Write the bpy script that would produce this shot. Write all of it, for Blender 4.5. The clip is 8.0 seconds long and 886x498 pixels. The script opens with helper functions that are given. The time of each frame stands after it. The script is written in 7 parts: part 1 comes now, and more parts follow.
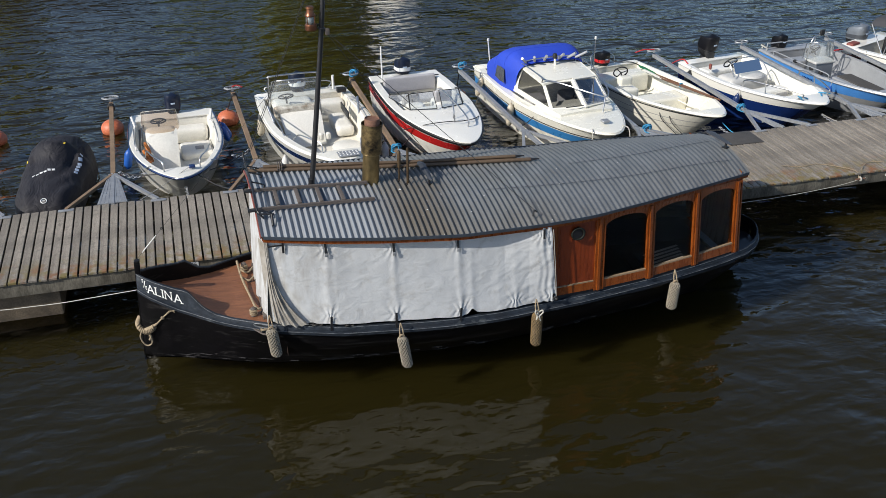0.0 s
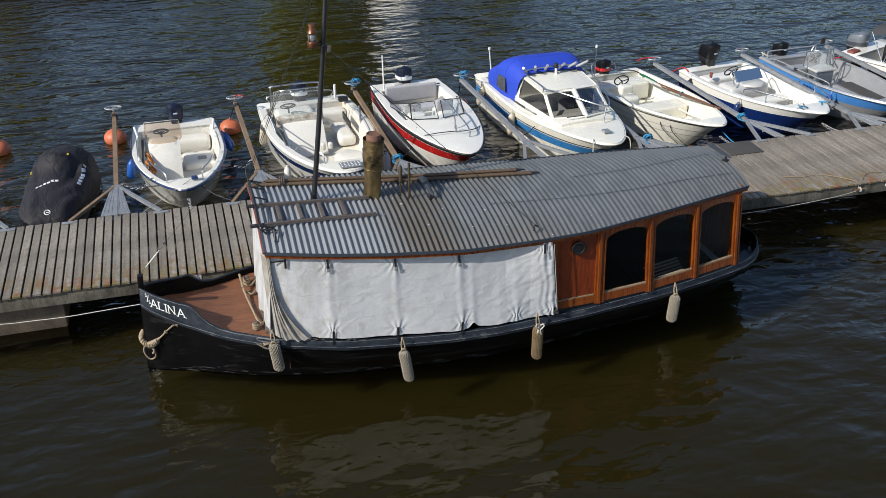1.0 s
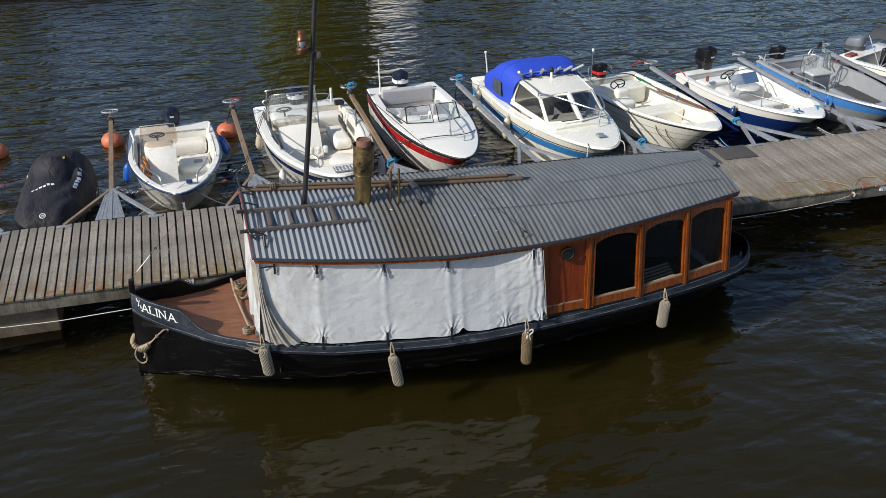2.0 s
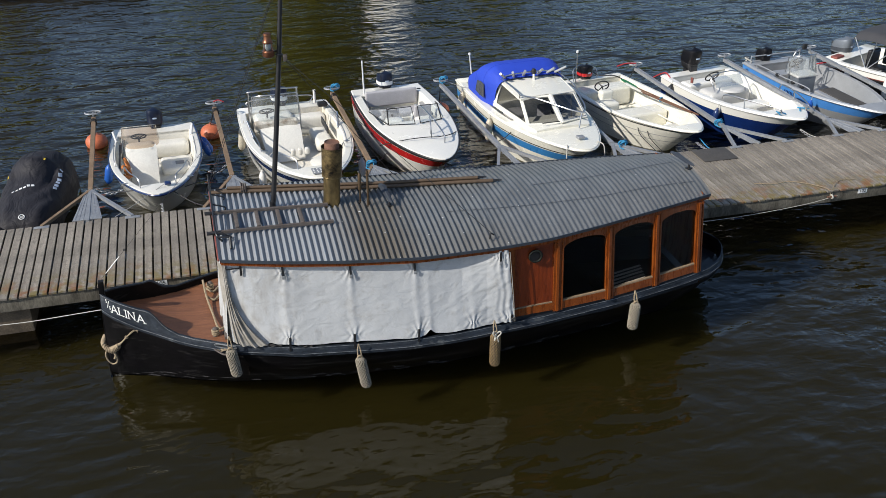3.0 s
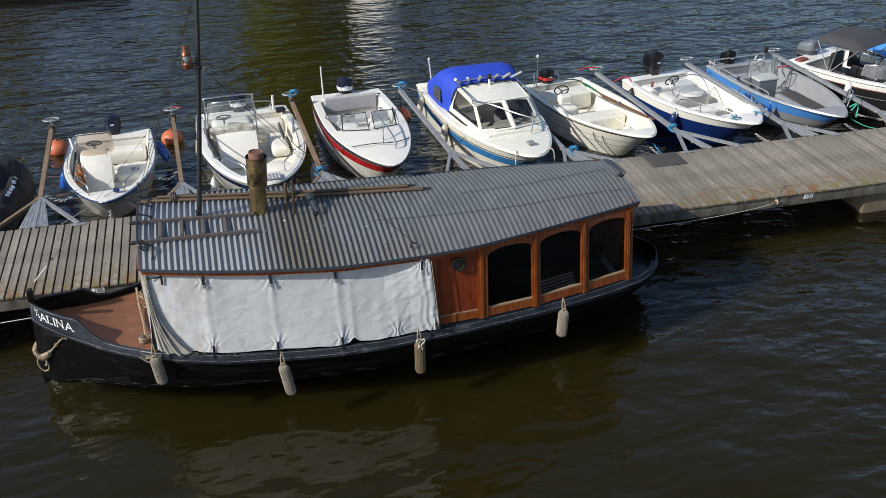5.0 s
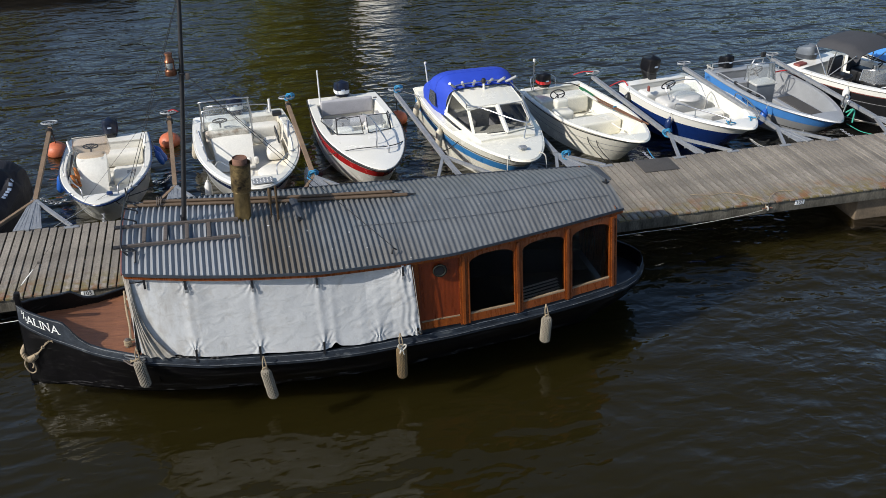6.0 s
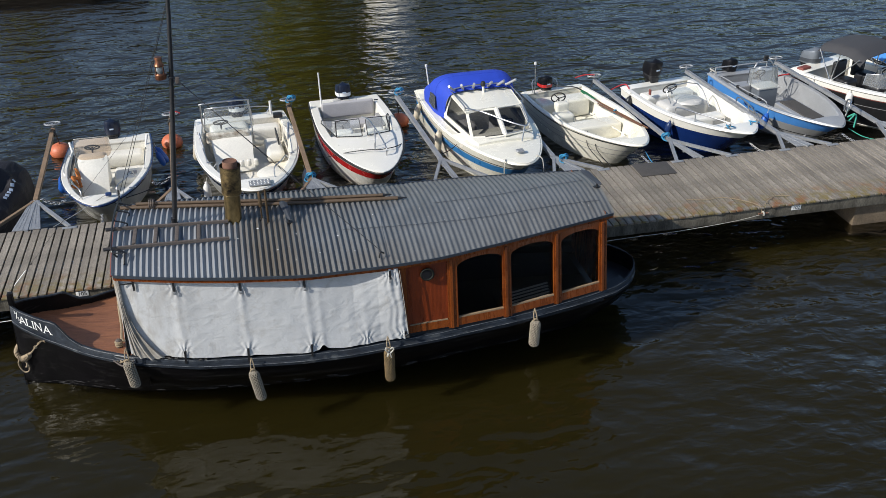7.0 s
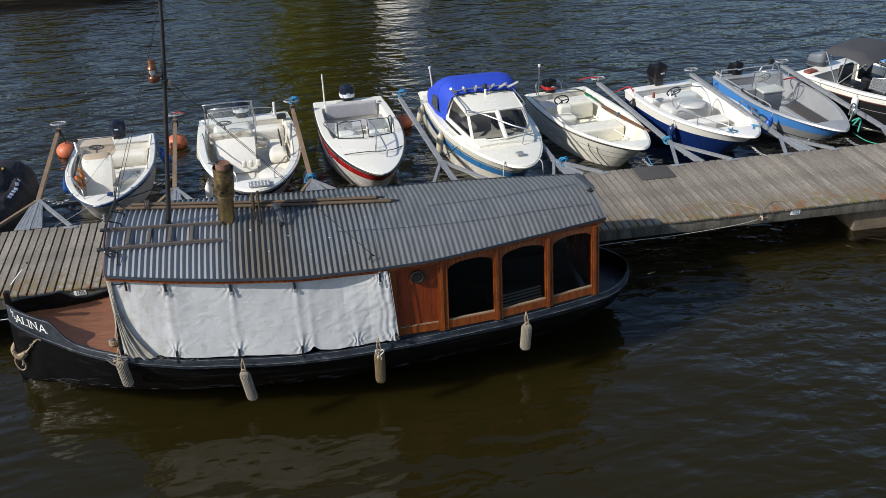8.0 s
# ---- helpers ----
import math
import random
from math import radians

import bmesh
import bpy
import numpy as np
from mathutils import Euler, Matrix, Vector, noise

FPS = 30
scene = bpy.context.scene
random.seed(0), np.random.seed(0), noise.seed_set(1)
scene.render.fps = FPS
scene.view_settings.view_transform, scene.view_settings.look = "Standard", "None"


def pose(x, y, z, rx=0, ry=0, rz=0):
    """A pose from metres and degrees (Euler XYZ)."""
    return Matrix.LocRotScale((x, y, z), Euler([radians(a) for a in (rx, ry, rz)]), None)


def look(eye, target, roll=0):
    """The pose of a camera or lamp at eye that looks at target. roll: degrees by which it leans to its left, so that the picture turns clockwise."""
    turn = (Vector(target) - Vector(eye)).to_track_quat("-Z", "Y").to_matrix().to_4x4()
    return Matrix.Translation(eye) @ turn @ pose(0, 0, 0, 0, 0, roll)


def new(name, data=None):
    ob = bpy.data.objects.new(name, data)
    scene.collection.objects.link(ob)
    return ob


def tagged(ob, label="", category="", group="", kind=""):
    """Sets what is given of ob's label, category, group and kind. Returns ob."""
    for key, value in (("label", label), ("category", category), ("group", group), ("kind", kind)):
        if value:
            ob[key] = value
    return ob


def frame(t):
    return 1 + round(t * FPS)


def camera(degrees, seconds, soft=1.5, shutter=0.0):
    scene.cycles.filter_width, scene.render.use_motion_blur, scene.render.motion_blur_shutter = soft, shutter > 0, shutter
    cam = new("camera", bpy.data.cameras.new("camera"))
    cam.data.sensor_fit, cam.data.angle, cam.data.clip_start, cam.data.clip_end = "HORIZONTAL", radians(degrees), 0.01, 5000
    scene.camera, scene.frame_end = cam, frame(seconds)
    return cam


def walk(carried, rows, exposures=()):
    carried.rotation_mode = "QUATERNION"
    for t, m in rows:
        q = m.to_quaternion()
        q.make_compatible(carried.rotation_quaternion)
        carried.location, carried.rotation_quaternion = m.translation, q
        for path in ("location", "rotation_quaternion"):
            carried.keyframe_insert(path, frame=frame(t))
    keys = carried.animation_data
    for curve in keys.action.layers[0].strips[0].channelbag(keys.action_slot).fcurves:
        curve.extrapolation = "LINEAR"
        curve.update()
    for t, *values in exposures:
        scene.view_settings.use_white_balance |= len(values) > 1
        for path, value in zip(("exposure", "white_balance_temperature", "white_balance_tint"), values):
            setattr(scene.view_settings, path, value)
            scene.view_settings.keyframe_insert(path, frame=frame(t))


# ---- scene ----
from mathutils.bvhtree import BVHTree

cam = camera(49.7, 8.0, soft=0.8)
PATH = [
    (0, (0.184, -13.813, 8.132), (0.672, -12.135, 7.158), 0.3),
    (0.5, (0.194, -13.793, 8.261), (0.68, -12.116, 7.286), 0.3),
    (1, (0.2, -13.781, 8.367), (0.684, -12.103, 7.391), 0.2),
    (2.5, (0.656, -13.926, 8.485), (1.121, -12.243, 7.509), 0.1),
    (3, (0.964, -14.019, 8.507), (1.422, -12.334, 7.531), 0.0),
    (3.5, (1.32, -14.123, 8.528), (1.772, -12.437, 7.551), -0.1),
    (4, (1.67, -14.22, 8.569), (2.114, -12.532, 7.592), -0.2),
    (4.5, (1.974, -14.309, 8.627), (2.412, -12.62, 7.648), -0.4),
    (6, (2.727, -14.529, 8.817), (3.122, -12.831, 7.836), -0.8),
    (6.5, (2.949, -14.591, 8.851), (3.327, -12.89, 7.87), -0.9),
    (7, (3.16, -14.649, 8.895), (3.518, -12.943, 7.914), -1.0),
    (7.5, (3.361, -14.7, 8.935), (3.7, -12.99, 7.954), -1.0),
    (8, (3.583, -14.762, 8.964), (3.9, -13.049, 7.983), -1.2),
]
walk(cam, [(t, look(eye, target, roll)) for t, eye, target, roll in PATH], exposures=[(0.0, 0.22), (8.0, 0.22)])

# ---- light ----
SUN_AZ, SUN_EL = 198.0, 35.5      # where the sun stands: degrees from +x, degrees up
sun_dir = Vector((math.cos(radians(SUN_AZ)) * math.cos(radians(SUN_EL)), math.sin(radians(SUN_AZ)) * math.cos(radians(SUN_EL)), math.sin(radians(SUN_EL))))
world = bpy.data.worlds.new("sky")
scene.world = world
world.use_nodes = True
sky = world.node_tree.nodes.new("ShaderNodeTexSky")
sky.sky_type, sky.sun_disc = "NISHITA", False
sky.dust_density, sky.ozone_density = 1.1, 3.4
sky.sun_elevation, sky.sun_rotation = radians(SUN_EL), radians(90.0 - SUN_AZ)
world.node_tree.links.new(sky.outputs[0], world.node_tree.nodes["Background"].inputs[0])
world.node_tree.nodes["Background"].inputs[1].default_value = 0.112
sun = new("sun", bpy.data.lights.new("sun", "SUN"))
sun.data.energy, sun.data.angle, sun.data.color = 4.4, radians(0.55), (1.0, 0.95, 0.87)
sun.matrix_world = look(sun_dir * 60, (0, 0, 0))

# ---- materials ----
def material(name, color, rough=0.5, metal=0.0, vary=0.25, scale=6.0, fine=60.0, bump=0.15, dark=None, spread=0.5, stretch=(1, 1, 1), coat=0.0, per_object=0.0, rough_vary=0.12, spec=0.5):
    """A surface with variation at two scales: blotches and fine grain, in metres."""
    m = bpy.data.materials.new(name)
    m.use_nodes = True
    nt = m.node_tree
    n, link = nt.nodes, nt.links.new
    bsdf = n["Principled BSDF"]
    co = n.new("ShaderNodeTexCoord")
    mp = n.new("ShaderNodeMapping")
    mp.inputs["Scale"].default_value = stretch
    link(co.outputs["Object"], mp.inputs[0])
    big, small = n.new("ShaderNodeTexNoise"), n.new("ShaderNodeTexNoise")
    for t, s, d in ((big, scale, 6.0), (small, fine, 4.0)):
        t.inputs["Scale"].default_value, t.inputs["Detail"].default_value, t.inputs["Roughness"].default_value = s, d, 0.62
        link(mp.outputs[0], t.inputs["Vector"])
    ramp = n.new("ShaderNodeValToRGB")
    ramp.color_ramp.elements[0].position, ramp.color_ramp.elements[1].position = 0.5 - spread * 0.5, 0.5 + spread * 0.3
    d = dark or tuple(c * (1 - vary) for c in color)
    ramp.color_ramp.elements[0].color, ramp.color_ramp.elements[1].color = (*d, 1), (*color, 1)
    link(big.outputs["Fac"], ramp.inputs[0])
    mix = n.new("ShaderNodeMix")
    mix.data_type, mix.blend_type = "RGBA", "MULTIPLY"
    mix.inputs["Factor"].default_value = min(1.0, vary * 1.6)
    gr = n.new("ShaderNodeMapRange")
    gr.inputs["From Min"].default_value, gr.inputs["From Max"].default_value = 0.3, 0.7
    gr.inputs["To Min"].default_value, gr.inputs["To Max"].default_value = 0.55, 1.15
    link(small.outputs["Fac"], gr.inputs["Value"])
    link(ramp.outputs[0], mix.inputs["A"])
    link(gr.outputs[0], mix.inputs["B"])
    last = mix.outputs["Result"]
    if per_object:
        info = n.new("ShaderNodeObjectInfo")
        pr = n.new("ShaderNodeMapRange")
        pr.inputs["To Min"].default_value, pr.inputs["To Max"].default_value = 1 - per_object, 1 + per_object
        link(info.outputs["Random"], pr.inputs["Value"])
        mul = n.new("ShaderNodeMix")
        mul.data_type, mul.blend_type = "RGBA", "MULTIPLY"
        mul.inputs["Factor"].default_value = 1.0
        link(last, mul.inputs["A"])
        link(pr.outputs[0], mul.inputs["B"])
        last = mul.outputs["Result"]
    link(last, bsdf.inputs["Base Color"])
    rr = n.new("ShaderNodeMapRange")
    rr.inputs["To Min"].default_value, rr.inputs["To Max"].default_value = max(0.02, rough - rough_vary), min(1.0, rough + rough_vary)
    link(big.outputs["Fac"], rr.inputs["Value"])
    link(rr.outputs[0], bsdf.inputs["Roughness"])
    bsdf.inputs["Metallic"].default_value = metal
    bsdf.inputs["Specular IOR Level"].default_value = spec
    bsdf.inputs["Coat Weight"].default_value = coat
    if bump:
        bp = n.new("ShaderNodeBump")
        bp.inputs["Strength"].default_value, bp.inputs["Distance"].default_value = bump, 0.01
        link(small.outputs["Fac"], bp.inputs["Height"])
        link(bp.outputs[0], bsdf.inputs["Normal"])
    return m


def glass(name, tint, gloss=0.06, ior=1.5, haze=0.0):
    """A clear or tinted pane; haze: the share of scattered light in scratched acrylic."""
    m = bpy.data.materials.new(name)
    m.use_nodes = True
    nt = m.node_tree
    n, link = nt.nodes, nt.links.new
    n.remove(n["Principled BSDF"])
    tr, gl, mx, lw = n.new("ShaderNodeBsdfTransparent"), n.new("ShaderNodeBsdfGlossy"), n.new("ShaderNodeMixShader"), n.new("ShaderNodeFresnel")
    milk, body = n.new("ShaderNodeBsdfDiffuse"), n.new("ShaderNodeMixShader")
    tr.inputs[0].default_value = (*tint, 1)
    milk.inputs[0].default_value = (0.75, 0.76, 0.76, 1)
    body.inputs[0].default_value = haze
    gl.inputs["Roughness"].default_value = gloss
    lw.inputs[0].default_value = ior
    link(tr.outputs[0], body.inputs[1])
    link(milk.outputs[0], body.inputs[2])
    link(lw.outputs[0], mx.inputs[0])
    link(body.outputs[0], mx.inputs[1])
    link(gl.outputs[0], mx.inputs[2])
    link(mx.outputs[0], n["Material Output"].inputs[0])
    return m


def water_material():
    """Brown-tinted river water: open water beyond the jetty is choppier than the sheltered strip in front of it."""
    m = bpy.data.materials.new("river water")
    m.use_nodes = True
    nt = m.node_tree
    n, link = nt.nodes, nt.links.new
    bsdf = n["Principled BSDF"]
    co = n.new("ShaderNodeTexCoord")
    sep = n.new("ShaderNodeSeparateXYZ")
    link(co.outputs["Object"], sep.inputs[0])
    beyond, downstream, open_water = n.new("ShaderNodeMapRange"), n.new("ShaderNodeMapRange"), n.new("ShaderNodeMath")
    beyond.inputs["From Min"].default_value, beyond.inputs["From Max"].default_value = -5.0, 6.0
    beyond.inputs["To Min"].default_value, beyond.inputs["To Max"].default_value = 0.34, 1.0
    link(sep.outputs["Y"], beyond.inputs["Value"])
    downstream.inputs["From Min"].default_value, downstream.inputs["From Max"].default_value = 6.5, 11.0
    downstream.inputs["To Min"].default_value, downstream.inputs["To Max"].default_value = 0.0, 1.0
    link(sep.outputs["X"], downstream.inputs["Value"])
    open_water.operation = "MAXIMUM"
    link(beyond.outputs[0], open_water.inputs[0])
    link(downstream.outputs[0], open_water.inputs[1])
    total = None
    for rot, sx, sy, sc, amp, det, chop in ((12, 0.5, 1.0, 0.75, 0.10, 1.6, False), (4, 0.42, 1.0, 1.9, 0.060, 1.2, False), (-14, 0.5, 1.0, 4.2, 0.017, 1.6, False), (-7, 0.5, 1.0, 1.4, 0.078, 2.0, True), (9, 0.65, 1.0, 3.6, 0.040, 2.2, True), (-5, 0.7, 1.0, 8.5, 0.009, 1.8, True)):
        mp = n.new("ShaderNodeMapping")
        mp.inputs["Rotation"].default_value = (0, 0, radians(rot))
        mp.inputs["Scale"].default_value = (sx, sy, 1)
        link(co.outputs["Object"], mp.inputs[0])
        t = n.new("ShaderNodeTexNoise")
        t.inputs["Scale"].default_value, t.inputs["Detail"].default_value, t.inputs["Distortion"].default_value = sc, det, 0.5
        link(mp.outputs[0], t.inputs["Vector"])
        mul = n.new("ShaderNodeMath")
        mul.operation = "MULTIPLY"
        mul.inputs[1].default_value = amp
        link(t.outputs["Fac"], mul.inputs[0])
        last = mul.outputs[0]
        if chop:
            m2 = n.new("ShaderNodeMath")
            m2.operation = "MULTIPLY"
            link(last, m2.inputs[0])
            link(open_water.outputs[0], m2.inputs[1])
            last = m2.outputs[0]
        if total is None:
            total = last
        else:
            ad = n.new("ShaderNodeMath")
            link(total, ad.inputs[0])
            link(last, ad.inputs[1])
            total = ad.outputs[0]
    bp = n.new("ShaderNodeBump")
    bp.inputs["Strength"].default_value, bp.inputs["Distance"].default_value = 1.0, 1.0
    link(total, bp.inputs["Height"])
    n.remove(bsdf)
    below, gloss, edge, mix = n.new("ShaderNodeBsdfTransparent"), n.new("ShaderNodeBsdfGlossy"), n.new("ShaderNodeLayerWeight"), n.new("ShaderNodeMixShader")
    steep, sheen = n.new("ShaderNodeMath"), n.new("ShaderNodeMath")
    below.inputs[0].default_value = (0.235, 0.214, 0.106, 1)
    gloss.inputs["Roughness"].default_value = 0.02
    edge.inputs[0].default_value = 0.5
    steep.operation, steep.inputs[1].default_value = "POWER", 3.8
    sheen.operation, sheen.inputs[1].default_value, sheen.inputs[2].default_value = "MULTIPLY_ADD", 0.97, 0.027
    link(bp.outputs[0], edge.inputs["Normal"])
    link(edge.outputs["Facing"], steep.inputs[0])
    link(steep.outputs[0], sheen.inputs[0])
    link(bp.outputs[0], gloss.inputs["Normal"])
    link(sheen.outputs[0], mix.inputs[0])
    link(below.outputs[0], mix.inputs[1])
    link(gloss.outputs[0], mix.inputs[2])
    link(mix.outputs[0], n["Material Output"].inputs[0])
    return m


M_water = water_material()
# stand-in for light scattered in murky water, not a real river bed
M_murk = bpy.data.materials.new("murky water body")
M_murk.use_nodes = True
murk = M_murk.node_tree.nodes["Principled BSDF"]
murk.inputs["Base Color"].default_value = (0.285, 0.275, 0.260, 1)
murk.inputs["Roughness"].default_value, murk.inputs["Specular IOR Level"].default_value = 1.0, 0.0
murk.inputs["Subsurface Weight"].default_value, murk.inputs["Subsurface Scale"].default_value = 1.0, 0.8
murk.inputs["Subsurface Radius"].default_value, murk.subsurface_method = (1.0, 0.9, 0.7), "BURLEY"
def plank_material():
    """Weathered grey boards, with moss and rusty stains towards the river edge."""
    m = material("weathered grey planks", (0.305, 0.268, 0.220), 0.85, vary=0.55, scale=2.2, fine=26, bump=0.4, stretch=(6, 0.8, 6), per_object=0.22)
    nt = m.node_tree
    n, link = nt.nodes, nt.links.new
    bsdf = n["Principled BSDF"]
    old = bsdf.inputs["Base Color"].links[0].from_socket
    geo = n.new("ShaderNodeNewGeometry")
    sep = n.new("ShaderNodeSeparateXYZ")
    link(geo.outputs["Position"], sep.inputs[0])
    edge = n.new("ShaderNodeMapRange")
    edge.inputs["From Min"].default_value, edge.inputs["From Max"].default_value = 0.75, 0.0
    link(sep.outputs["Y"], edge.inputs["Value"])
    for scale, lo, hi, colour in ((9.0, 0.54, 0.66, (0.105, 0.092, 0.075)), (0.9, 0.50, 0.70, (0.15, 0.13, 0.105)), (6.5, 0.46, 0.60, (0.16, 0.125, 0.045)), (4.2, 0.52, 0.66, (0.19, 0.085, 0.035))):
        nz = n.new("ShaderNodeTexNoise")
        nz.inputs["Scale"].default_value, nz.inputs["Detail"].default_value = scale, 8.0
        link(geo.outputs["Position"], nz.inputs["Vector"])
        rg = n.new("ShaderNodeMapRange")
        rg.inputs["From Min"].default_value, rg.inputs["From Max"].default_value = lo, hi
        link(nz.outputs["Fac"], rg.inputs["Value"])
        mu = n.new("ShaderNodeMath")
        mu.operation = "MULTIPLY"
        link(rg.outputs[0], mu.inputs[0])
        if colour[0] < 0.155:
            mu.inputs[1].default_value = 0.45      # general dirt; the moss and rust keep to the edge
        else:
            link(edge.outputs[0], mu.inputs[1])
        mx = n.new("ShaderNodeMix")
        mx.data_type = "RGBA"
        mx.inputs["B"].default_value = (*colour, 1)
        link(mu.outputs[0], mx.inputs["Factor"])
        link(old, mx.inputs["A"])
        old = mx.outputs["Result"]
    link(old, bsdf.inputs["Base Color"])
    return m


M_plank = plank_material()
M_fascia = material("wet dark timber", (0.165, 0.15, 0.12), 0.9, vary=0.6, scale=2.0, fine=18, bump=0.3, dark=(0.03, 0.026, 0.02), stretch=(2.5, 6, 0.8), spec=0.2)
M_concrete = material("wet concrete", (0.16, 0.12, 0.078), 0.85, dark=(0.06, 0.045, 0.03), vary=0.55, scale=3, fine=40, bump=0.4)
M_hull = material("black hull paint", (0.0055, 0.005, 0.006), 0.32, vary=0.4, scale=1.6, fine=14, bump=0.05, dark=(0.004, 0.004, 0.004), stretch=(0.6, 1, 2), spec=0.11)


def add_scuffs(m, scale, stretch, lo, hi, top, colour):
    """Sparse scraped patches over a painted surface."""
    n, link = m.node_tree.nodes, m.node_tree.links.new
    bsdf = n["Principled BSDF"]
    old = bsdf.inputs["Base Color"].links[0].from_socket
    mp = n.new("ShaderNodeMapping")
    mp.inputs["Scale"].default_value = stretch
    link(n["Texture Coordinate"].outputs["Object"], mp.inputs[0])
    nz = n.new("ShaderNodeTexNoise")
    nz.inputs["Scale"].default_value, nz.inputs["Detail"].default_value, nz.inputs["Roughness"].default_value = scale, 9.0, 0.68
    link(mp.outputs[0], nz.inputs["Vector"])
    rg = n.new("ShaderNodeMapRange")
    rg.inputs["From Min"].default_value, rg.inputs["From Max"].default_value, rg.inputs["To Max"].default_value = lo, hi, top
    link(nz.outputs["Fac"], rg.inputs["Value"])
    mx = n.new("ShaderNodeMix")
    mx.data_type = "RGBA"
    mx.inputs["B"].default_value = (*colour, 1)
    link(rg.outputs[0], mx.inputs["Factor"])
    link(old, mx.inputs["A"])
    link(mx.outputs["Result"], bsdf.inputs["Base Color"])


add_scuffs(M_hull, 2.4, (0.35, 1, 4.0), 0.56, 0.72, 0.4, (0.07, 0.066, 0.064))
add_scuffs(M_hull, 5.0, (0.4, 1, 3.5), 0.64, 0.71, 0.4, (0.16, 0.15, 0.14))
M_rail = material("grey blue deck paint", (0.028, 0.036, 0.048), 0.45, vary=0.5, scale=3, fine=24, bump=0.12, dark=(0.010, 0.012, 0.016), stretch=(0.6, 1, 1), spec=0.18)
add_scuffs(M_rail, 6.0, (0.4, 1, 2.5), 0.60, 0.70, 0.55, (0.13, 0.13, 0.125))
def canvas_material():
    """Pale weathered cloth: fine weave, small creases, grey-brown smudges."""
    m = material("off-white canvas", (0.485, 0.495, 0.50), 0.9, vary=0.16, scale=1.8, fine=240, bump=0.10, spread=0.7)
    nt = m.node_tree
    n, link = nt.nodes, nt.links.new
    bsdf = n["Principled BSDF"]
    co = n["Texture Coordinate"]
    old = bsdf.inputs["Base Color"].links[0].from_socket
    nz = n.new("ShaderNodeTexNoise")
    nz.inputs["Scale"].default_value, nz.inputs["Detail"].default_value, nz.inputs["Roughness"].default_value = 4.5, 10.0, 0.74
    link(co.outputs["Object"], nz.inputs["Vector"])
    rg = n.new("ShaderNodeMapRange")
    rg.inputs["From Min"].default_value, rg.inputs["From Max"].default_value = 0.53, 0.70
    rg.inputs["To Max"].default_value = 0.5
    link(nz.outputs["Fac"], rg.inputs["Value"])
    mx = n.new("ShaderNodeMix")
    mx.data_type = "RGBA"
    mx.inputs["B"].default_value = (0.25, 0.225, 0.19, 1)
    link(rg.outputs[0], mx.inputs["Factor"])
    link(old, mx.inputs["A"])
    link(mx.outputs["Result"], bsdf.inputs["Base Color"])
    # grime rubbed into the front of the cloth, in upright streaks
    old = mx.outputs["Result"]
    where, front, streak, sm, amount, by = n.new("ShaderNodeSeparateXYZ"), n.new("ShaderNodeMapRange"), n.new("ShaderNodeTexNoise"), n.new("ShaderNodeMapping"), n.new("ShaderNodeMapRange"), n.new("ShaderNodeMath")
    link(co.outputs["Object"], where.inputs[0])
    front.inputs["From Min"].default_value, front.inputs["From Max"].default_value, front.inputs["To Min"].default_value = 2.1, 1.1, 0.12
    link(where.outputs["X"], front.inputs["Value"])
    sm.inputs["Scale"].default_value = (1.0, 1.0, 0.35)
    link(co.outputs["Object"], sm.inputs[0])
    streak.inputs["Scale"].default_value, streak.inputs["Detail"].default_value, streak.inputs["Roughness"].default_value = 7.0, 8.0, 0.65
    link(sm.outputs[0], streak.inputs["Vector"])
    amount.inputs["From Min"].default_value, amount.inputs["From Max"].default_value, amount.inputs["To Max"].default_value = 0.42, 0.66, 0.8
    link(streak.outputs["Fac"], amount.inputs["Value"])
    by.operation = "MULTIPLY"
    link(amount.outputs[0], by.inputs[0])
    link(front.outputs[0], by.inputs[1])
    mx = n.new("ShaderNodeMix")
    mx.data_type = "RGBA"
    mx.inputs["B"].default_value = (0.27, 0.25, 0.22, 1)
    link(by.outputs[0], mx.inputs["Factor"])
    link(old, mx.inputs["A"])
    link(mx.outputs["Result"], bsdf.inputs["Base Color"])
    mp = n.new("ShaderNodeMapping")
    mp.inputs["Rotation"].default_value = (0, radians(35), 0)
    mp.inputs["Scale"].default_value = (1.0, 1.0, 1.7)
    link(co.outputs["Object"], mp.inputs[0])
    cr = n.new("ShaderNodeTexNoise")
    cr.inputs["Scale"].default_value, cr.inputs["Detail"].default_value, cr.inputs["Distortion"].default_value = 3.6, 6.0, 0.7
    link(mp.outputs[0], cr.inputs["Vector"])
    bp = n.new("ShaderNodeBump")
    bp.inputs["Strength"].default_value, bp.inputs["Distance"].default_value = 0.5, 0.03
    link(cr.outputs["Fac"], bp.inputs["Height"])
    link(bsdf.inputs["Normal"].links[0].from_socket, bp.inputs["Normal"])
    link(bp.outputs[0], bsdf.inputs["Normal"])
    return m


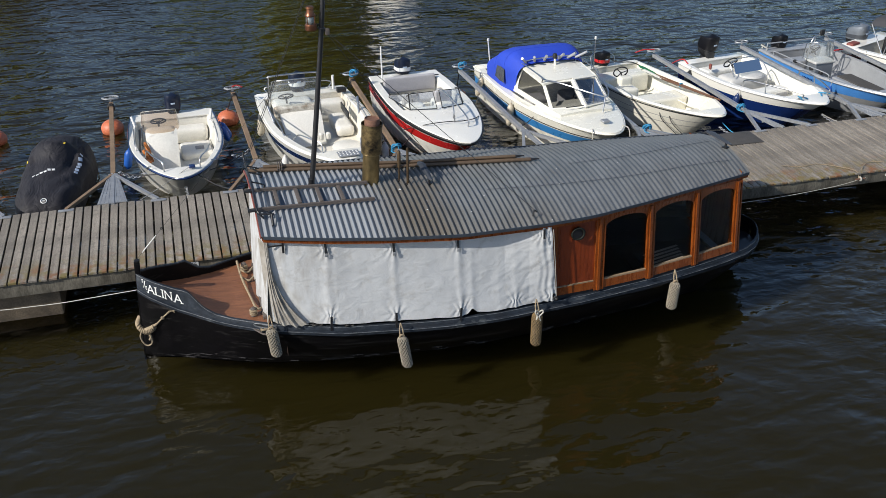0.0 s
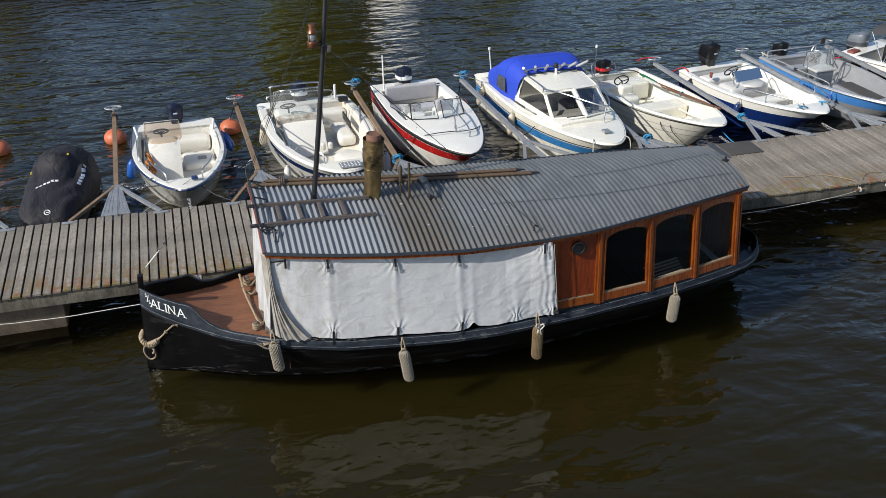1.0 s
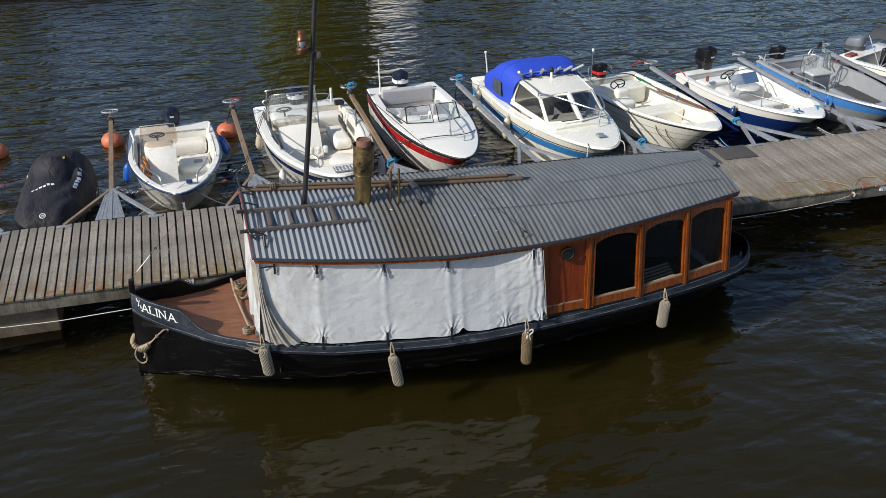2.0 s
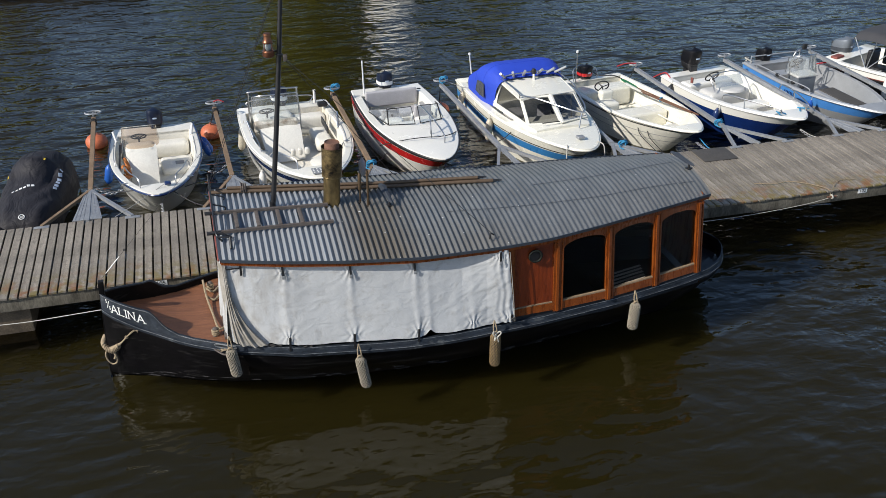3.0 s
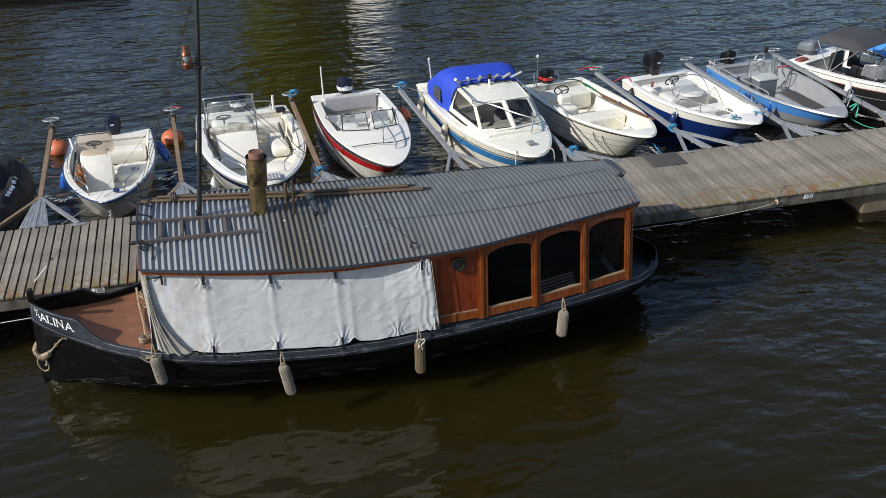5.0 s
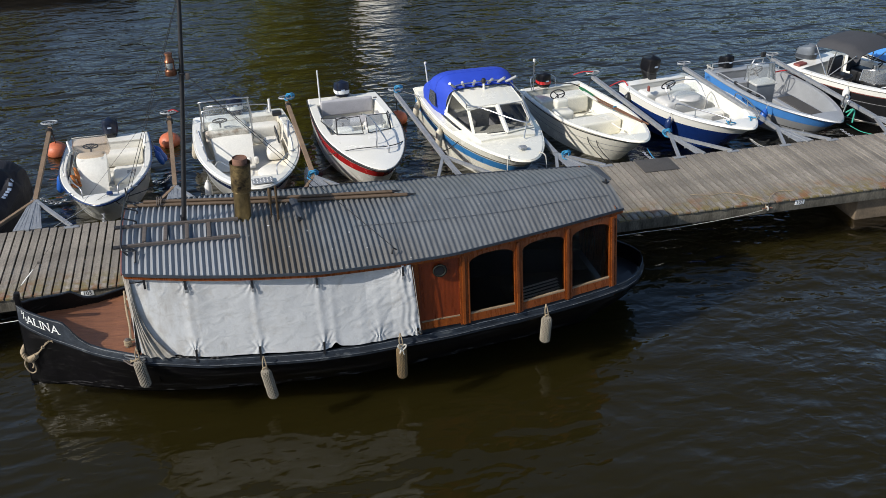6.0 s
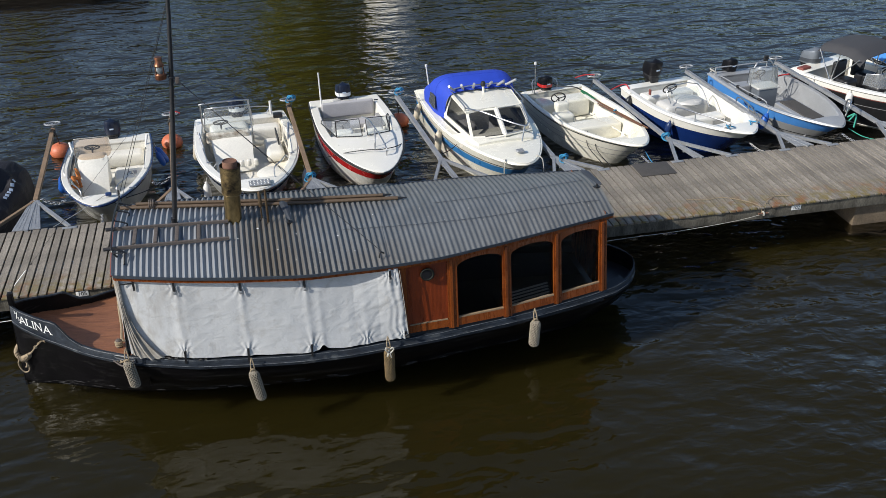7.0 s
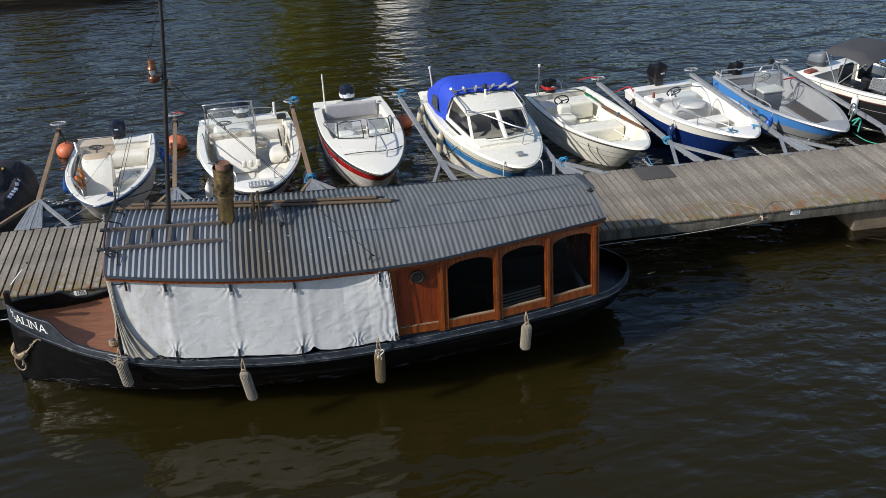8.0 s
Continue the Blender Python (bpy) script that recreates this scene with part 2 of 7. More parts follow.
M_canvas = canvas_material()
M_canvasdirty = material("grubby folded canvas", (0.35, 0.33, 0.295), 0.92, vary=0.4, scale=5.0, fine=120, bump=0.2, dark=(0.19, 0.165, 0.13), spread=0.5)
def roof_material():
    """Weathered corrugated sheet: dull zinc, brownish grime, droppings and scratches."""
    m = material("weathered corrugated steel", (0.172, 0.180, 0.183), 0.45, metal=0.2, vary=0.3, scale=2.2, fine=45, bump=0.08, stretch=(2.2, 0.7, 1))
    nt = m.node_tree
    n, link = nt.nodes, nt.links.new
    bsdf = n["Principled BSDF"]
    co = n["Texture Coordinate"]
    old = bsdf.inputs["Base Color"].links[0].from_socket
    for scale, st, lo, hi, top, colour in ((0.55, (1, 1, 1), 0.40, 0.62, 0.8, (0.105, 0.087, 0.063)), (26.0, (1, 0.6, 1), 0.70, 0.76, 0.9, (0.60, 0.60, 0.57)), (9.0, (1, 0.15, 1), 0.60, 0.78, 0.5, (0.10, 0.09, 0.08))):
        mp = n.new("ShaderNodeMapping")
        mp.inputs["Scale"].default_value = st
        link(co.outputs["Object"], mp.inputs[0])
        nz = n.new("ShaderNodeTexNoise")
        nz.inputs["Scale"].default_value, nz.inputs["Detail"].default_value = scale, 5.0
        link(mp.outputs[0], nz.inputs["Vector"])
        rg = n.new("ShaderNodeMapRange")
        rg.inputs["From Min"].default_value, rg.inputs["From Max"].default_value, rg.inputs["To Max"].default_value = lo, hi, top
        link(nz.outputs["Fac"], rg.inputs["Value"])
        amount = rg.outputs[0]
        if scale < 1:
            # rust washed down round the smoke stack, fading aft
            where, fade, by = n.new("ShaderNodeSeparateXYZ"), n.new("ShaderNodeMapRange"), n.new("ShaderNodeMath")
            link(co.outputs["Object"], where.inputs[0])
            fade.inputs["From Min"].default_value, fade.inputs["From Max"].default_value, fade.inputs["To Min"].default_value = 6.0, 3.6, 0.25
            link(where.outputs["X"], fade.inputs["Value"])
            by.operation = "MULTIPLY"
            link(amount, by.inputs[0])
            link(fade.outputs[0], by.inputs[1])
            amount = by.outputs[0]
        mx = n.new("ShaderNodeMix")
        mx.data_type = "RGBA"
        mx.inputs["B"].default_value = (*colour, 1)
        link(amount, mx.inputs["Factor"])
        link(old, mx.inputs["A"])
        old = mx.outputs["Result"]
    # the forward roof's blue sky tint, mixed into its colour as paler grey-blue
    geo = n.new("ShaderNodeSeparateXYZ")
    link(co.outputs["Object"], geo.inputs[0])
    sheet = n.new("ShaderNodeMapRange")
    sheet.inputs["From Min"].default_value, sheet.inputs["From Max"].default_value = 3.0, 2.4
    sheet.inputs["To Max"].default_value = 0.75
    link(geo.outputs["X"], sheet.inputs["Value"])
    mx = n.new("ShaderNodeMix")
    mx.data_type = "RGBA"
    mx.inputs["B"].default_value = (0.285, 0.305, 0.325, 1)
    link(sheet.outputs[0], mx.inputs["Factor"])
    link(old, mx.inputs["A"])
    link(mx.outputs["Result"], bsdf.inputs["Base Color"])
    return m


M_roof = roof_material()
M_wornedge = material("worn steel edge", (0.17, 0.18, 0.19), 0.5, metal=0.2, vary=0.5, scale=5, fine=40, bump=0.05, dark=(0.035, 0.042, 0.052), spread=0.3)
M_sidedeck = material("dark side deck paint", (0.016, 0.019, 0.025), 0.5, vary=0.4, scale=4, fine=40, bump=0.08, spec=0.3)
M_scrape = material("chalky scraped paint", (0.055, 0.052, 0.052), 0.8, vary=0.6, scale=14, fine=60, bump=0.05, dark=(0.010, 0.010, 0.011), spread=0.4, spec=0.1)
M_trim = material("dark blue grey trim", (0.045, 0.055, 0.07), 0.45, vary=0.3, scale=6, fine=50, bump=0.05)
M_sillstrip = material("worn pale sill", (0.25, 0.18, 0.11), 0.6, vary=0.3, scale=6, fine=50, bump=0.05)
add_scuffs(M_rail, 6.0, (0.5, 1, 1), 0.58, 0.70, 0.5, (0.13, 0.14, 0.14))
add_scuffs(M_rail, 2.5, (0.5, 1, 1), 0.52, 0.68, 0.6, (0.025, 0.025, 0.028))
M_varnish = material("varnished mahogany", (0.235, 0.058, 0.008), 0.28, vary=0.45, scale=3, fine=30, bump=0.06, dark=(0.14, 0.032, 0.006), stretch=(5, 5, 0.7), coat=0.22)
M_varnish_door = material("red varnished panel", (0.205, 0.034, 0.006), 0.3, vary=0.4, scale=2.5, fine=24, bump=0.05, dark=(0.12, 0.022, 0.005), stretch=(5, 5, 0.7), coat=0.22)
M_foredeck = material("red brown deck boards", (0.25, 0.105, 0.052), 0.5, vary=0.42, scale=3, fine=30, bump=0.1, stretch=(0.8, 8, 1))
M_brass = material("tarnished brass", (0.32, 0.23, 0.10), 0.38, metal=0.8, vary=0.5, scale=4, fine=18, bump=0.05, dark=(0.13, 0.10, 0.055), stretch=(1, 1, 0.5))
M_bronze = material("brown tarnished bronze", (0.13, 0.085, 0.045), 0.5, metal=0.5, vary=0.4, scale=8, fine=40, bump=0.1, dark=(0.05, 0.035, 0.022))
M_rust = material("rusty iron", (0.20, 0.10, 0.065), 0.85, vary=0.4, scale=10, fine=60, bump=0.3)
M_portring = material("dark bronze rim", (0.016, 0.019, 0.016), 0.6, vary=0.5, scale=14, fine=60, bump=0.1, spec=0.15)
M_soot = material("sooty metal", (0.02, 0.018, 0.016), 0.7, vary=0.4, scale=8, fine=50, bump=0.1)
M_black = material("black paint", (0.018, 0.018, 0.02), 0.4, vary=0.3, scale=8, fine=50, bump=0.05)
M_oldwood = material("weathered brown wood", (0.125, 0.103, 0.09), 0.8, vary=0.4, scale=5, fine=40, bump=0.3, stretch=(0.6, 6, 6))
M_rope = material("natural rope", (0.36, 0.28, 0.18), 0.9, vary=0.4, scale=25, fine=160, bump=0.5)
M_fender = material("woven rope net", (0.33, 0.29, 0.225), 0.95, vary=0.4, scale=9, fine=120, bump=0.5)
# core coloured darker than the net, for the shade between its strands
M_fendercore = material("dark fender core", (0.11, 0.088, 0.06), 0.95, vary=0.4, scale=9, fine=90, bump=0.6)
M_oldnet = material("brown mouldy rope net", (0.235, 0.155, 0.07), 0.95, vary=0.5, scale=7, fine=120, bump=0.5, dark=(0.10, 0.07, 0.03))
M_gel = material("white gelcoat", (0.79, 0.772, 0.705), 0.24, vary=0.08, scale=2.5, fine=40, bump=0.02, spread=0.8, coat=0.3)
M_cream = material("cream gelcoat", (0.79, 0.765, 0.66), 0.26, vary=0.1, scale=2.5, fine=40, bump=0.02, spread=0.8, coat=0.3)
M_liner = material("cream white liner", (0.76, 0.74, 0.67), 0.4, vary=0.12, scale=2.2, fine=30, bump=0.02, dark=(0.63, 0.605, 0.54), spread=0.7)
M_oldliner = material("yellowed liner", (0.75, 0.72, 0.64), 0.45, vary=0.2, scale=2.2, fine=30, bump=0.02, dark=(0.60, 0.55, 0.45), spread=0.6)
M_red = material("red stripe", (0.50, 0.02, 0.02), 0.25, vary=0.12, scale=4, fine=40, bump=0.0, coat=0.3)
M_navy = material("navy stripe", (0.012, 0.03, 0.11), 0.25, vary=0.15, scale=4, fine=40, bump=0.0, coat=0.3)
M_royal = material("dark blue hull", (0.008, 0.028, 0.135), 0.22, vary=0.15, scale=4, fine=40, bump=0.0, coat=0.3)
M_sky = material("mid blue stripe", (0.04, 0.20, 0.46), 0.3, vary=0.12, scale=4, fine=40, bump=0.0)
M_alublue = material("bright blue paint", (0.07, 0.25, 0.62), 0.35, vary=0.12, scale=4, fine=40, bump=0.0)
M_alu = material("bare aluminium", (0.41, 0.42, 0.43), 0.45, metal=0.35, vary=0.15, scale=4, fine=60, bump=0.05)
M_steel = material("stainless steel", (0.55, 0.55, 0.55), 0.34, metal=1.0, vary=0.08, scale=10, fine=60, bump=0.0)
M_galv = material("galvanised steel", (0.40, 0.41, 0.42), 0.55, metal=0.55, vary=0.25, scale=8, fine=60, bump=0.05)
M_boom = material("rusty brown boom", (0.25, 0.17, 0.105), 0.75, metal=0.1, vary=0.35, scale=4, fine=40, bump=0.15)
M_orange = material("faded orange plastic", (0.56, 0.15, 0.065), 0.5, vary=0.25, scale=5, fine=40, bump=0.05)
M_rubber = material("black rubber", (0.016, 0.016, 0.017), 0.6, vary=0.3, scale=8, fine=60, bump=0.05)
M_cowl = material("dark outboard cowling", (0.010, 0.016, 0.036), 0.36, vary=0.2, scale=8, fine=60, bump=0.0, spec=0.3)
M_motor = material("black outboard cowling", (0.007, 0.007, 0.009), 0.34, vary=0.2, scale=8, fine=60, bump=0.0, spec=0.25)
M_silver = material("silver cowling", (0.17, 0.19, 0.215), 0.42, metal=0.3, vary=0.1, scale=8, fine=60, bump=0.0)
M_grey = material("grey plastic", (0.28, 0.28, 0.28), 0.6, vary=0.15, scale=8, fine=60, bump=0.05)
M_cushion = material("grey vinyl cushion", (0.44, 0.43, 0.44), 0.55, vary=0.15, scale=5, fine=60, bump=0.05)
M_bluecan = material("royal blue canopy cloth", (0.015, 0.055, 0.47), 0.75, vary=0.15, scale=5, fine=200, bump=0.1)
M_cover = material("black cover cloth", (0.027, 0.026, 0.031), 0.66, spec=0.25, vary=0.3, scale=4, fine=150, bump=0.12)
def add_creases(m, scale, stretch, turn, strength):
    """Soft folds of slack cloth."""
    n, link = m.node_tree.nodes, m.node_tree.links.new
    bsdf = n["Principled BSDF"]
    mp = n.new("ShaderNodeMapping")
    mp.inputs["Scale"].default_value, mp.inputs["Rotation"].default_value = stretch, (0, 0, radians(turn))
    link(n["Texture Coordinate"].outputs["Object"], mp.inputs[0])
    nz = n.new("ShaderNodeTexNoise")
    nz.inputs["Scale"].default_value, nz.inputs["Detail"].default_value, nz.inputs["Distortion"].default_value = scale, 3.0, 0.8
    link(mp.outputs[0], nz.inputs["Vector"])
    bp = n.new("ShaderNodeBump")
    bp.inputs["Strength"].default_value, bp.inputs["Distance"].default_value = strength, 0.05
    link(nz.outputs["Fac"], bp.inputs["Height"])
    link(bsdf.inputs["Normal"].links[0].from_socket, bp.inputs["Normal"])
    link(bp.outputs[0], bsdf.inputs["Normal"])


add_creases(M_cover, 4.5, (1, 0.35, 1), 20, 1.0)
add_creases(M_bluecan, 3.0, (1, 0.6, 1), 20, 0.35)
M_bimini = material("charcoal bimini cloth", (0.05, 0.05, 0.054), 0.8, vary=0.2, scale=5, fine=200, bump=0.1)
M_whiteplastic = material("white plastic", (0.75, 0.74, 0.70), 0.45, vary=0.1, scale=6, fine=50, bump=0.0)
M_bluefender = material("blue vinyl", (0.02, 0.11, 0.45), 0.4, vary=0.15, scale=6, fine=50, bump=0.0)
M_green = material("green paint", (0.02, 0.17, 0.05), 0.45, vary=0.2, scale=6, fine=50, bump=0.0)
M_copper = material("copper lantern", (0.29, 0.125, 0.07), 0.35, metal=0.85, vary=0.3, scale=12, fine=60, bump=0.0)
M_bluerope = material("blue rope", (0.04, 0.28, 0.50), 0.8, vary=0.3, scale=25, fine=160, bump=0.3)
M_whiterope = material("pale rope", (0.50, 0.48, 0.42), 0.85, vary=0.3, scale=25, fine=160, bump=0.3)
M_letter = material("white sign paint", (0.78, 0.78, 0.76), 0.5, vary=0.05, scale=8, fine=60, bump=0.0)
M_mat = material("dark rubber mat", (0.07, 0.065, 0.06), 0.9, vary=0.3, scale=6, fine=90, bump=0.3)
M_glass = glass("clear glass", (0.80, 0.85, 0.86), haze=0.14)
M_smoke = glass("smoked acrylic", (0.70, 0.58, 0.48), haze=0.06)
M_cabinglass = glass("dark cabin glass", (0.80, 0.78, 0.75), 0.04, 1.22)
M_tint = glass("tinted screen", (0.36, 0.37, 0.38), 0.06, 1.26)
# near-black brown: the unlit cabin's shade is put into this colour
M_shadewood = material("cabin wood darkened for indoor shade", (0.035, 0.02, 0.013), 0.6, vary=0.3, scale=4, fine=40, bump=0.05)
M_slat = material("pale bench slats", (0.70, 0.69, 0.65), 0.6, vary=0.15, scale=4, fine=40, bump=0.05)
M_pole = material("brown varnished pole", (0.135, 0.09, 0.055), 0.55, vary=0.4, scale=3, fine=30, bump=0.1, stretch=(0.6, 6, 6))
M_slate = material("slate grey paint", (0.050, 0.056, 0.066), 0.5, vary=0.2, scale=6, fine=50, bump=0.05)
M_redtrim = material("faded red paint", (0.22, 0.06, 0.045), 0.6, vary=0.3, scale=8, fine=50, bump=0.1)
M_sleeve = material("sooty brass", (0.24, 0.17, 0.075), 0.45, metal=0.6, vary=0.5, scale=4.5, fine=20, bump=0.05, dark=(0.012, 0.010, 0.008), spread=0.25)
M_orangerope = material("orange rope", (0.55, 0.18, 0.04), 0.85, vary=0.3, scale=20, fine=120, bump=0.3)
M_redrope = material("red rope", (0.55, 0.03, 0.03), 0.8, vary=0.3, scale=20, fine=120, bump=0.3)
M_greenrope = material("green rope", (0.05, 0.36, 0.25), 0.8, vary=0.3, scale=20, fine=120, bump=0.3)
M_stained = material("stained gelcoat", (0.68, 0.65, 0.57), 0.4, vary=0.3, scale=6, fine=30, bump=0.02, dark=(0.25, 0.19, 0.13), spread=0.35)
M_stainedgrey = material("grey white gelcoat", (0.55, 0.54, 0.51), 0.35, vary=0.12, scale=4, fine=40, bump=0.02)
M_dirtyfender = material("dirty cream fender", (0.60, 0.54, 0.42), 0.5, vary=0.3, scale=8, fine=50, bump=0.02)
M_rubberfender = material("black fender", (0.02, 0.022, 0.026), 0.4, vary=0.2, scale=8, fine=50, bump=0.0)
M_oar = material("dark varnished oar wood", (0.16, 0.075, 0.04), 0.5, vary=0.35, scale=4, fine=40, bump=0.1, stretch=(6, 0.8, 6))
M_vinyl = material("cloudy vinyl window", (0.10, 0.11, 0.125), 0.12, vary=0.5, scale=7, fine=30, bump=0.03, dark=(0.02, 0.025, 0.035))
M_yellow = material("yellow tab", (0.60, 0.42, 0.03), 0.5, vary=0.1, scale=8, fine=50, bump=0.0)
M_palemark = material("pale blue grey marking", (0.42, 0.50, 0.62), 0.5, vary=0.1, scale=8, fine=50, bump=0.0)
M_bank = material("grassy bank", (0.05, 0.07, 0.025), 0.95, vary=0.4, scale=0.6, fine=8, bump=0.3)
M_bark = material("dark bark", (0.06, 0.045, 0.03), 0.95, vary=0.4, scale=3, fine=20, bump=0.4)
M_leaf = material("olive leaves", (0.36, 0.345, 0.05), 0.6, vary=0.4, scale=0.8, fine=4, bump=0.0)
# thin leaves let part of the sunlight through
n_ = M_leaf.node_tree.nodes
thin, half_way = n_.new("ShaderNodeBsdfTranslucent"), n_.new("ShaderNodeMixShader")
thin.inputs[0].default_value, half_way.inputs[0].default_value = (0.36, 0.37, 0.03, 1), 0.5
M_leaf.node_tree.links.new(n_["Principled BSDF"].outputs[0], half_way.inputs[1])
M_leaf.node_tree.links.new(thin.outputs[0], half_way.inputs[2])
M_leaf.node_tree.links.new(half_way.outputs[0], n_["Material Output"].inputs[0])

# ---- building helpers ----
def part(name, bm, mat, parent=None, label="", smooth=True):
    """One bmesh as ONE mesh object, under a thing or a part."""
    me = bpy.data.meshes.new(name)
    bmesh.ops.recalc_face_normals(bm, faces=bm.faces)
    bm.to_mesh(me)
    bm.free()
    me.materials.append(mat)
    if smooth:
        me.shade_smooth()
        me.set_sharp_from_angle(angle=radians(38))
    ob = new(name, me)
    if parent:
        ob.parent = parent
    if label:
        tagged(ob, label=label)
    return ob


def thing(name, label, category, group="", at=(0, 0, 0), rz=0.0):
    ob = new(name)
    ob.empty_display_size = 0.1
    ob.matrix_basis = pose(*at, 0, 0, rz)
    return tagged(ob, label=label, category=category, group=group)


def add_box(bm, c, s, bevel=0.0, rot=None, segments=2):
    """A box with centre c and sizes s, its edges bevelled."""
    r = bmesh.ops.create_cube(bm, size=1.0)
    vs = r["verts"]
    bmesh.ops.scale(bm, vec=s, verts=vs)
    if bevel:
        es = list({e for v in vs for e in v.link_edges})
        b = bmesh.ops.bevel(bm, geom=es, offset=bevel, segments=segments, affect="EDGES", profile=0.6)
        vs = list({v for f in b["faces"] for v in f.verts} | {v for v in vs if v.is_valid})
    if rot is not None:
        bmesh.ops.rotate(bm, cent=(0, 0, 0), matrix=rot.to_3x3(), verts=vs)
    bmesh.ops.translate(bm, vec=c, verts=vs)
    return vs


def box(c, s, bevel=0.0, rot=None, segments=2):
    bm = bmesh.new()
    add_box(bm, c, s, bevel, rot, segments)
    return bm


def add_loft(bm, rings, closed=False, cap=False):
    """Faces between rows of points of equal number."""
    rows = [[bm.verts.new(p) for p in ring] for ring in rings]
    n = len(rows[0])
    for a, b in zip(rows, rows[1:]):
        for i in range(n if closed else n - 1):
            j = (i + 1) % n
            quad = [a[i], a[j], b[j], b[i]]
            if len({tuple(round(k, 6) for k in v.co) for v in quad}) > 2:
                try:
                    bm.faces.new(quad)
                except ValueError:
                    pass
    if cap and closed:
        for row in (rows[0], rows[-1]):
            try:
                bm.faces.new(row)
            except ValueError:
                pass
    return rows


def loft(rings, closed=False, cap=False):
    bm = bmesh.new()
    add_loft(bm, rings, closed, cap)
    bmesh.ops.remove_doubles(bm, verts=bm.verts, dist=0.0004)
    return bm


def smooth_line(pts, n=6):
    """Catmull-Rom points through pts."""
    p = [Vector(q) for q in pts]
    if len(p) < 3:
        return p
    p = [p[0] * 2 - p[1]] + p + [p[-1] * 2 - p[-2]]
    out = []
    for a, b, c, d in zip(p, p[1:], p[2:], p[3:]):
        for k in range(n):
            t = k / n
            out.append(0.5 * (2 * b + (c - a) * t + (2 * a - 5 * b + 4 * c - d) * t * t + (3 * b - a - 3 * c + d) * t ** 3))
    out.append(p[-2])
    return out


def add_tube(bm, pts, r, seg=8, cap=True):
    """A round bar along points; r may be one radius or one for each point."""
    p = [Vector(q) for q in pts]
    rs = r if isinstance(r, (list, tuple)) else [r] * len(p)
    rings, side = [], None
    for i, q in enumerate(p):
        d = (p[min(i + 1, len(p) - 1)] - p[max(i - 1, 0)]).normalized()
        if side is None:
            side = d.cross(Vector((0, 0, 1)) if abs(d.z) < 0.9 else Vector((1, 0, 0))).normalized()
        side = (side - d * side.dot(d)).normalized()
        up = d.cross(side)
        rings.append([q + rs[i] * (math.cos(2 * math.pi * k / seg) * side + math.sin(2 * math.pi * k / seg) * up) for k in range(seg)])
    add_loft(bm, rings, closed=True, cap=cap)


def tube(pts, r, seg=8, bend=0):
    bm = bmesh.new()
    add_tube(bm, smooth_line(pts, bend) if bend else pts, r, seg)
    return bm


def lathe(profile, seg=20, at=(0, 0, 0)):
    """A body of revolution from (radius, height) pairs."""
    return loft([[(at[0] + r * math.cos(2 * math.pi * k / seg), at[1] + r * math.sin(2 * math.pi * k / seg), at[2] + z) for k in range(seg)] for r, z in profile], closed=True, cap=True)


def torus(c, R, r, normal=(0, 0, 1), seg=20, ring=8):
    bm = bmesh.new()
    q = Vector((0, 0, 1)).rotation_difference(Vector(normal))
    rows = []
    for i in range(seg + 1):
        a = 2 * math.pi * i / seg
        rows.append([Vector(c) + q @ Vector(((R + r * math.cos(b)) * math.cos(a), (R + r * math.cos(b)) * math.sin(a), r * math.sin(b))) for b in (2 * math.pi * k / ring for k in range(ring))])
    add_loft(bm, rows, closed=True)
    bmesh.ops.remove_doubles(bm, verts=bm.verts, dist=0.0004)
    return bm


def slab(rows, thick):
    """A sheet given as rows of points, with a thickness below it."""
    bm = loft(rows)
    ext = bmesh.ops.extrude_face_region(bm, geom=list(bm.faces))
    bmesh.ops.translate(bm, vec=(0, 0, -thick), verts=[g for g in ext["geom"] if isinstance(g, bmesh.types.BMVert)])
    return bm


def words(name, text, size, m, mat, parent, label="", thick=0.0015, weight=0.0):
    """Flat lettering in the built-in font, its middle at the pose m."""
    cu = bpy.data.curves.new(name, "FONT")
    cu.body, cu.size, cu.align_x, cu.align_y, cu.extrude, cu.offset = text, size, "CENTER", "CENTER", thick, weight
    tmp = bpy.data.objects.new(name, cu)
    me = bpy.data.meshes.new_from_object(tmp)
    bpy.data.objects.remove(tmp)
    me.name = name
    me.materials.clear()
    me.materials.append(mat)
    ob = new(name, me)
    if parent:
        ob.parent = parent
    ob.matrix_basis = m
    return tagged(ob, label=label) if label else ob


def curve(x, xs, ys):
    return float(np.interp(x, xs, ys))


# ---- water and far bank ----
WATER = -0.18
bm = bmesh.new()
bmesh.ops.create_grid(bm, x_segments=40, y_segments=40, size=900.0)
water = part("water", bm, M_water)
water.location = (0, 0, WATER)
tagged(water, "dark brown rippled river water round the jetty", "water", kind="structure")

# added sheet below the surface; its depth shapes the hull's dark band
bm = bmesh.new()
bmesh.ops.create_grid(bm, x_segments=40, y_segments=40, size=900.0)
bed = part("murk_layer", bm, M_murk)
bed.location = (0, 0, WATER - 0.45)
tagged(bed, "brown layer standing in for the river's murky depth", "river bed", kind="structure")

# ---- floating jetty ----
DECK, DOCK_W = 0.55, 2.39
jetty = thing("pavement", "grey weathered plank jetty floating on concrete blocks", "jetty", at=(0, 0, 0))
tagged(jetty, kind="structure")
X0, X1, PITCH = -9.0, 34.9, 0.1465
part("fascia", box(((X0 + X1) / 2, 0.035, DECK - 0.15), (X1 - X0, 0.07, 0.22), 0.008), M_fascia, jetty, "wet dark timber side beam")
part("back_fascia", box(((X0 + X1) / 2, DOCK_W - 0.035, DECK - 0.19), (X1 - X0, 0.07, 0.30), 0.008), M_fascia, jetty)
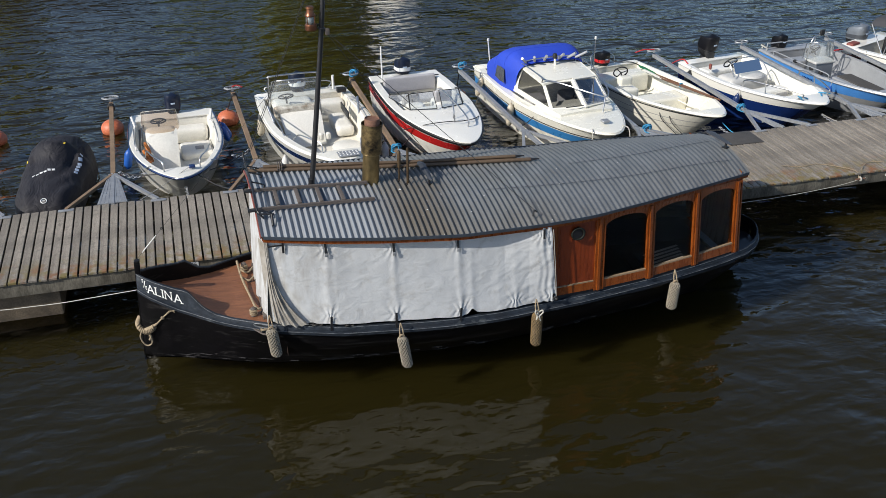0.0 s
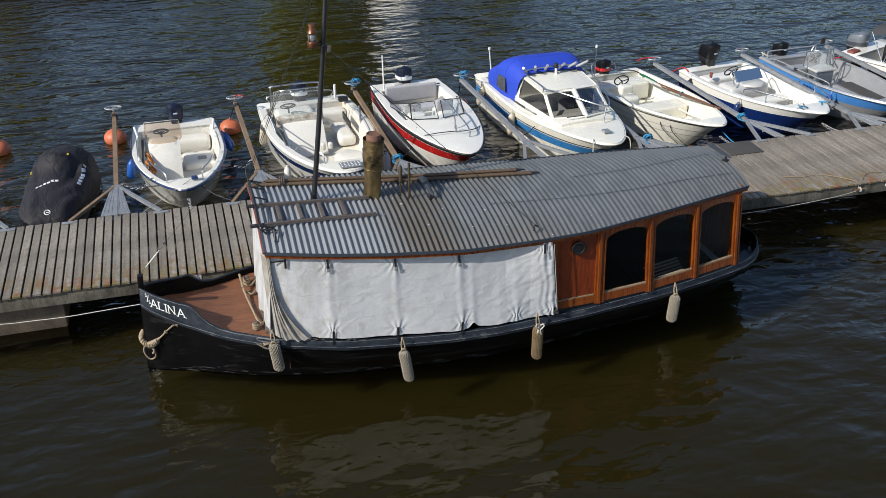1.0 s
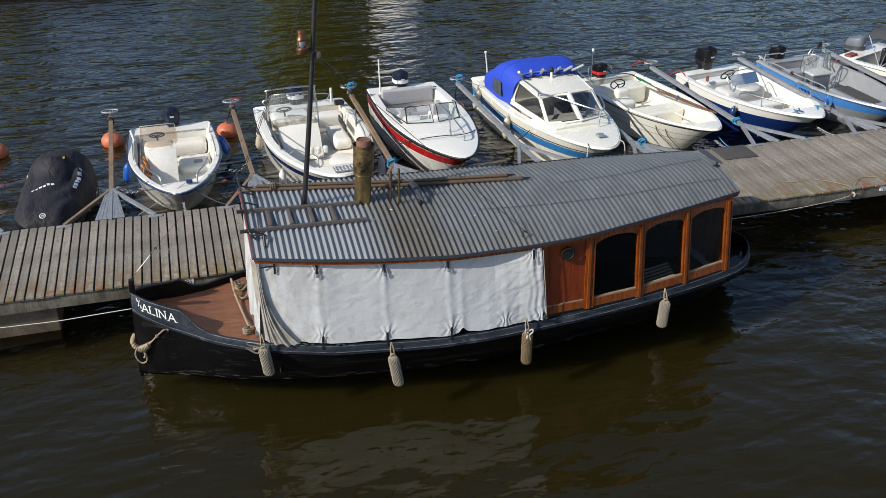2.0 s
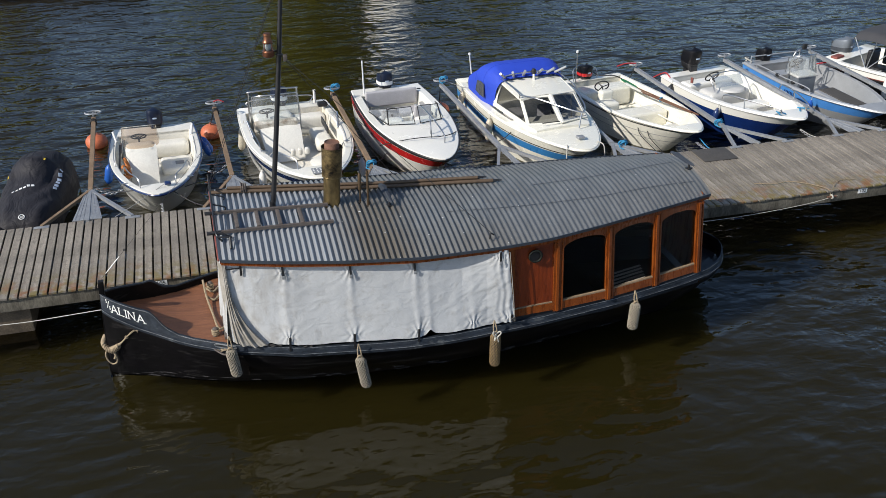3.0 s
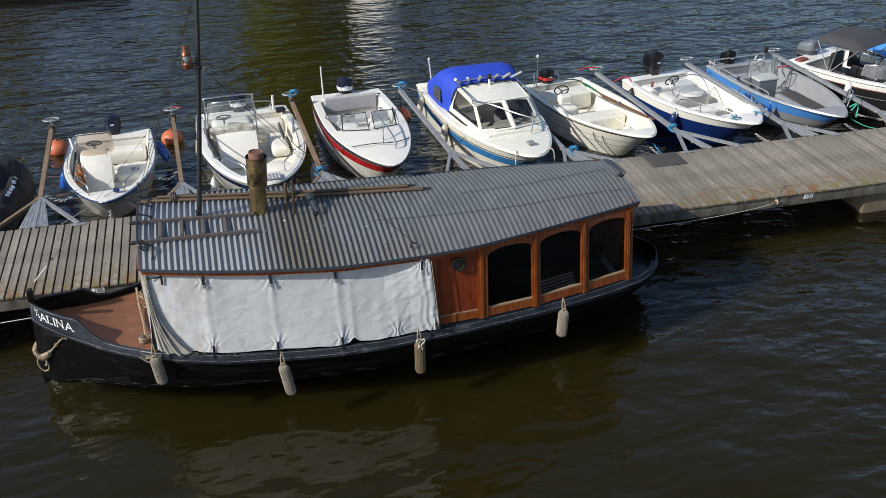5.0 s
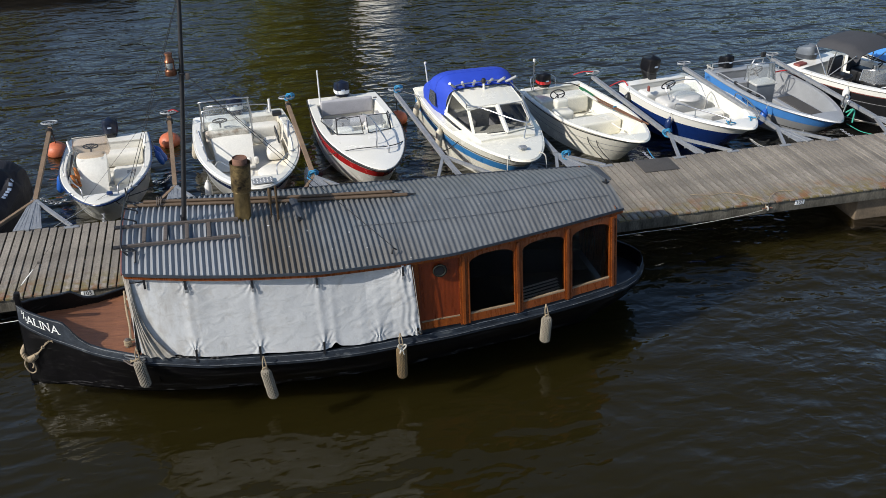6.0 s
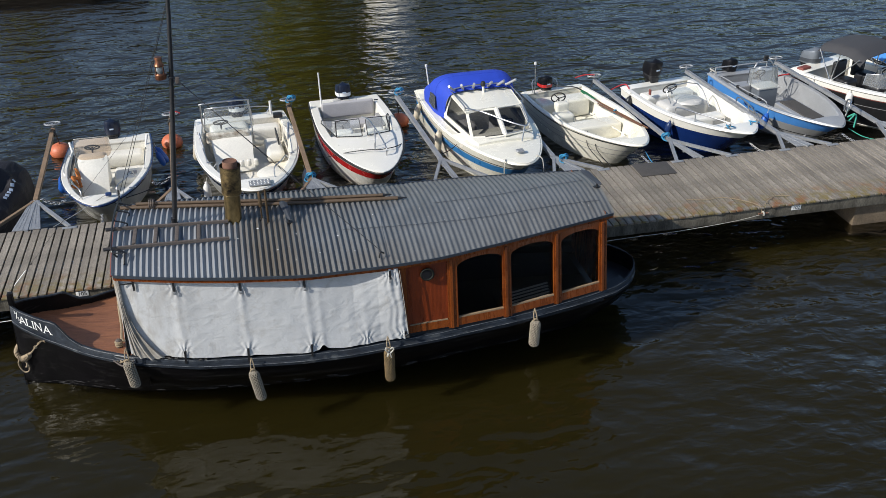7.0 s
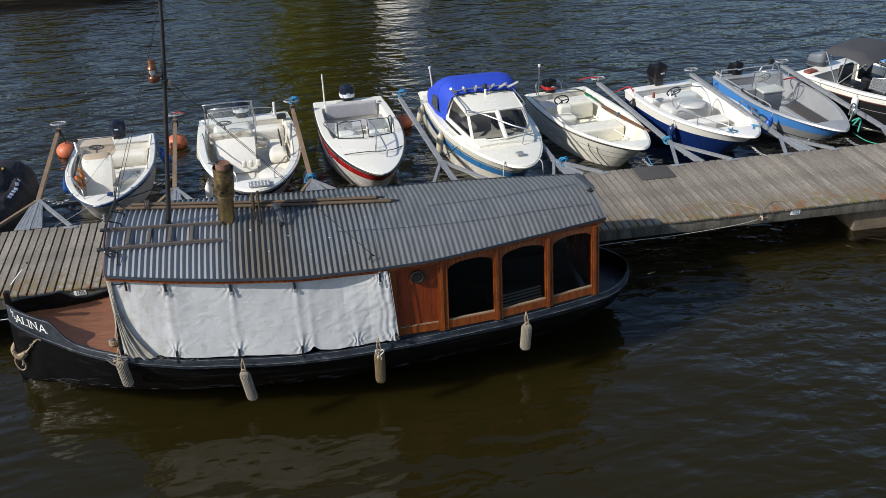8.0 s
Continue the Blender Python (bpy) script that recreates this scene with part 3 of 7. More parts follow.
for y in (0.8, 1.6):
    part("joist", box(((X0 + X1) / 2, y, DECK - 0.15), (X1 - X0, 0.12, 0.18)), M_fascia, jetty)
for x in (-3.87, 5.0, 16.45, 27.0):
    part("concrete_float", box((x, DOCK_W / 2 + 0.03, -0.07), (3.7, DOCK_W - 0.15, 0.62), 0.03), M_concrete, jetty, "stained brown concrete float")

# ---- the steam launch ----
launch = thing("steam_launch", "black canal launch with canvas sides, wooden cabin and corrugated roof", "boat", at=(0, 0, WATER))
launch_z = -WATER
HX = [-0.77, -0.72, -0.6, -0.4, -0.16, 0.2, 0.5, 0.97, 1.92, 3.04, 4.2, 5.54, 6.98, 8.05, 8.6, 8.86, 9.0, 9.13, 9.20, 9.23]
HB = [0.03, 0.09, 0.19, 0.31, 0.43, 0.67, 0.86, 1.10, 1.33, 1.42, 1.46, 1.38, 1.20, 0.98, 0.83, 0.67, 0.54, 0.35, 0.20, 0.03]


def mid(x):
    return curve(x, [-0.77, 0.9, 3.5, 9.23], [-1.34, -1.34, -1.47, -1.45])


def half(x):
    return curve(x, HX, HB)


def rub(x):
    return curve(x, [-0.77, -0.5, -0.2, 0.3, 1.0, 2.0, 3.5, 5.5, 8.0, 9.23], [0.90, 0.80, 0.69, 0.61, 0.57, 0.53, 0.50, 0.52, 0.55, 0.58])


def gunwale(x):
    return rub(x) + curve(x, [-0.77, -0.5, -0.14, -0.06, 0.0, 0.06, 0.14, 0.28, 0.5, 1.0, 9.23], [0.29, 0.325, 0.37, 0.365, 0.31, 0.24, 0.18, 0.135, 0.125, 0.13, 0.13])


def lp(x, side, b, z):
    """A point of the launch: half-breadth b to one side (-1 is the river side), height z over the jetty's zero."""
    rake = 0.045 * (z - 0.65) * max(0.0, 1 - (x + 0.77) / 0.25)
    return (x + rake, mid(x) + side * b, z + launch_z)


XS = sorted(set(list(np.linspace(-0.77, 0.6, 36)) + list(np.linspace(0.6, 8.5, 60)) + list(np.linspace(8.5, 9.23, 28))))


def hull_ring(x, side):
    b, r = half(x), rub(x)
    wl = b * curve(x, [-0.77, -0.3, 0.5, 2.0, 5.0, 8.0, 8.8, 9.23], [0.8, 0.68, 0.68, 0.68, 0.67, 0.52, 0.3, 0.1])
    k = curve(x, [-0.77, 0.0, 8.0, 9.0, 9.23], [1, 1, 1, 0.72, 0.4])
    return [lp(x, side, b, r), lp(x, side, b - 0.10 * (b - wl), r - 0.16 * k), lp(x, side, b - 0.45 * (b - wl), r - 0.40 * k),
            lp(x, side, b - 0.85 * (b - wl), WATER + 0.1 + (1 - k) * 0.5), lp(x, side, wl, WATER - 0.02 + (1 - k) * 0.6), lp(x, side, 0.0, WATER - 0.12 + (1 - k) * 0.7)]


for side, nm in ((-1, "hull_side"), (1, "hull_side")):
    part(nm, loft([hull_ring(x, side) for x in XS]), M_hull, launch, "black painted scuffed hull side")
for side in (-1, 1):
    rings = []
    for x in XS:
        b, r, g = half(x), rub(x), gunwale(x)
        t = min(0.05, b)
        rings.append([lp(x, side, b - 0.03, r - 0.01), lp(x, side, b + 0.035, r), lp(x, side, b + 0.04, r + 0.045), lp(x, side, b + 0.01, r + 0.06),
                      lp(x, side, b, g - 0.012), lp(x, side, b - 0.012, g), lp(x, side, max(0, b - t), g), lp(x, side, max(0, b - t - 0.004), g - 0.02)])
    part("bulwark", loft(rings), M_rail, launch, "grey-blue painted bulwark and rubbing strake")
    part("inner_bulwark", loft([[lp(x, side, max(0, half(x) - min(0.05, half(x)) - 0.004), gunwale(x) - 0.018), lp(x, side, max(0, half(x) - min(0.05, half(x)) - 0.01), rub(x) - 0.06)] for x in XS]), M_hull, launch, "black inner face of the bulwark")
    part("side_deck", loft([[lp(x, side, half(x) - 0.045, rub(x) + 0.03), lp(x, side, max(0, half(x) - 0.30), rub(x) + 0.035)] for x in XS if 0.9 < x < 8.9]), M_sidedeck, launch)
# scraped, chalky patches along the waterline
rnd = random.Random(12)
for k in range(46):
    x = rnd.uniform(-0.6, 7.6)
    b, r = half(x), rub(x)
    ln, h = rnd.uniform(0.05, 0.30), rnd.uniform(0.008, 0.028)
    p, q = [Vector(v) for v in hull_ring(x, -1)[3:5]]
    c = p.lerp(q, rnd.uniform(0.0, 0.75))
    e = Vector(hull_ring(x + ln, -1)[3]) - p
    pts = [c - Vector((0, 0.004, 0)) + e * t + Vector((0, -0.002, h * w)) for t, w in ((0, 0), (0.3, 0.6), (0.7, 0.4), (1, 0.1), (0.75, -0.5), (0.35, -0.3))]
    bm = bmesh.new()
    bm.faces.new([bm.verts.new(v) for v in pts])
    part("scrape", bm, M_scrape, launch, smooth=False)
# stem post
part("stem", loft([[(x + dx, -1.34 + dy, z + launch_z) for dx, dy in ((0, -0.030), (0.008, -0.036), (0.078, -0.036), (0.078, 0.036), (0.008, 0.036), (0, 0.030))] for x, z in ((-0.822, WATER - 0.1), (-0.792, 0.4), (-0.765, 0.9), (-0.744, 1.37), (-0.738, 1.385))], closed=True, cap=True), M_hull, launch, "square black stem post")
# foredeck of separate boards
FORE = 0.60


def fore_z(x):
    """The foredeck rises towards the stem."""
    return curve(x, [-0.7, -0.5, -0.3, -0.04, 0.28, 0.55, 0.75], [0.90, 0.87, 0.815, 0.735, 0.645, 0.607, FORE])


for i in range(20):
    y0 = -1.34 - 1.1 + i * 0.11
    ring = []
    for x in [x for x in XS if -0.7 < x < 1.25] + [1.25]:
        w = half(x) - 0.055
        a, c = max(y0 + 0.0008, -1.34 - w), min(y0 + 0.1092, -1.34 + w)
        if c - a > 0.004:
            ring.append([(x, a, fore_z(x) - 0.03 + launch_z), (x, a, fore_z(x) + launch_z), (x, c, fore_z(x) + launch_z), (x, c, fore_z(x) - 0.03 + launch_z)])
    if len(ring) > 2:
        part("deck_board", loft(ring, closed=True, cap=True), M_foredeck, launch)
part("deck_underlay", loft([[lp(x, -1, half(x) - 0.05, fore_z(x) - 0.034), lp(x, 1, half(x) - 0.05, fore_z(x) - 0.034)] for x in XS if -0.7 < x < 1.25]), M_soot, launch)
# after deck and inner floor
part("after_deck", loft([[lp(x, -1, max(0, half(x) - 0.05), 0.42), lp(x, 1, max(0, half(x) - 0.05), 0.42)] for x in XS if x > 8.3]), M_black, launch)
part("floor", loft([[lp(x, -1, half(x) * 0.62, 0.16), lp(x, 1, half(x) * 0.62, 0.16)] for x in XS if 1.0 < x < 8.6]), M_shadewood, launch)
part("bulkhead", loft([[lp(1.2, -1, half(1.2) - 0.1, z), lp(1.2, 1, half(1.2) - 0.1, z)] for z in (0.1, 0.6)]), M_shadewood, launch)

# roof
RX0, RX1 = 0.98, 8.58


def roof_mid(x):
    return curve(x, [0.98, 3.5, 5.5, 7.5, 8.58], [-1.34, -1.47, -1.49, -1.35, -1.245])


def roof_half(x):
    return curve(x, [0.98, 1.4, 1.85, 2.6, 3.7, 4.8, 5.7, 6.55, 7.45, 8.58], [1.11, 1.19, 1.26, 1.34, 1.40, 1.38, 1.295, 1.185, 1.03, 0.82])


def roof_eave(x):
    return curve(x, [0.98, 1.85, 2.6, 3.7, 4.8, 5.7, 6.55, 7.45, 8.58], [2.09, 2.04, 2.00, 1.955, 1.945, 1.935, 1.945, 1.95, 1.935])


def roof_z(x, v):
    """Height of the roof at x, v from -1 (river side) to 1."""
    return roof_eave(x) + curve(x, [1.0, 4.0, 8.5], [0.205, 0.195, 0.15]) * (1 - v * v)


WAVE = 0.0835
n_wave = int((RX1 - RX0) / WAVE)
rows = []
for i in range(n_wave * 8 + 1):
    x = RX0 + (RX1 - RX0) * i / (n_wave * 8)
    w = curve(x, [3.0, 4.7, 5.5, 8.5], [0.0185, 0.0125, 0.0074, 0.0062]) * math.cos(2 * math.pi * i / 8)
    rows.append([(x, roof_mid(x) + v * roof_half(x), roof_z(x, v) + w + launch_z) for v in (k / 8 for k in range(-8, 9))])
roof = part("roof", slab(rows, 0.004), M_roof, launch, "grey corrugated steel roof with pale bird droppings")
for side in (-1, 1):
    xs = list(np.linspace(RX0 + 0.02, RX1 - 0.02, 50))
    part("eave_trim", loft([[(x, roof_mid(x) + side * (roof_half(x) + 0.001), roof_eave(x) + 0.013 + launch_z), (x, roof_mid(x) + side * (roof_half(x) + 0.014), roof_eave(x) + 0.013 + launch_z),
                            (x, roof_mid(x) + side * (roof_half(x) + 0.014), roof_eave(x) - 0.030 + launch_z), (x, roof_mid(x) + side * (roof_half(x) + 0.001), roof_eave(x) - 0.030 + launch_z)] for x in xs], closed=True, cap=True), M_trim, roof, "dark painted eave edge")
    part("eave_beam", loft([[(x, roof_mid(x) + side * (roof_half(x) - a), roof_eave(x) - b + launch_z) for a, b in ((0.012, 0.02), (0.012, 0.085), (0.055, 0.085), (0.055, 0.02))] for x in xs], closed=True, cap=True), M_varnish, launch, "varnished wooden beam under the eave")
for x in (RX0 + 0.03, RX1 - 0.04):
    part("end_beam", loft([[(x + dx, roof_mid(x) + v * (roof_half(x) - 0.03), roof_z(x, v) - dz + launch_z) for dx, dz in ((-0.02, 0.02), (0.02, 0.02), (0.02, 0.075), (-0.02, 0.075))] for v in np.linspace(-1, 1, 15)], closed=True, cap=True), M_varnish, launch)

# canvas side
STRAP_ENDS = ((1.80, 0.12), (2.71, 0.12), (3.61, 0.12), (4.83, 0.10), (1.80, 0.90), (2.71, 0.92), (3.63, 0.92), (4.45, 0.92), (5.0, 0.92))


def canvas_y(x, s, fold=1.0):
    """River-side cloth, s from 0 at the eave to 1 at the foot."""
    top = roof_mid(x) - (roof_half(x) - curve(x, [1.6, 4.3, 4.75, 5.2], [0.085, 0.18, 0.07, 0.05]))
    foot = mid(x) - (half(x) - 0.02)
    f = 0.016 * noise.noise(Vector((x * 1.3, s * 0.9, 3.0))) + 0.004 * noise.noise(Vector((x * 5, s * 4, 7.0)))
    # slanting tension creases, strongest towards the rear corner
    f += 0.010 * abs(noise.noise(Vector((x * 5 + s * 11, s * 4 - x * 2, 5.0)))) * (0.25 + 1.2 * max(0, (x - 3.7) / 1.3))
    for xb, sb in STRAP_ENDS:
        dx, dz = x - xb, (s - sb) * 1.25
        near = math.hypot(dx, dz)
        # pinched wrinkles that fan out from each strap, and a soft seam below it
        f += 0.0075 * math.exp(-(near / 0.15) ** 2) * math.sin(13.0 * math.atan2(dx, abs(dz) + 0.06) + 3 * noise.noise(Vector((x * 3, s * 3, xb))))
        f += 0.009 * math.exp(-(dx / 0.05) ** 2) * (0.35 + 0.65 * math.exp(-(dz / 0.35) ** 2))
    f += 0.045 * min(1, max(0, (x - 4.66) / 0.3)) / max(fold, 0.1)
    # upright pleats gathered at the rear edge
    f += 0.008 * math.sin((x - 4.70 - 0.10 * s) * 62 + 4 * noise.noise(Vector((x * 4, s * 3, 6.0)))) * min(1.0, max(0.0, (x - 4.74) / 0.14)) * (0.35 + 0.65 * abs(2 * s - 1))
    # valley beside the gathered front corner
    f -= 0.045 * math.exp(-((x - 1.13 - 0.42 * s ** 3.2) / 0.06) ** 2) * (0.25 + 0.75 * s)
    return top + (foot - top) * s - 0.012 - f * fold


CX0, CX1 = 1.03, 4.96
rows = []
for i in range(361):
    u = i / 360
    row = []
    for j in range(61):
        s = j / 60
        x = CX0 + (CX1 + 0.12 * s - CX0) * u
        top = roof_eave(x) - 0.06
        foot = gunwale(x) + 0.045 + 0.035 * (noise.noise(Vector((x * 3.0, 0, 0)))) + 0.07 * math.exp(-((x - 3.80) / 0.05) ** 2)
        z = top + (foot - top) * s
        row.append((x, canvas_y(x, s), z + launch_z))
    rows.append(row)
canvas = part("canvas_cover", loft(rows), M_canvas, launch, "weathered white canvas side curtain with buckled straps")
# cloth across the front
rows = []
for i in range(41):
    v = -1 + 2 * i / 40
    row = []
    for j in range(25):
        s = j / 24
        hb_top, hb_foot = roof_half(1.03) - 0.065, half(1.08) - 0.03
        y = roof_mid(1.0) + v * (hb_top + (hb_foot - hb_top) * s)
        x = 1.03 - 0.05 * s - 0.03 * math.sin(v * 14 + s * 3) * s - 0.06 * (1 - abs(v)) * s
        top = roof_z(1.0, v) - 0.05
        row.append((x, y, top + (0.62 - top) * s + launch_z))
    rows.append(row)
part("front_curtain", loft(rows), M_canvas, launch, "white canvas curtain across the front")


# loose corner flap that hangs in folds over the side cloth
rows = []
for j in range(49):
    s = j / 48
    row = []
    for i in range(41):
        u = i / 40
        x = 1.0 + 0.03 * s + (0.06 + 0.42 * s ** 3.2) * u + 0.006 * noise.noise(Vector((u * 3, s * 12, 9))) * (1 if u < 0.05 else 0)
        top, foot = roof_eave(1.1) - 0.10, gunwale(x) + 0.03 + 0.03 * noise.noise(Vector((u * 6, 3, 4)))
        z = top + (foot - top) * s
        out = 0.045 * s ** 0.7 * math.sin(math.pi * u ** 1.2) ** 0.8
        out += (0.020 * math.sin(u * 21 - 1.2 + 2.5 * s) + 0.012 * math.sin(u * 37 + 4 * s)) * s * (1 - 0.35 * u) + 0.010 * noise.noise(Vector((u * 7, s * 6, 1)))
        row.append((x - 0.05 * max(0, 1 - u / 0.12), canvas_y(max(x, 1.03), s, 0.3) - 0.018 - max(out, -0.012) + 0.16 * max(0, 1 - u / 0.12), z + launch_z))
    rows.append(row)
part("corner_flap", loft(rows), M_canvasdirty, canvas, "loose folded corner of the canvas")
# dark cords and rags tucked along the foot of the cloth
for x, ln in ((1.30, 0.16), (1.48, 0.20), (1.62, 0.14), (2.05, 0.12)):
    y, z = mid(x) - half(x) + 0.015, gunwale(x) + 0.012 + launch_z
    part("foot_cord", tube([(x - ln / 2, y, z), (x - ln / 5, y - 0.025, z + 0.022), (x + ln / 6, y - 0.012, z + 0.004), (x + ln / 2, y - 0.03, z + 0.015)], 0.011, 6, bend=5), M_soot, canvas, "dark cord at the foot of the cloth")
# straps with buckles, above and below
for x, z1, ln in ((1.80, None, 0.21), (2.71, None, 0.21), (3.61, None, 0.22), (4.84, None, 0.19), (1.81, 0.0, 0.17), (2.71, 0.0, 0.17), (3.63, 0.0, 0.15), (5.03, 0.0, 0.08)):
    if z1 is None:
        zt = roof_eave(x) - 0.07
        a, b = (x, canvas_y(x, 0.0) - 0.02, zt + launch_z), (x + 0.004, canvas_y(x, 0.17) - 0.026, zt - ln + launch_z)
    else:
        zt = gunwale(x) + 0.18
        a, b = (x, canvas_y(x, 0.86) - 0.022, zt + launch_z), (x - 0.01, mid(x) - half(x) - 0.012, zt - ln - 0.06 + launch_z)
    st = part("strap", loft([[(p[0] - 0.016, p[1], p[2]), (p[0] + 0.016, p[1], p[2]), (p[0] + 0.016, p[1] - 0.005, p[2]), (p[0] - 0.016, p[1] - 0.005, p[2])] for p in (a, b)], closed=True, cap=True), M_black, canvas, "black webbing strap")
    if z1 is None:
        part("buckle", box((b[0], b[1] - 0.006, b[2] + 0.02), (0.045, 0.012, 0.05), 0.004), M_galv, st, "metal buckle")
part("corner_tie", torus((5.055, canvas_y(5.0, 0.93) - 0.02, gunwale(5.0) + 0.10 + launch_z), 0.028, 0.012, (0.3, 1, 0.2), 12, 6), M_soot, canvas, "dark cord knot at the corner")
part("edge_cord", tube([(4.985, canvas_y(4.96, 0.0) - 0.01, roof_eave(4.96) - 0.10 + launch_z), (5.01, canvas_y(5.0, 0.3) - 0.014, 1.55 + launch_z), (5.05, canvas_y(5.0, 0.7) - 0.016, 1.05 + launch_z), (5.075, canvas_y(5.0, 0.97) - 0.014, gunwale(5.0) + 0.08 + launch_z)], 0.006, 6, bend=6), M_canvasdirty, canvas, "rolled hem")
part("corner_bracket", box((1.16, canvas_y(1.16, 0) - 0.03, roof_eave(1.1) - 0.16 + launch_z), (0.22, 0.014, 0.016), 0.003), M_black, launch)
part("corner_bracket", box((1.25, canvas_y(1.25, 0) - 0.035, roof_eave(1.1) - 0.16 + launch_z), (0.03, 0.014, 0.2), 0.003), M_black, launch)

# cabin side
def wall_y(x, z=1.3):
    lean = curve(x, [5.0, 5.9, 6.7, 8.4], [0.04, 0.10, 0.15, 0.17])
    return curve(x, [5.0, 5.4, 5.9, 6.63, 7.47, 8.42, 8.6], [-2.83, -2.80, -2.775, -2.69, -2.52, -2.295, -2.25]) + lean * (z - 0.76)


def wall_panel(name, x0, x1, z0, z1, out, thick, mat, parent, label="", top=None):
    """An upright panel that follows the curved cabin side; out: how far it stands proud."""
    n = max(2, int((x1 - x0) / 0.06))
    rings = []
    for i in range(n + 1):
        x = x0 + (x1 - x0) * i / n
        zt = top(x) if top else z1
        rings.append([(x, wall_y(x, z0) - out, z0 + launch_z), (x, wall_y(x, zt) - out, zt + launch_z), (x, wall_y(x, zt) - out + thick, zt + launch_z), (x, wall_y(x, z0) - out + thick, z0 + launch_z)])
    return part(name, loft(rings, closed=True, cap=True), mat, parent, label, smooth=False)


def eave_under(x):
    return roof_eave(x) - 0.085


wall_panel("cabin_coaming", 5.00, 8.40, 0.50, 0.715, -0.006, 0.04, M_sidedeck, launch, "dark blue-grey coaming under the cabin side")
wall_panel("cabin_sill", 5.00, 8.42, 0.712, 0.832, 0.012, 0.06, M_varnish, launch, "varnished wooden lower rail of the cabin")
cabin_door = wall_panel("cabin_door", 5.08, 5.73, 0.82, 1.86, -0.012, 0.035, M_varnish_door, launch, "red-brown varnished panel with a round porthole", top=eave_under)
wall_panel("door_sill", 5.11, 5.71, 0.834, 0.850, 0.006, 0.03, M_sillstrip, cabin_door, "pale worn sill strip")
port = part("porthole", torus((5.41, wall_y(5.41) - 0.010, 1.668 + launch_z), 0.090, 0.017, (-0.1, -1, 0.0), 28, 10), M_portring, cabin_door, "round porthole with a dark bronze rim")
bm = bmesh.new()
bmesh.ops.create_circle(bm, cap_ends=True, segments=28, radius=0.086, matrix=Matrix.Translation((5.41, wall_y(5.41) - 0.006, 1.675 + launch_z)) @ Matrix.Rotation(radians(8), 4, "Z") @ Matrix.Rotation(radians(90), 4, "X"))
part("porthole_glass", bm, M_black, port, "dark glass")
POSTS = [(4.98, 5.09), (5.72, 5.875), (6.61, 6.75), (7.48, 7.615), (8.305, 8.44)]
for k, (a, b) in enumerate(POSTS):
    p = wall_panel("cabin_post", a, b, 0.69, 1.9, 0.018, 0.06, M_varnish, launch, "varnished wooden post", top=eave_under)
    if k:
        c = a + (b - a) * 0.36
        wall_panel("post_moulding", c - 0.02, c + 0.02, 0.70, 1.88, 0.045, 0.03, M_varnish, p, "", top=lambda x: eave_under(x) - 0.01)
        wall_panel("post_bead", b - 0.03, b - 0.008, 0.70, 1.88, 0.030, 0.014, M_varnish, p, "", top=lambda x: eave_under(x) - 0.01)
wall_panel("cabin_head", 5.09, 8.32, 1.84, 1.9, 0.004, 0.05, M_varnish, launch, "varnished wooden head rail", top=eave_under)
for a, b in ((5.875, 6.61), (6.75, 7.48), (7.615, 8.305)):
    bm = bmesh.new()
    rings = []
    for i in range(29):
        x = a + (b - a) * i / 28
        t = 2 * i / 28 - 1
        zt = 1.87
        za = 1.795 - 0.125 * (1 - math.sqrt(max(0, 1 - abs(t) ** 2.2)))
        rings.append([(x, wall_y(x, 1.7) - 0.002, za + launch_z), (x, wall_y(x, 1.8) - 0.002, zt + launch_z), (x, wall_y(x, 1.8) + 0.04, zt + launch_z), (x, wall_y(x, 1.7) + 0.04, za + launch_z)])
    add_loft(bm, rings, closed=True, cap=True)
    win = part("cabin_window", bm, M_varnish, launch, "arched wooden window frame with dark glass", smooth=False)
    wall_panel("window_sill", a, b, 0.834, 0.852, 0.008, 0.04, M_sillstrip, win, "pale worn sill strip")
    g = wall_panel("pane", a - 0.01, b + 0.01, 0.835, 1.85, -0.03, 0.004, M_cabinglass, win, "dark reflecting pane")
    g.visible_shadow = False
# far side, rear wall and inner lining; the lining's near-black colour holds the indoor shade
part("far_wall", loft([[(x, roof_mid(x) + roof_half(x) - 0.10, z + launch_z) for z in (0.5, 0.8, roof_eave(x) - 0.03)] for x in np.linspace(1.1, 8.42, 40)]), M_shadewood, launch, "wooden inner side of the cabin, coloured for indoor shade")
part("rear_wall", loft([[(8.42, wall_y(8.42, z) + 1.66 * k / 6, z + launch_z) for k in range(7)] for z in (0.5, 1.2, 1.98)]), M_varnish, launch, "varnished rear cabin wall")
part("inner_bulkhead", loft([[(5.02, wall_y(5.05) + 2.4 * k / 6 + 0.02, z + launch_z) for k in range(7)] for z in (0.5, 1.2, 1.93)]), M_shadewood, launch)
bench = part("bench", box((7.18, -2.10, 0.60 + launch_z), (1.1, 0.62, 0.06), 0.015), M_shadewood, launch, "bench inside the cabin, coloured for indoor shade")
cushion = part("striped_cushion", box((7.16, -2.16, 0.66 + launch_z), (0.78, 0.46, 0.06), 0.025), M_black, launch, "black and white striped cushion on the bench")
for i in range(5):
    part("cushion_stripe", box((7.16 + 0.02 * i, -2.34 + i * 0.092, 0.692 + launch_z), (0.70, 0.042, 0.008), 0.003, Matrix.Rotation(radians(14), 4, "Z")), M_slat, cushion)

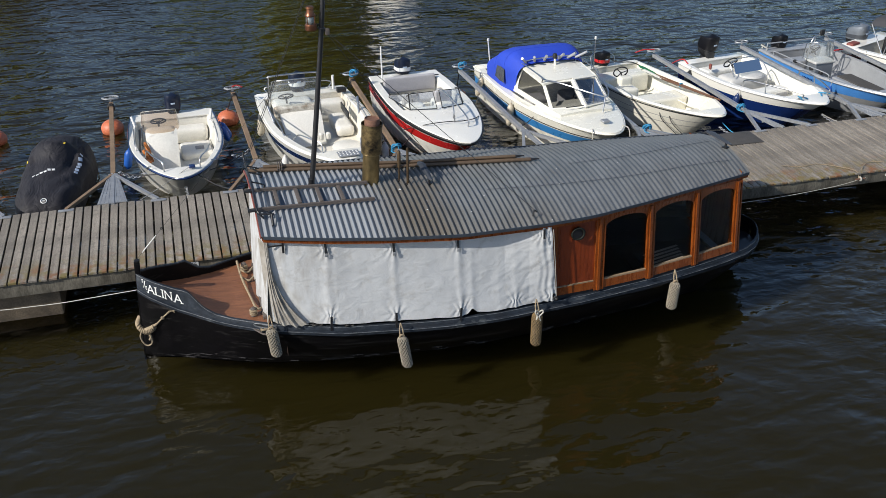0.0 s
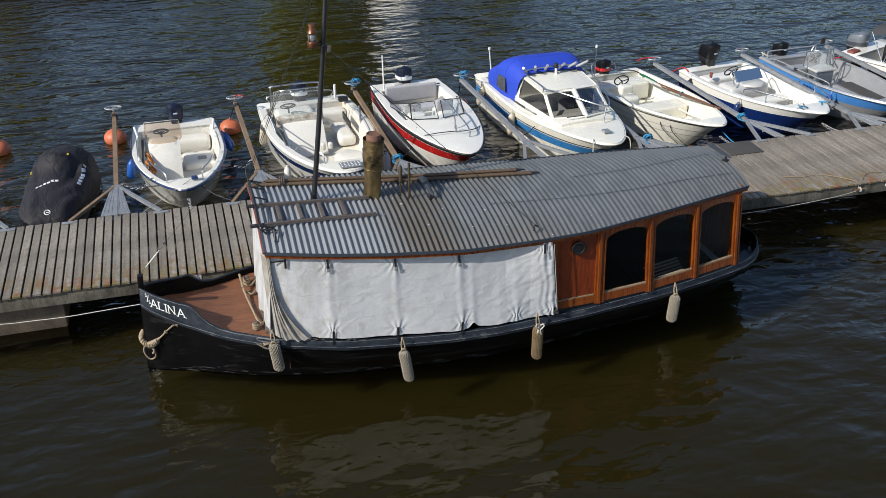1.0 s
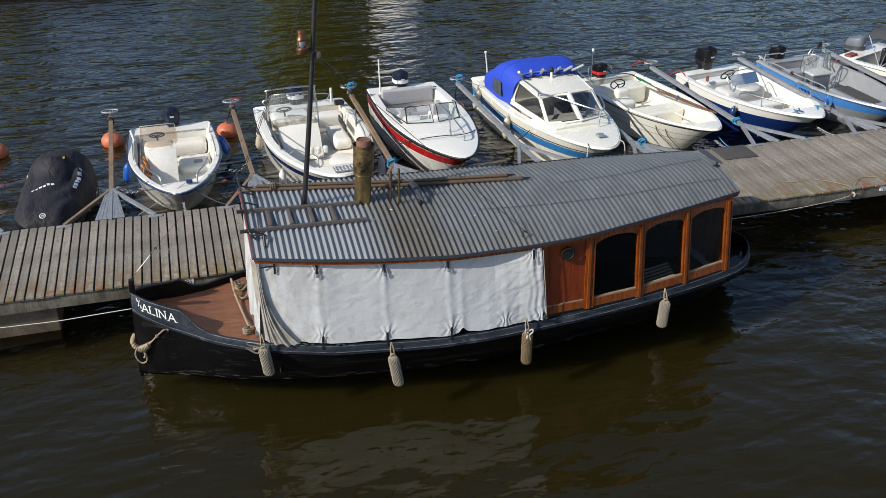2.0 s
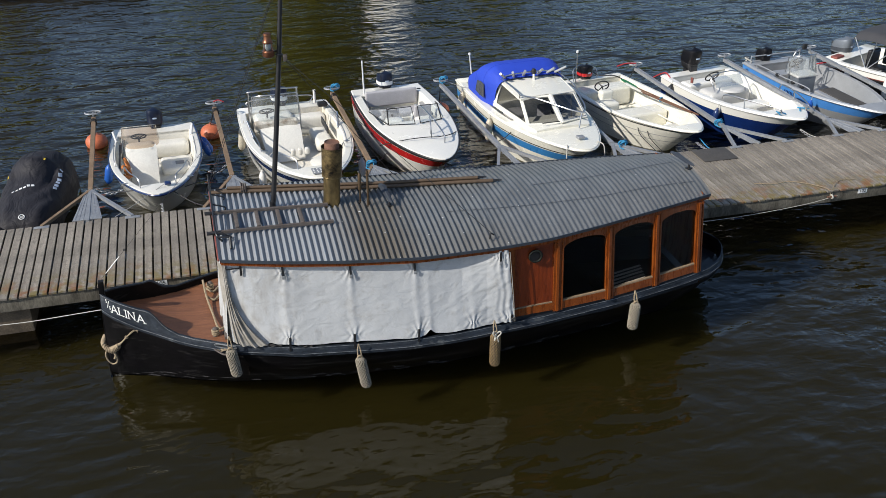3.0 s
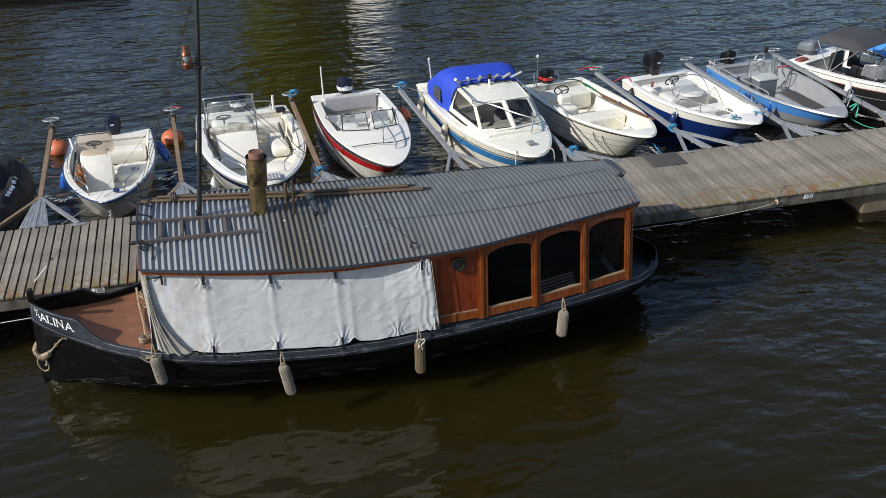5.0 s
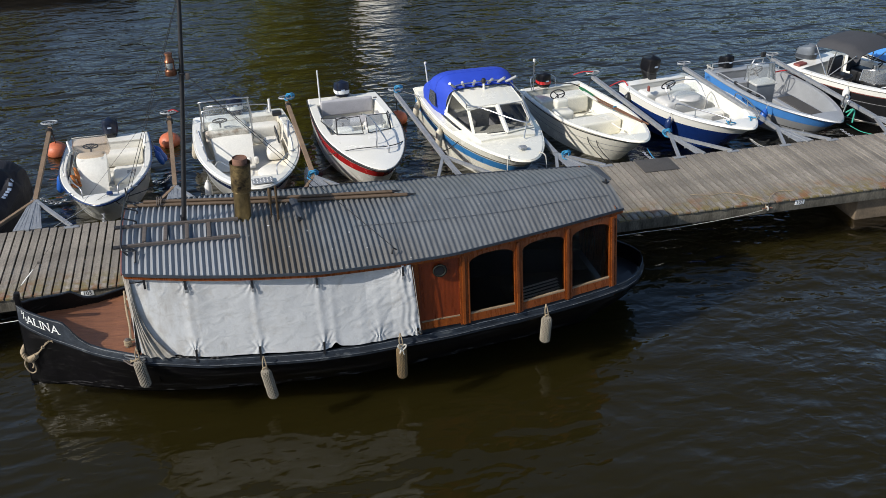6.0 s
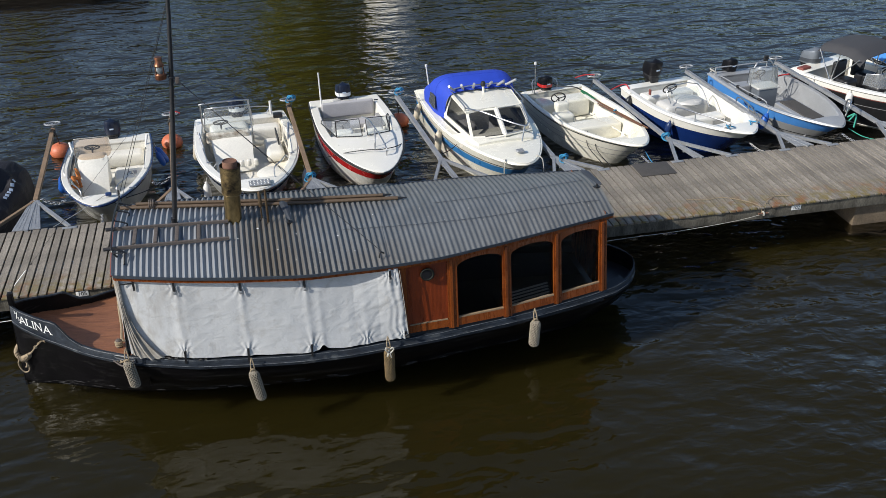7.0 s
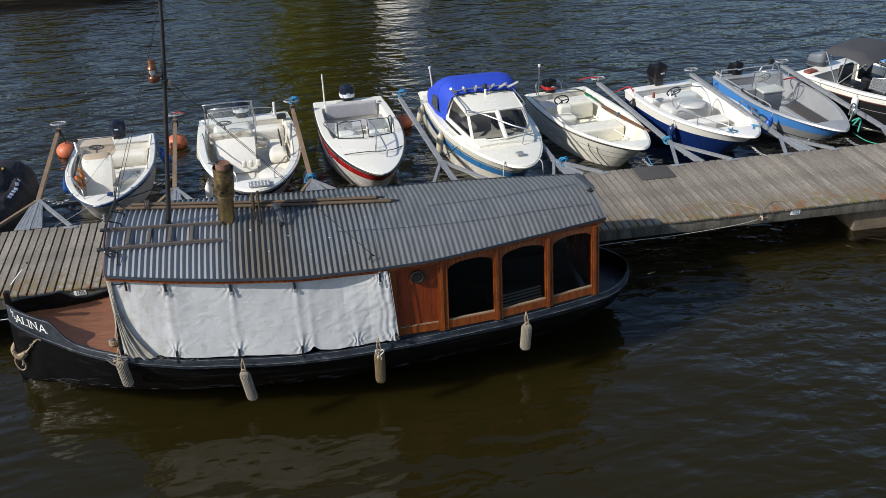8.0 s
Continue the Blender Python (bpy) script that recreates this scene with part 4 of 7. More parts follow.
# foredeck fittings
part("towing_rope", tube([(0.70, -0.66, 0.78 + launch_z), (0.73, -1.0, 0.68 + launch_z), (0.80, -1.5, 0.64 + launch_z), (0.86, -1.98, 0.70 + launch_z), (0.98, -1.8, 0.655 + launch_z), (1.02, -1.55, 0.70 + launch_z)], 0.017, 8, bend=8), M_rope, launch, "thick natural rope across the foredeck")
for y in (-0.66, -1.99):
    bt = part("bitt", lathe([(0.0, 0), (0.045, 0), (0.04, 0.05), (0.032, 0.08), (0.042, 0.12), (0.02, 0.14), (0, 0.14)], 14, (0.80, y, FORE + launch_z)), M_oldwood, launch, "wooden mooring bitt wound with rope")
    for k in range(3):
        part("rope_turn", torus((0.80, y, FORE + 0.03 + 0.03 * k + launch_z), 0.043, 0.015, (0.1, 0.1, 1), 16, 8), M_rope, bt)
for y in (-0.70, -0.95):
    part("rope_end", tube([(0.72, y, 0.66 + launch_z), (0.84, y - 0.10, 0.635 + launch_z), (0.95, y + 0.05, 0.64 + launch_z), (1.0, y - 0.12, 0.63 + launch_z)], 0.017, 8, bend=6), M_rope, launch)
part("hatch_coaming", box((1.0, -1.34, FORE + 0.02 + launch_z), (0.16, 1.6, 0.06), 0.01), M_oldwood, launch)
# hawse slot: the shade in the opening is a flat black face, nothing is cut
bm = bmesh.new()
sl = []
for k in range(20):
    t = 2 * math.pi * k / 20
    x = 0.92 + 0.15 * math.copysign(abs(math.cos(t)) ** 0.5, math.cos(t))
    sl.append((x, mid(x) - half(x) - 0.006, rub(x) + 0.095 + 0.028 * math.sin(t) + launch_z))
bm.faces.new([bm.verts.new(p) for p in sl])
hawse = part("hawse_slot", bm, M_black, launch, "hawse slot drawn as a flat black patch on the bulwark", smooth=False)
part("hawse_rim", tube([(p[0], p[1] - 0.004, p[2]) for p in sl] + [(sl[0][0], sl[0][1] - 0.004, sl[0][2])], 0.011, 6), M_wornedge, hawse, "worn pale rim of the hawse slot")
for k in range(5):
    part("chafed_rope", tube([(0.80 + 0.05 * k, mid(0.9) - half(0.9) - 0.02, rub(0.9) + 0.065 + launch_z), (0.84 + 0.05 * k, mid(0.9) - half(0.9) - 0.05, rub(0.9) + 0.045 + 0.012 * (k % 2) + launch_z), (0.90 + 0.05 * k, mid(0.9) - half(0.9) - 0.04, rub(0.9) + 0.06 + launch_z)], 0.012, 6, bend=4), M_rope, launch, "chafed rope ends below the hawse slot")
for dz, db in ((0.047, 0.040), (None, 0.0)):
    line = [lp(x, -1, half(x) + db, rub(x) + dz if dz else gunwale(x) - 0.004) for x in XS if x < 8.9]
    part("worn_edge", tube(line, [0.004 + 0.004 * max(0, noise.noise(Vector((p[0] * 2.5, dz or 0.5, 2.0)))) for p in line], 6), M_wornedge, launch, "paint worn pale along the steel edge")
part("hawse_rope", tube([(0.76, -2.43, 0.66 + launch_z), (0.88, -2.52, 0.61 + launch_z), (1.0, -2.56, 0.63 + launch_z), (1.05, -2.5, 0.66 + launch_z)], 0.013, 8, bend=6), M_oldwood, launch)
# rope wound round the stem, with a hanging loop
part("stem_rope", tube([(-0.345, -1.69, 0.69 + launch_z), (-0.45, -1.635, 0.575 + launch_z), (-0.55, -1.57, 0.44 + launch_z), (-0.60, -1.54, 0.39 + launch_z)], [0.013, 0.010, 0.012, 0.022], 8), M_rope, launch, "frayed mooring rope rising to the strake")
part("rope_knot", torus((-0.465, -1.63, 0.555 + launch_z), 0.016, 0.014, (0.6, -0.4, 0.7), 12, 6), M_rope, launch)
for k in range(4):
    part("frayed_end", tube([(-0.345, -1.70, 0.69 + launch_z), (-0.36 + 0.03 * k, -1.725, 0.70 + 0.01 * (k % 2) + launch_z), (-0.40 + 0.055 * k, -1.725, 0.675 + 0.025 * (k % 2) + launch_z)], 0.008, 6, bend=4), M_rope, launch)
part("stem_collar", tube([(-0.60, -1.545, 0.375 + launch_z), (-0.68, -1.50, 0.315 + launch_z), (-0.755, -1.445, 0.27 + launch_z), (-0.820, -1.37, 0.285 + launch_z), (-0.835, -1.31, 0.335 + launch_z), (-0.79, -1.25, 0.40 + launch_z)], 0.040, 10, bend=6), M_rope, launch, "thick rope collar round the stem")
for k in range(11):
    t = k / 10
    part("rope_turn", torus((-0.61 - 0.22 * t, -1.54 + 0.19 * t * t, 0.36 - 0.09 * math.sin(math.pi * t * 0.8) + launch_z), 0.040, 0.009, (-0.8, 0.2 + 0.5 * t, -0.3 + 0.6 * t), 12, 5), M_rope, launch)
part("rope_loop", tube([(-0.80, -1.44, 0.25 + launch_z), (-0.825, -1.43, 0.16 + launch_z), (-0.80, -1.45, 0.07 + launch_z), (-0.745, -1.47, 0.02 + launch_z), (-0.68, -1.50, 0.06 + launch_z), (-0.665, -1.50, 0.14 + launch_z), (-0.70, -1.49, 0.22 + launch_z)], 0.011, 8, bend=6), M_rope, launch, "loop of rope hanging from the collar")
part("rope_tail", tube([(-0.69, -1.50, 0.26 + launch_z), (-0.675, -1.53, 0.20 + launch_z), (-0.70, -1.53, 0.15 + launch_z)], 0.016, 6, bend=4), M_rope, launch)
# name on the bow, letter by letter along the curved bulwark


SERIFS = {"A": ((-1, -1, 0.06), (1, -1, 0.075)), "L": ((-0.8, 1, 0.065), (-0.8, -1, 0.06)), "I": ((0, 1, 0.07), (0, -1, 0.07)), "N": ((-0.95, 1, 0.05), (-0.9, -1, 0.06), (0.92, 1, 0.06)), "S": (), "/": ()}


def bow_letter(ch, x, z, size, wide):
    """A painted letter with small serifs, bent to the curve of the bulwark."""
    ob = words("name_letter", ch, size, Matrix.Identity(4), M_letter, launch, "white painted letter", weight=-0.0012 if size > 0.1 else 0.0006)
    xs, ys = [v.co.x for v in ob.data.vertices], [v.co.y for v in ob.data.vertices]
    w, h = (max(xs) - min(xs)) / 2, (max(ys) - min(ys)) / 2
    bm = bmesh.new()
    bm.from_mesh(ob.data)
    for sx, sy, ln in SERIFS[ch]:
        add_box(bm, (sx * w * 0.9 + (max(xs) + min(xs)) / 2, sy * (h - 0.006) + (max(ys) + min(ys)) / 2, 0), (ln * 0.72 * size / 0.22, 0.010, 0.003))
    bm.to_mesh(ob.data)
    bm.free()
    run = wide / math.sqrt(1 + ((half(x + 0.05) - half(x - 0.05)) / 0.1) ** 2)
    for v in ob.data.vertices:
        px, drop = x + v.co.x * run, -0.11 * v.co.x
        v.co = (px, mid(px) - half(px) - 0.006 - v.co.z, z + v.co.y + drop + launch_z)


for ch, x, z, sz, wide in (("S", -0.662, 1.122, 0.080, 0.90), ("/", -0.643, 1.068, 0.180, 1.15), ("S", -0.624, 1.018, 0.080, 0.90), ("A", -0.568, 1.000, 0.212, 0.84), ("L", -0.479, 0.974, 0.212, 1.0), ("I", -0.411, 0.955, 0.212, 0.9), ("N", -0.336, 0.936, 0.212, 0.78), ("A", -0.213, 0.900, 0.212, 0.92)):
    bow_letter(ch, x, z, sz, wide)

# fenders: woven rope bodies on lanyards


def rope_fender(x, y, z0, z1, r, lean=0.0, net=None):
    t = thing("rope_fender", "long woven rope fender hanging on the black hull", "fender", "rope fenders of the launch", at=(x, y, z1))
    L, rings = z0 - z1, []
    for i in range(61):
        h = i / 60
        e = min(1.0, math.sqrt(max(0, 1 - max(0, abs(2 * h - 1) - 0.72) ** 2 / 0.0784)) + 0.02)
        row = []
        for k in range(40):
            a = 2 * math.pi * k / 40
            rr = r * e * (0.93 + 0.03 * noise.noise(Vector((a, h * 9, x))))
            row.append((rr * math.cos(a) + lean * (1 - h), rr * math.sin(a), h * L))
        rings.append(row)
    body = part("fender_body", loft(rings, closed=True, cap=True), M_fendercore, t)
    bm = bmesh.new()
    for turn in (-1, 1):
        for k in range(11):
            pts = []
            for i in range(31):
                h = i / 30
                e = min(1.0, math.sqrt(max(0, 1 - max(0, abs(2 * h - 1) - 0.72) ** 2 / 0.0784)) + 0.02)
                a = 2 * math.pi * k / 11 + turn * h * 5.2
                pts.append((r * e * math.cos(a) + lean * (1 - h), r * e * math.sin(a), h * L))
            add_tube(bm, pts, 0.0065, 5)
    part("rope_net", bm, net or M_fender, body, "knotted diamond net of rope")
    part("lanyard", tube([(-0.02, 0, L - 0.02), (-0.025, 0.03, L + 0.10), (0.0, 0.07, L + 0.19)], 0.010, 6, bend=5), M_rope, t)
    part("lanyard", tube([(0.03, 0, L - 0.02), (0.02, 0.03, L + 0.09), (0.0, 0.07, L + 0.19)], 0.010, 6, bend=5), M_rope, t)
    if net:
        for dx, dz in ((-0.05, 0.05), (0.05, 0.04), (-0.03, -0.07), (0.02, -0.10)):
            part("knot_loop", tube([(0, -0.03, L + 0.02), (dx * 0.9, -0.06, L + 0.03 + dz), (dx * 1.2, -0.07, L + dz), (dx * 0.3, -0.06, L - 0.02)], 0.011, 6, bend=5), M_whiterope, body, "pale frayed knot")
    part("eye_knot", torus((0, 0.0, L + 0.01), 0.03, 0.014, (0, 1, 0.2), 12, 6), M_rope, body)
    return t


rope_fender(0.98, -2.61, 0.73, 0.27, 0.074, 0.05)
rope_fender(2.74, -2.99, 0.53, 0.0, 0.074, 0.08)
rope_fender(4.75, -3.02, 0.60, 0.03, 0.074, 0.0, M_oldnet)
rope_fender(7.12, -2.74, 0.56, 0.09, 0.078, -0.02)

# ---- things on the launch's roof ----
def on_roof(x, y, h=0.0):
    return (x, y, roof_z(x, (y - roof_mid(x)) / roof_half(x)) + h)


mast = thing("mast", "slim black mast raked aft with rope stays", "mast", at=on_roof(1.84, -1.35, -0.03))
mz = on_roof(1.84, -1.35, -0.03)[2]
part("pole", tube([(0, 0, 0), (0.155, 0.045, 1.2), (0.29, 0.09, 2.3), (0.375, 0.12, 3.1), (0.40, 0.13, 3.40)], [0.038, 0.036, 0.034, 0.030, 0.028], 14), M_black, mast)
part("mast_cap", lathe([(0, 0), (0.05, 0), (0.055, 0.03), (0.04, 0.07), (0, 0.08)], 14, (0.40, 0.13, 3.38)), M_black, mast, "rounded mast cap")
part("mast_step", lathe([(0.0, 0), (0.050, 0), (0.048, 0.05), (0.043, 0.07), (0.043, 0.13), (0.0, 0.13)], 16), M_black, mast)
part("band", torus((0.285, 0.09, 2.27), 0.040, 0.014, (0.12, 0, 1), 16, 8), M_black, mast, "black iron mast band")
part("block", box((0.36, 0.07, 2.22), (0.06, 0.04, 0.09), 0.012), M_oldwood, mast, "small wooden rigging block")


def stay(p, q, r=0.0045, sag=0.0):
    p, q = Vector(p), Vector(q)
    o = Vector((1.84, -1.35, mz))
    part("stay", tube([p - o, (p + q) / 2 - o - Vector((0, 0, sag)), q - o], r, 6, bend=6), M_rubber, mast, "thin dark rigging line")


stay((2.13, -1.24, mz + 2.27), (4.79, -2.67, 2.06))
stay((2.13, -1.20, mz + 2.27), (3.9, -0.14, 1.98))
stay((2.11, -1.24, mz + 2.25), (-0.71, -1.34, 1.385), 0.0022)
fore_a, fore_b = Vector((-0.71, -1.34, 1.385)), Vector((2.11, -1.24, mz + 2.25))
fore_o = Vector((1.84, -1.35, mz))
part("turnbuckle", tube([fore_a.lerp(fore_b, t) - fore_o for t in (0.035, 0.05, 0.10, 0.115)], [0.004, 0.0085, 0.0085, 0.004], 8), M_whiteplastic, mast, "pale turnbuckle on the forestay")
part("stay_eye", torus(fore_a.lerp(fore_b, 0.145) - fore_o, 0.016, 0.006, (0.3, 1, 0.2), 12, 6), M_black, mast)
stay((2.22, -1.20, mz + 3.30), (0.98, -0.40, 2.20))
stay((2.24, -1.20, mz + 3.38), (0.92, -0.52, 2.20))
part("stay_hook", tube([(4.72 - 1.84, -2.72 + 1.35, 2.02 - mz), (4.74 - 1.84, -2.70 + 1.35, 2.10 - mz), (4.80 - 1.84, -2.66 + 1.35, 2.05 - mz)], 0.012, 6, bend=5), M_black, mast)

lantern = thing("lantern", "copper ship's lantern with clear glass hung on the mast", "lantern", at=(1.985, -1.27, 4.47))
part("base", lathe([(0, 0), (0.075, 0), (0.08, 0.015), (0.08, 0.07), (0.068, 0.085), (0, 0.085)], 18), M_copper, lantern)
part("globe", lathe([(0.058, 0.085), (0.064, 0.11), (0.064, 0.16), (0.058, 0.185)], 18), M_glass, lantern, "clear glass cylinder")
part("burner", lathe([(0, 0.085), (0.03, 0.085), (0.026, 0.12), (0.012, 0.13), (0.016, 0.17), (0, 0.18)], 12), M_brass, lantern)
# pale lens body; its colour imitates the white glow inside the glass
part("lens", lathe([(0.03, 0.095), (0.046, 0.11), (0.05, 0.135), (0.046, 0.16), (0.03, 0.175)], 16), M_stainedgrey, lantern, "pale lens coloured for the light in the globe")
part("hood", lathe([(0.07, 0.185), (0.072, 0.20), (0.05, 0.235), (0.046, 0.285), (0.055, 0.29), (0.05, 0.315), (0.0, 0.325)], 18), M_copper, lantern)
for k in range(4):
    a = math.pi / 4 + math.pi / 2 * k
    part("guard_bar", tube([(0.07 * math.cos(a), 0.07 * math.sin(a), 0.07), (0.07 * math.cos(a), 0.07 * math.sin(a), 0.2)], 0.006, 6), M_copper, lantern)
part("lamp_bracket", tube([(0.06, 0.03, 0.05), (0.13, 0.05, 0.05)], 0.012, 6), M_black, lantern)

chimney = thing("chimney", "tarnished brass smoke stack with sooty sleeve and rusty top", "chimney", at=on_roof(2.705, -1.33, -0.03))
chimney.matrix_basis = pose(*on_roof(2.705, -1.33, -0.03), 0, 3.2, 0)
part("flue_pipe", lathe([(0, 0), (0.15, 0), (0.148, 0.02), (0.124, 0.03), (0.121, 0.50), (0.121, 0.56), (0, 0.56)], 32), M_brass, chimney)
sleeve = part("sleeve", lathe([(0.121, 0.46), (0.142, 0.475), (0.146, 0.50), (0.15, 0.90), (0.156, 0.905), (0.156, 0.925), (0.148, 0.925), (0.14, 0.86), (0.11, 0.85)], 32), M_sleeve, chimney, "brass sleeve blackened by soot towards its rim")
part("flue", lathe([(0.0, 0.80), (0.108, 0.80), (0.11, 0.99), (0.104, 1.0), (0.098, 0.985), (0.0, 0.97)], 28), M_rust, chimney, "rusty inner flue")
part("ring_bead", torus((0, 0, 0.475), 0.133, 0.012, (0, 0, 1), 28, 8), M_brass, chimney)

ladder = thing("ladder", "weathered wooden ladder lying flat on the roof", "ladder", at=on_roof(0.85, -1.74, 0.035))
lz = on_roof(0.85, -1.74, 0.035)[2]
for dy in (-0.245, 0.245):
    pts = []
    for i in range(9):
        x = 0.03 + 1.75 * i / 8
        pts.append((x, dy + 0.03 * i / 8, on_roof(0.85 + max(0.13, x), -1.74 + dy + 0.03 * i / 8, 0.042)[2] - lz))
    part("rail", loft([[(x, y - 0.019, z - 0.02), (x, y + 0.019, z - 0.02), (x, y + 0.019, z + 0.022), (x, y - 0.019, z + 0.022)] for x, y, z in pts], closed=True, cap=True), M_oldwood, ladder, smooth=False)
    part("end_ferrule", tube([(0.02, dy, pts[0][2]), (0.16, dy, pts[0][2])], 0.027, 8), M_black, ladder, "black iron ferrule")
for x in (0.44, 0.735, 1.035, 1.345):
    z = on_roof(0.85 + x, -1.76, 0.045)[2] - lz
    part("rung", box((x, 0.012, z), (0.055, 0.46, 0.03), 0.008), M_oldwood, ladder)

for k, (dy, dz, x1) in enumerate(((0.0, 0.035, 5.28), (0.075, 0.035, 4.95), (0.04, 0.085, 5.05))):
    boathook = thing("boat_pole", "long brown wooden boat pole lying along the roof", "pole", "poles on the roof", at=on_roof(1.0, -0.62 + dy, dz))
    bz = boathook.location.z
    x0 = 0.0 + 0.12 * k
    pts = [(x, -0.115 * x - 0.0, on_roof(1.0 + x, -0.62 + dy - 0.115 * x, dz)[2] - bz) for x in np.linspace(x0, x1 - 1.0, 10)]
    part("shaft", tube(pts, 0.030 if k < 2 else 0.026, 10), M_pole, boathook)
    part("iron_tip", tube([pts[-1], tuple(np.array(pts[-1]) + (0.14, -0.015, 0))], [0.026, 0.008], 8), M_black, boathook)
lash = thing("pole_lashing", "thin rope lashing round the poles", "rope", at=on_roof(1.45, -0.66, 0.05))
for k in range(3):
    part("turn", torus((0.03 * k, 0.03 - 0.004 * k, 0.02), 0.075, 0.009, (1, -0.1, 0), 16, 6), M_oldwood, lash)

for x, y, h, r in ((3.13, -1.36, 0.48, 0.028), (3.22, -1.52, 0.58, 0.019)):
    pipe = thing("vent_pipe", "short tarnished brass pipe standing on the roof", "pipe", "pipes on the roof", at=on_roof(x, y, -0.02))
    prof = [(0, 0), (r * 0.45, 0), (r * 0.45, h * 0.42), (r, h * 0.46), (r, h * 0.94), (r * 0.5, h), (0.0, h)] if r > 0.02 else [(0, 0), (r, 0), (r * 0.96, h), (r * 0.6, h), (0.0, h - 0.01)]
    part("tube", lathe(prof, 14), M_bronze, pipe)
    part("flange", lathe([(0, 0), (r * 2.0, 0), (r * 1.9, 0.02), (0, 0.025)], 14), M_soot, pipe)


def roof_vane(x, y, ln, w0, w1, rz, rise):
    v = thing("roof_vane", "dark grey tapered metal vane on a short post", "vane", "vanes on the roof", at=on_roof(x, y, 0.0), rz=rz)
    bm = loft([[(-w, t, z), (0, t, z + 0.012), (w, t, z), (0, t, z - 0.012)] for t, w, z in ((-0.5 * ln, w0 * 0.4, 0.08), (-0.4 * ln, w0, 0.085), (0.3 * ln, w1, 0.10 + rise), (0.5 * ln, w1 * 0.5, 0.10 + rise))], closed=True, cap=True)
    part("blade", bm, M_slate, v, smooth=False)
    part("post", tube([(0, -0.3 * ln, -0.02), (0, -0.3 * ln, 0.09)], 0.018, 8), M_black, v)
    part("foot", box((0, -0.3 * ln, 0.005), (0.10, 0.08, 0.02), 0.004), M_black, v)


roof_vane(3.50, -1.46, 0.40, 0.032, 0.062, 14, 0.12)
roof_vane(8.47, -1.25, 0.50, 0.045, 0.070, 20, 0.05)

front_bar = thing("roof_handrail", "black bent iron handrail round the front of the roof", "handrail", at=on_roof(0.98, -1.4, 0.0))
fz = on_roof(0.98, -1.4, 0.0)
pts = [on_roof(1.06, -2.14, 0.02), on_roof(0.99, -2.08, 0.10), on_roof(0.985, -1.7, 0.13), on_roof(0.985, -1.2, 0.13), on_roof(0.985, -0.8, 0.13), on_roof(0.985, -0.45, 0.17), on_roof(0.985, -0.38, 0.30)]
part("bar", tube([tuple(np.array(p) - np.array(fz)) for p in pts], 0.014, 8, bend=5), M_black, front_bar)
for y in (-0.62, -1.0, -1.38, -2.10):
    p0, p1 = np.array(on_roof(0.985, y, 0.12)) - np.array(fz), np.array(on_roof(1.16, y - 0.01, 0.02)) - np.array(fz)
    part("bracket", tube([tuple(p0), tuple(p1 + (0, 0, 0.05)), tuple(p1)], 0.012, 8, bend=4), M_black, front_bar)
part("tee", tube([tuple(np.array(on_roof(1.0, -2.14, 0.09)) - np.array(fz)), tuple(np.array(on_roof(1.20, -2.17, 0.09)) - np.array(fz))], 0.013, 8), M_black, front_bar)
part("tee_leg", tube([tuple(np.array(on_roof(1.17, -2.17, 0.09)) - np.array(fz)), tuple(np.array(on_roof(1.16, -2.30, 0.02)) - np.array(fz))], 0.016, 8), M_black, front_bar)
part("front_edge", tube([tuple(np.array((0.975, roof_mid(0.98) + v * roof_half(0.98), roof_z(0.98, v) - 0.012)) - np.array(fz)) for v in np.linspace(-1, 1, 15)], 0.014, 6), M_redtrim, front_bar, "faded red edge strip")

# two slack cables along the sheet
for k, pts in enumerate((((8.42, -1.78), (7.6, -1.86), (6.6, -1.98), (5.4, -2.0), (4.3, -1.95)), ((8.38, -1.12), (7.7, -1.22), (6.8, -1.36), (5.8, -1.40)))):
    cable = thing("cable", "thin dark cable lying along the roof", "cable", "cables on the roof", at=on_roof(*pts[0], 0.016))
    part("wire", tube([tuple(np.array(on_roof(x, y, 0.016)) - np.array(on_roof(*pts[0], 0.016))) for x, y in pts], 0.0035, 6, bend=6), M_slate, cable)

# bits of paper and dried leaves on the sheet
for x, y, s in ((3.05, -1.72, 0.035), (3.6, -1.95, 0.02), (3.3, -2.3, 0.02), (4.2, -2.1, 0.025), (4.8, -1.6, 0.02), (2.75, -1.95, 0.018), (3.9, -2.45, 0.02), (5.4, -2.0, 0.018), (6.3, -1.7, 0.02), (4.4, -2.5, 0.018)):
    bit = part("litter_scrap", loft([[(x0 * s * 0.55, y0 * s * 0.55, 0.006 + 0.12 * s * abs(x0)) for x0 in (-1, 0, 1)] for y0 in (-0.7, 0.6)]), M_letter, None)
    bit.matrix_basis = pose(*on_roof(x, y, 0.012), 0, 0, 40 * x * 7 % 180)
    tagged(bit, "small white scrap lying on the corrugated roof", "scrap", "scraps on the roof")

# ---- moored small boats ----
def boat_shape(L, B, bow_z=0.85, stern_z=0.62, full=0.72, transom=0.88):
    """Half-breadth and sheer along a small boat: y is 0 at the bow, L at the transom, z over the water."""
    def hb(u):
        a = min(u / 0.62, 1.0)
        return B / 2 * (math.sin(math.pi / 2 * a) ** full) * (1 - (1 - transom) * max(0, (u - 0.62) / 0.38) ** 2)

    def sh(u):
        return stern_z + (bow_z - stern_z) * (1 - u) ** 1.8
    return hb, sh


